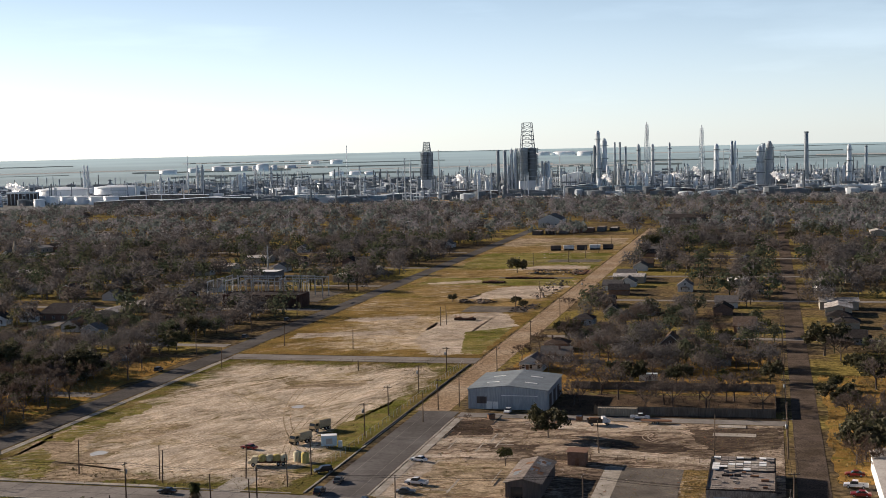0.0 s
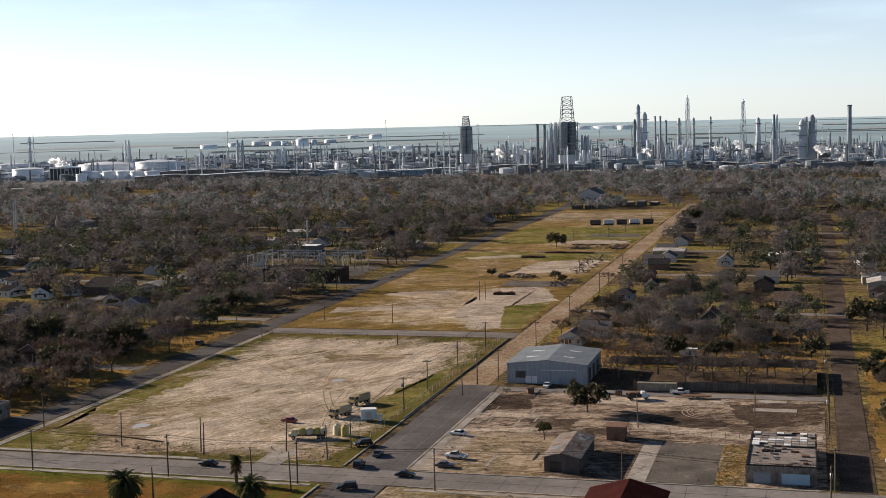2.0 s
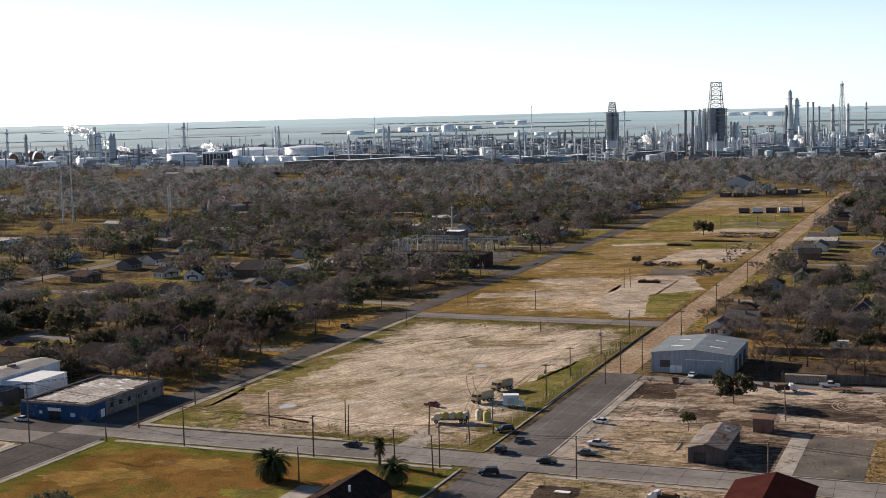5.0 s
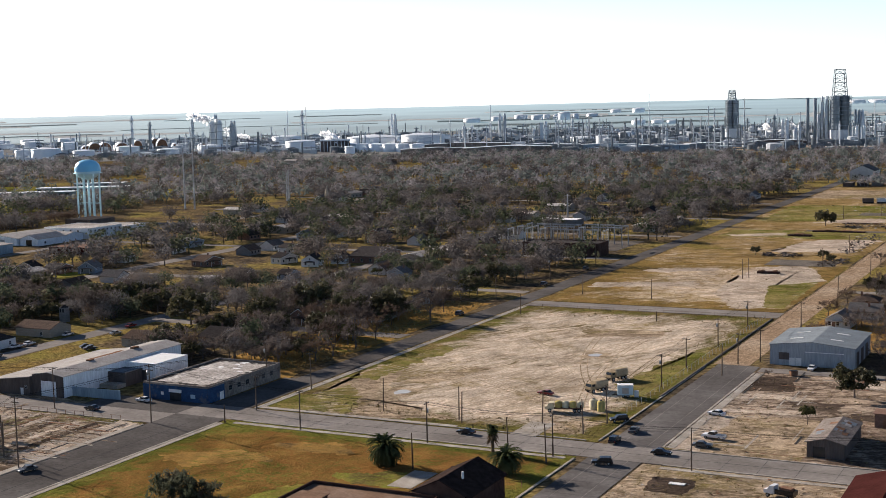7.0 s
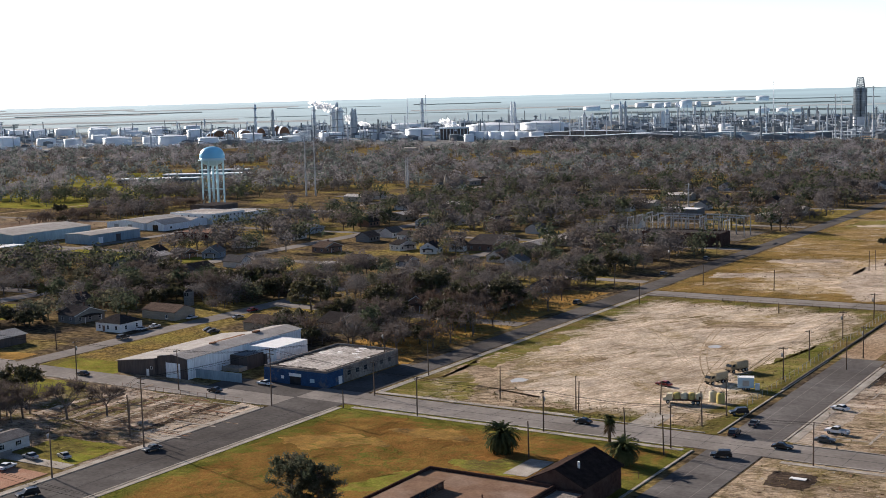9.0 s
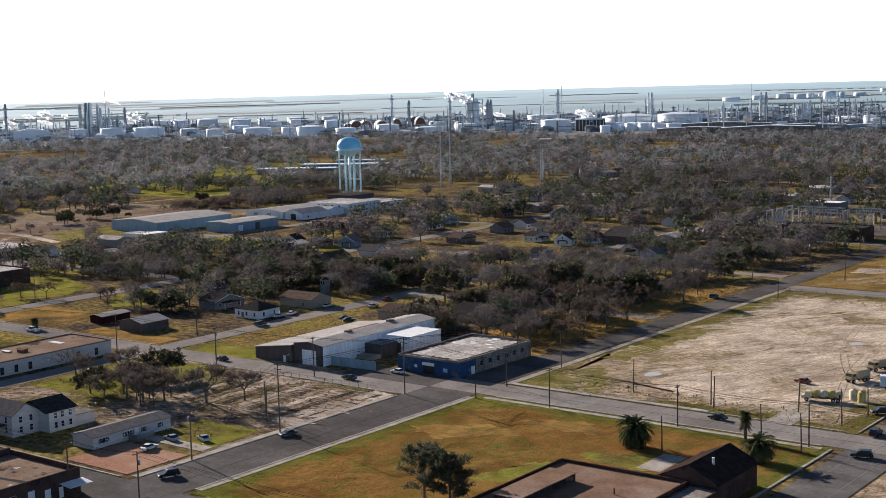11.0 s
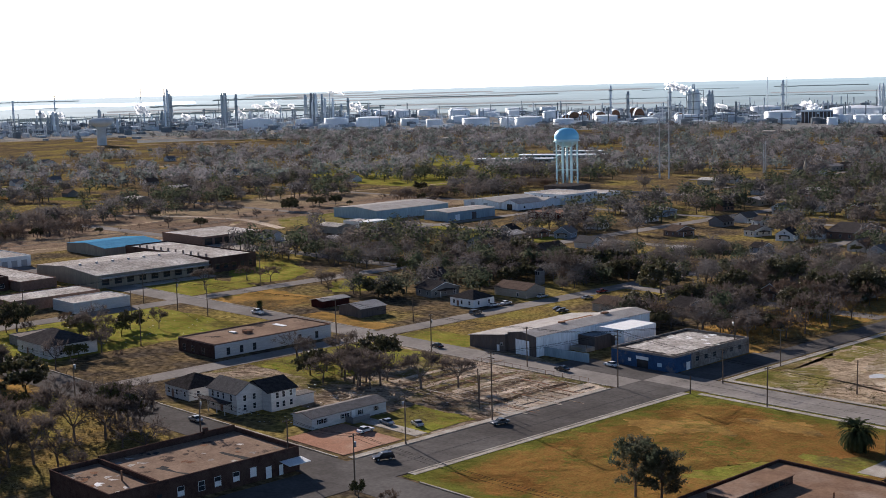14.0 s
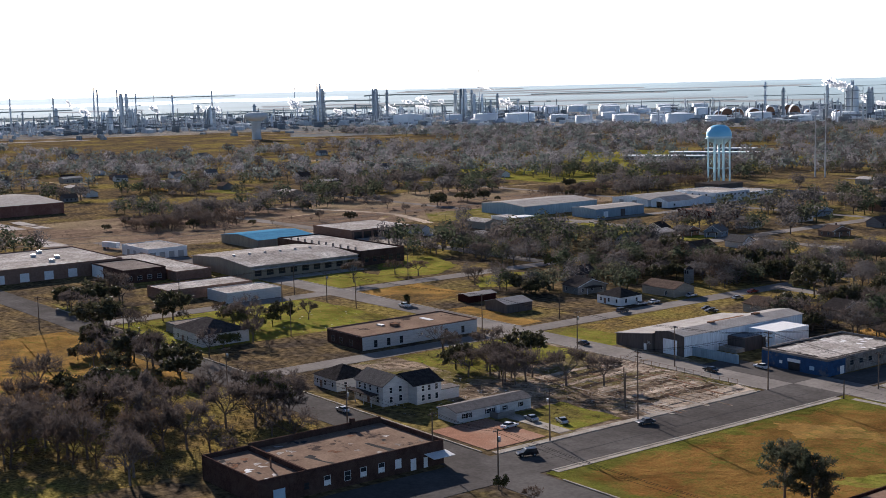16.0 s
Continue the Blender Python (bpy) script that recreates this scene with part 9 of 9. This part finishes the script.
for x_, y_, s_ in ((-717, 525, 1.0), (-719, 529, 0.9), (-724, 556, 0.9), (-724, 570, 0.9), (-749, 672, 1.0)):
    tree("oak", x_, y_, s_)
# grass and yards below the western street
for pts in ([(-526, 349), (-518, 374), (-482, 363), (-464, 340), (-473, 314)], [(-444, 346), (-446, 366), (-436, 372), (-412, 342), (-422, 329)], [(-441, 238), (-440, 252), (-418, 254), (-394, 240), (-389, 229), (-404, 222)], [(-492, 288), (-500, 310), (-482, 317), (-464, 297), (-464, 288)]):
    blotch("lawn_patch", pts, 0.078, "green", "bright green winter lawn", 1.6)
blotch("dry_lot", [(-446, 142), (-438, 152), (-417, 157), (-386, 158), (-349, 160), (-352, 141), (-357, 128), (-364, 114), (-400, 112), (-440, 120)], 0.07, "lawn_dry", "orange dry grass lot", 2.0)
ribbon("old_alley", [(-372, 92), (-353, 111), (-350, 119), (-348.5, 128), (-348, 139), (-345, 160)], 3.2, 0.1, "concrete", "broken pale concrete alley")
blotch("lawn_patch", [(-513, 184), (-487, 190), (-462, 184), (-466, 182), (-500, 181.5)], 0.075, "verge", "green lawn by the street", 1.0)
for x_, y_ in ((-1140, 508), (-1020, 470), (-950, 490), (-1095, 520), (-1030, 392), (-1250, 740), (-870, 500), (-1245, 555), (-1160, 612), (-905, 560), (-1030, 700), (-1080, 760), (-1165, 440), (-930, 650)):
    blotch("clearing", [(x_ - 26, y_ - 12), (x_ + 22, y_ - 14), (x_ + 26, y_ + 12), (x_ - 20, y_ + 10)], 0.06, R.choice(("verge", "lot", "sand_grass", "lawn_dry")), "open grass between houses and trees", 5.0)
sheet("road", -850, 392, -462, 401, 0.09, "oldroad", "bleached grey access road")
sheet("pavement", -648, 372, -560, 392, 0.085, "concrete", "pale concrete yard")
for k in range(46):
    x_, y_ = R.uniform(-790, -650), R.uniform(300, 640)
    if math.hypot(x_, y_) > 500:
        tree(R.choice(("shrub", "shrub", "bare", "oak")), x_, y_, R.uniform(0.4, 0.8))

# electrical substation: steel gantries and insulators
for k in range(21):
    x_, y_ = -302 + 9.4 * (k % 7), 682 + 13 * (k // 7) + R.uniform(-2, 2)
    g_ = thing("substation_gantry", x_, y_, 0, R.choice((0, 90)), "pale galvanised steel substation gantry", "gantry", "substation gantries")
    for s in (-4, 4):
        part("post", MB().tube((s, 0, 0), (s, 0, 11), 0.3, 0.22, 5), "steel", g_)
    part("beam", MB().box(-4.3, -0.25, 10.2, 4.3, 0.25, 10.8), "steel", g_)
    for s in (-2.5, 0, 2.5):
        part("insulator", MB().tube((s, 0, 10.2), (s, 0, 8.6), 0.14, n=5), "concrete", g_)
sheet("gravel_yard", -310, 676, -238, 724, 0.06, "oil", "grey gravel yard of the substation")

sheet("pavement", -862, 262, -800, 274, 0.08, "wet", "wet concrete apron of a warehouse with painted glare")
sheet("pavement", -850, 280, -790, 288, 0.08, "wet", "wet concrete apron of a warehouse with painted glare")
sheet("pavement", -760, 250, -690, 262, 0.08, "wet", "wet concrete yard with painted glare")
sheet("pavement", -604, 264.6, -520, 265.2, 0.09, "wet", "wet concrete footpath with painted glare")


# ---- houses between the trees ----
def make_house(i):
    r = random.Random(300 + i)
    wall = ("white_wood", "cream_wood", "grey_wood", "blue_wood", "white_wood", "brownbrick")[i % 6]
    roof = ("shingle_grey", "shingle_dark", "shingle_brown", "shingle_dark", "shingle_grey", "shingle_brown")[i % 6]
    wl = {"white_wood": "white wooden", "cream_wood": "cream wooden", "grey_wood": "grey wooden", "blue_wood": "pale blue wooden", "brownbrick": "brown brick"}[wall]
    w, d = r.uniform(9, 13), r.uniform(8, 10)
    rl = {"shingle_grey": "grey", "shingle_dark": "dark", "shingle_brown": "brown"}[roof]
    if i % 2:
        b = hip_house(f"small {wl} house with a {rl} hipped roof", 0, 0, 0, w, d, 3.0, 5.2, wall, roof, "houses of the neighbourhood")
    else:
        b = gable_building(f"small {wl} house with a {rl} gable roof", -d / 2, d / 2, -w / 2, w / 2, 3.0, 5.4, wall, roof, "y", 0.5, cat="house", name="house")
        tagged(b, group="houses of the neighbourhood")
        w, d = d, w
    house_windows(b, w, d, 0.9)
    part("chimney", MB().cbox(w * 0.2, d * 0.1, 3.2, 0.7, 0.7, 2.9), "brownbrick", b)
    part("porch_roof", MB().box(-1.8, -d / 2 - 2.2, 2.5, 1.8, -d / 2 - 0.05, 2.62), roof, b)
    for s in (-1.65, 1.65):
        part("porch_post", MB().cbox(s, -d / 2 - 2.05, 0, 0.14, 0.14, 2.5), "white_paint", b)
    return b


HOUSES = [make_house(i) for i in range(6)]
placed = [0] * 6


def put_house(i, x, y, rz):
    if not placed[i]:
        HOUSES[i].matrix_basis = pose(x, y, 0, 0, 0, rz)
        placed[i] = 1
    else:
        copy_thing(HOUSES[i], pose(x, y, 0, 0, 0, rz))




def home(x, y, rz, w, d, eave, ridge, wall, roof):
    """A one-off house: gable to the street, trim, windows with sills, door, porch and a flue."""
    wl = {"white_wood": "white wooden", "white_paint": "white painted", "cream_wood": "cream wooden", "grey_wood": "grey wooden", "blue_wood": "pale blue wooden", "brownbrick": "brown brick", "tin_dark": "dark brown"}[wall]
    rl = {"shingle_grey": "grey", "shingle_dark": "near-black", "shingle_brown": "brown", "roofpale": "pale"}[roof]
    b = thing("house", x, y, 0, rz, f"{wl} house with a {rl} gable roof under bare trees", "house", "houses of the neighbourhood")
    part("wall", MB().extrude_y([(-w / 2, -0.2), (w / 2, -0.2), (w / 2, eave), (0, ridge), (-w / 2, eave)], -d / 2, d / 2), wall, b)
    k, o, t = (ridge - eave) / (w / 2), 0.5, 0.18
    part("roof", MB().extrude_y([(0, ridge + 0.02), (w / 2 + o, eave - k * o), (w / 2 + o, eave - k * o + t), (0, ridge + t + 0.05), (-w / 2 - o, eave - k * o + t), (-w / 2 - o, eave - k * o)], -d / 2 - 0.5, d / 2 + 0.5), roof, b)
    for sx in (-1, 1):
        part("bargeboard", MB().extrude_y([(0, ridge - 0.2), (sx * (w / 2 + o), eave - k * o - 0.18), (sx * (w / 2 + o), eave - k * o + 0.04), (0, ridge + 0.04)], -d / 2 - 0.58, -d / 2 - 0.5), "white_paint", b, "white bargeboard")
    n = max(2, int(w / 3.6))
    for i in range(n):
        window(b, -w / 2 + (i + 0.5) * w / n, -d / 2, 0.95, 1.0, 1.4, "-y")
    if ridge > 5.8:
        window(b, 0, -d / 2, eave + 0.1, 0.8, 0.9, "-y")
    if eave > 4.2:
        for i in range(n):
            window(b, -w / 2 + (i + 0.5) * w / n, -d / 2, 3.2, 1.0, 1.3, "-y")
    m = max(2, int(d / 4))
    for sx, fc in ((1, "+x"), (-1, "-x")):
        for i in range(m):
            window(b, sx * w / 2, -d / 2 + (i + 0.5) * d / m, 0.95, 1.0, 1.4, fc)
    part("porch_roof", MB().extrude_y([(-w * 0.3, 2.5), (w * 0.3, 2.5), (w * 0.3, 2.65), (0, 3.1), (-w * 0.3, 2.65)], -d / 2 - 2.2, -d / 2 - 0.04), roof, b)
    for sx in (-1, 1):
        part("porch_post", MB().cbox(sx * w * 0.27, -d / 2 - 2.0, 0, 0.16, 0.16, 2.5), "white_paint", b)
    part("flue", MB().cbox(w * 0.18, d * 0.15, eave + 0.4, 0.6, 0.6, ridge - eave + 0.5), "brownbrick", b)
    return b


for spec in HOMES:
    home(*spec)
for x_, y_ in [q for q in HOUSE_SPOTS if math.hypot(*q) < 640]:
    put_house(rh.randrange(6), x_, y_, rh.choice((0, 90, 180, 270)) + rh.uniform(-4, 4))


# far houses: roofs that show between the crowns
def far_house(i):
    wall = ("white_wood", "cream_wood", "grey_wood", "brownbrick")[i]
    roof = ("shingle_grey", "roofpale", "shingle_brown", "shingle_dark")[i]
    b = thing("house", 0, 0, 0, 0, ("small white house with a grey roof", "low cream building with a pale roof", "grey house with a brown roof", "brown brick house with a dark roof")[i], "house", "far houses of the town")
    w, d, e, r_ = (11, 9, 3, 5.6) if i != 1 else (18, 12, 4, 5.2)
    part("wall", MB().extrude_y([(-d / 2, -0.2), (d / 2, -0.2), (d / 2, e), (0, r_), (-d / 2, e)], -w / 2, w / 2), wall, b)
    part("roof", MB().extrude_y([(-d / 2 - 0.5, e - 0.2), (0, r_ + 0.02), (d / 2 + 0.5, e - 0.2), (d / 2 + 0.5, e), (0, r_ + 0.25), (-d / 2 - 0.5, e)], -w / 2 - 0.4, w / 2 + 0.4), roof, b)
    for k in (-1, 0, 1):
        part("window", MB().cbox(d / 2, k * w * 0.3, 1.0, 0.1, 1.2, 1.3), "glass", b)
    return b


FAR = [far_house(i) for i in range(4)]
fplaced = [0] * 4


def put_far(x, y, rz):
    i = rh.choice((0, 0, 1, 2, 3))
    if not fplaced[i]:
        FAR[i].matrix_basis, fplaced[i] = pose(x, y, 0, 0, 0, rz), 1
    else:
        copy_thing(FAR[i], pose(x, y, 0, 0, 0, rz))


for x_, y_ in [q for q in HOUSE_SPOTS if math.hypot(*q) >= 640]:
    put_far(x_, y_, rh.choice((0, 90)) + rh.uniform(-3, 3))
for k, (x_, y_) in enumerate(WEST_HOMES):
    put_far(x_, y_, rh.choice((0, 90)) + rh.uniform(-3, 3))
    if k % 3 == 0:
        put_far(x_ + 24, y_ - 6, rh.choice((0, 90)))
n_far = 0
while n_far < 60:
    az_, d_ = rh.uniform(-7, 75), math.sqrt(rh.uniform(850 ** 2, 1850 ** 2))
    x_, y_ = polar(az_, d_)
    n_far += 0.1
    if free(x_, y_, 6) and not (-2400 < x_ < -1500 and 620 < y_ < 1150) and not (-870 < x_ < -640 and y_ < 900):
        n_far += 0.9
        put_far(x_, y_, rh.choice((0, 90)) + rh.uniform(-3, 3))
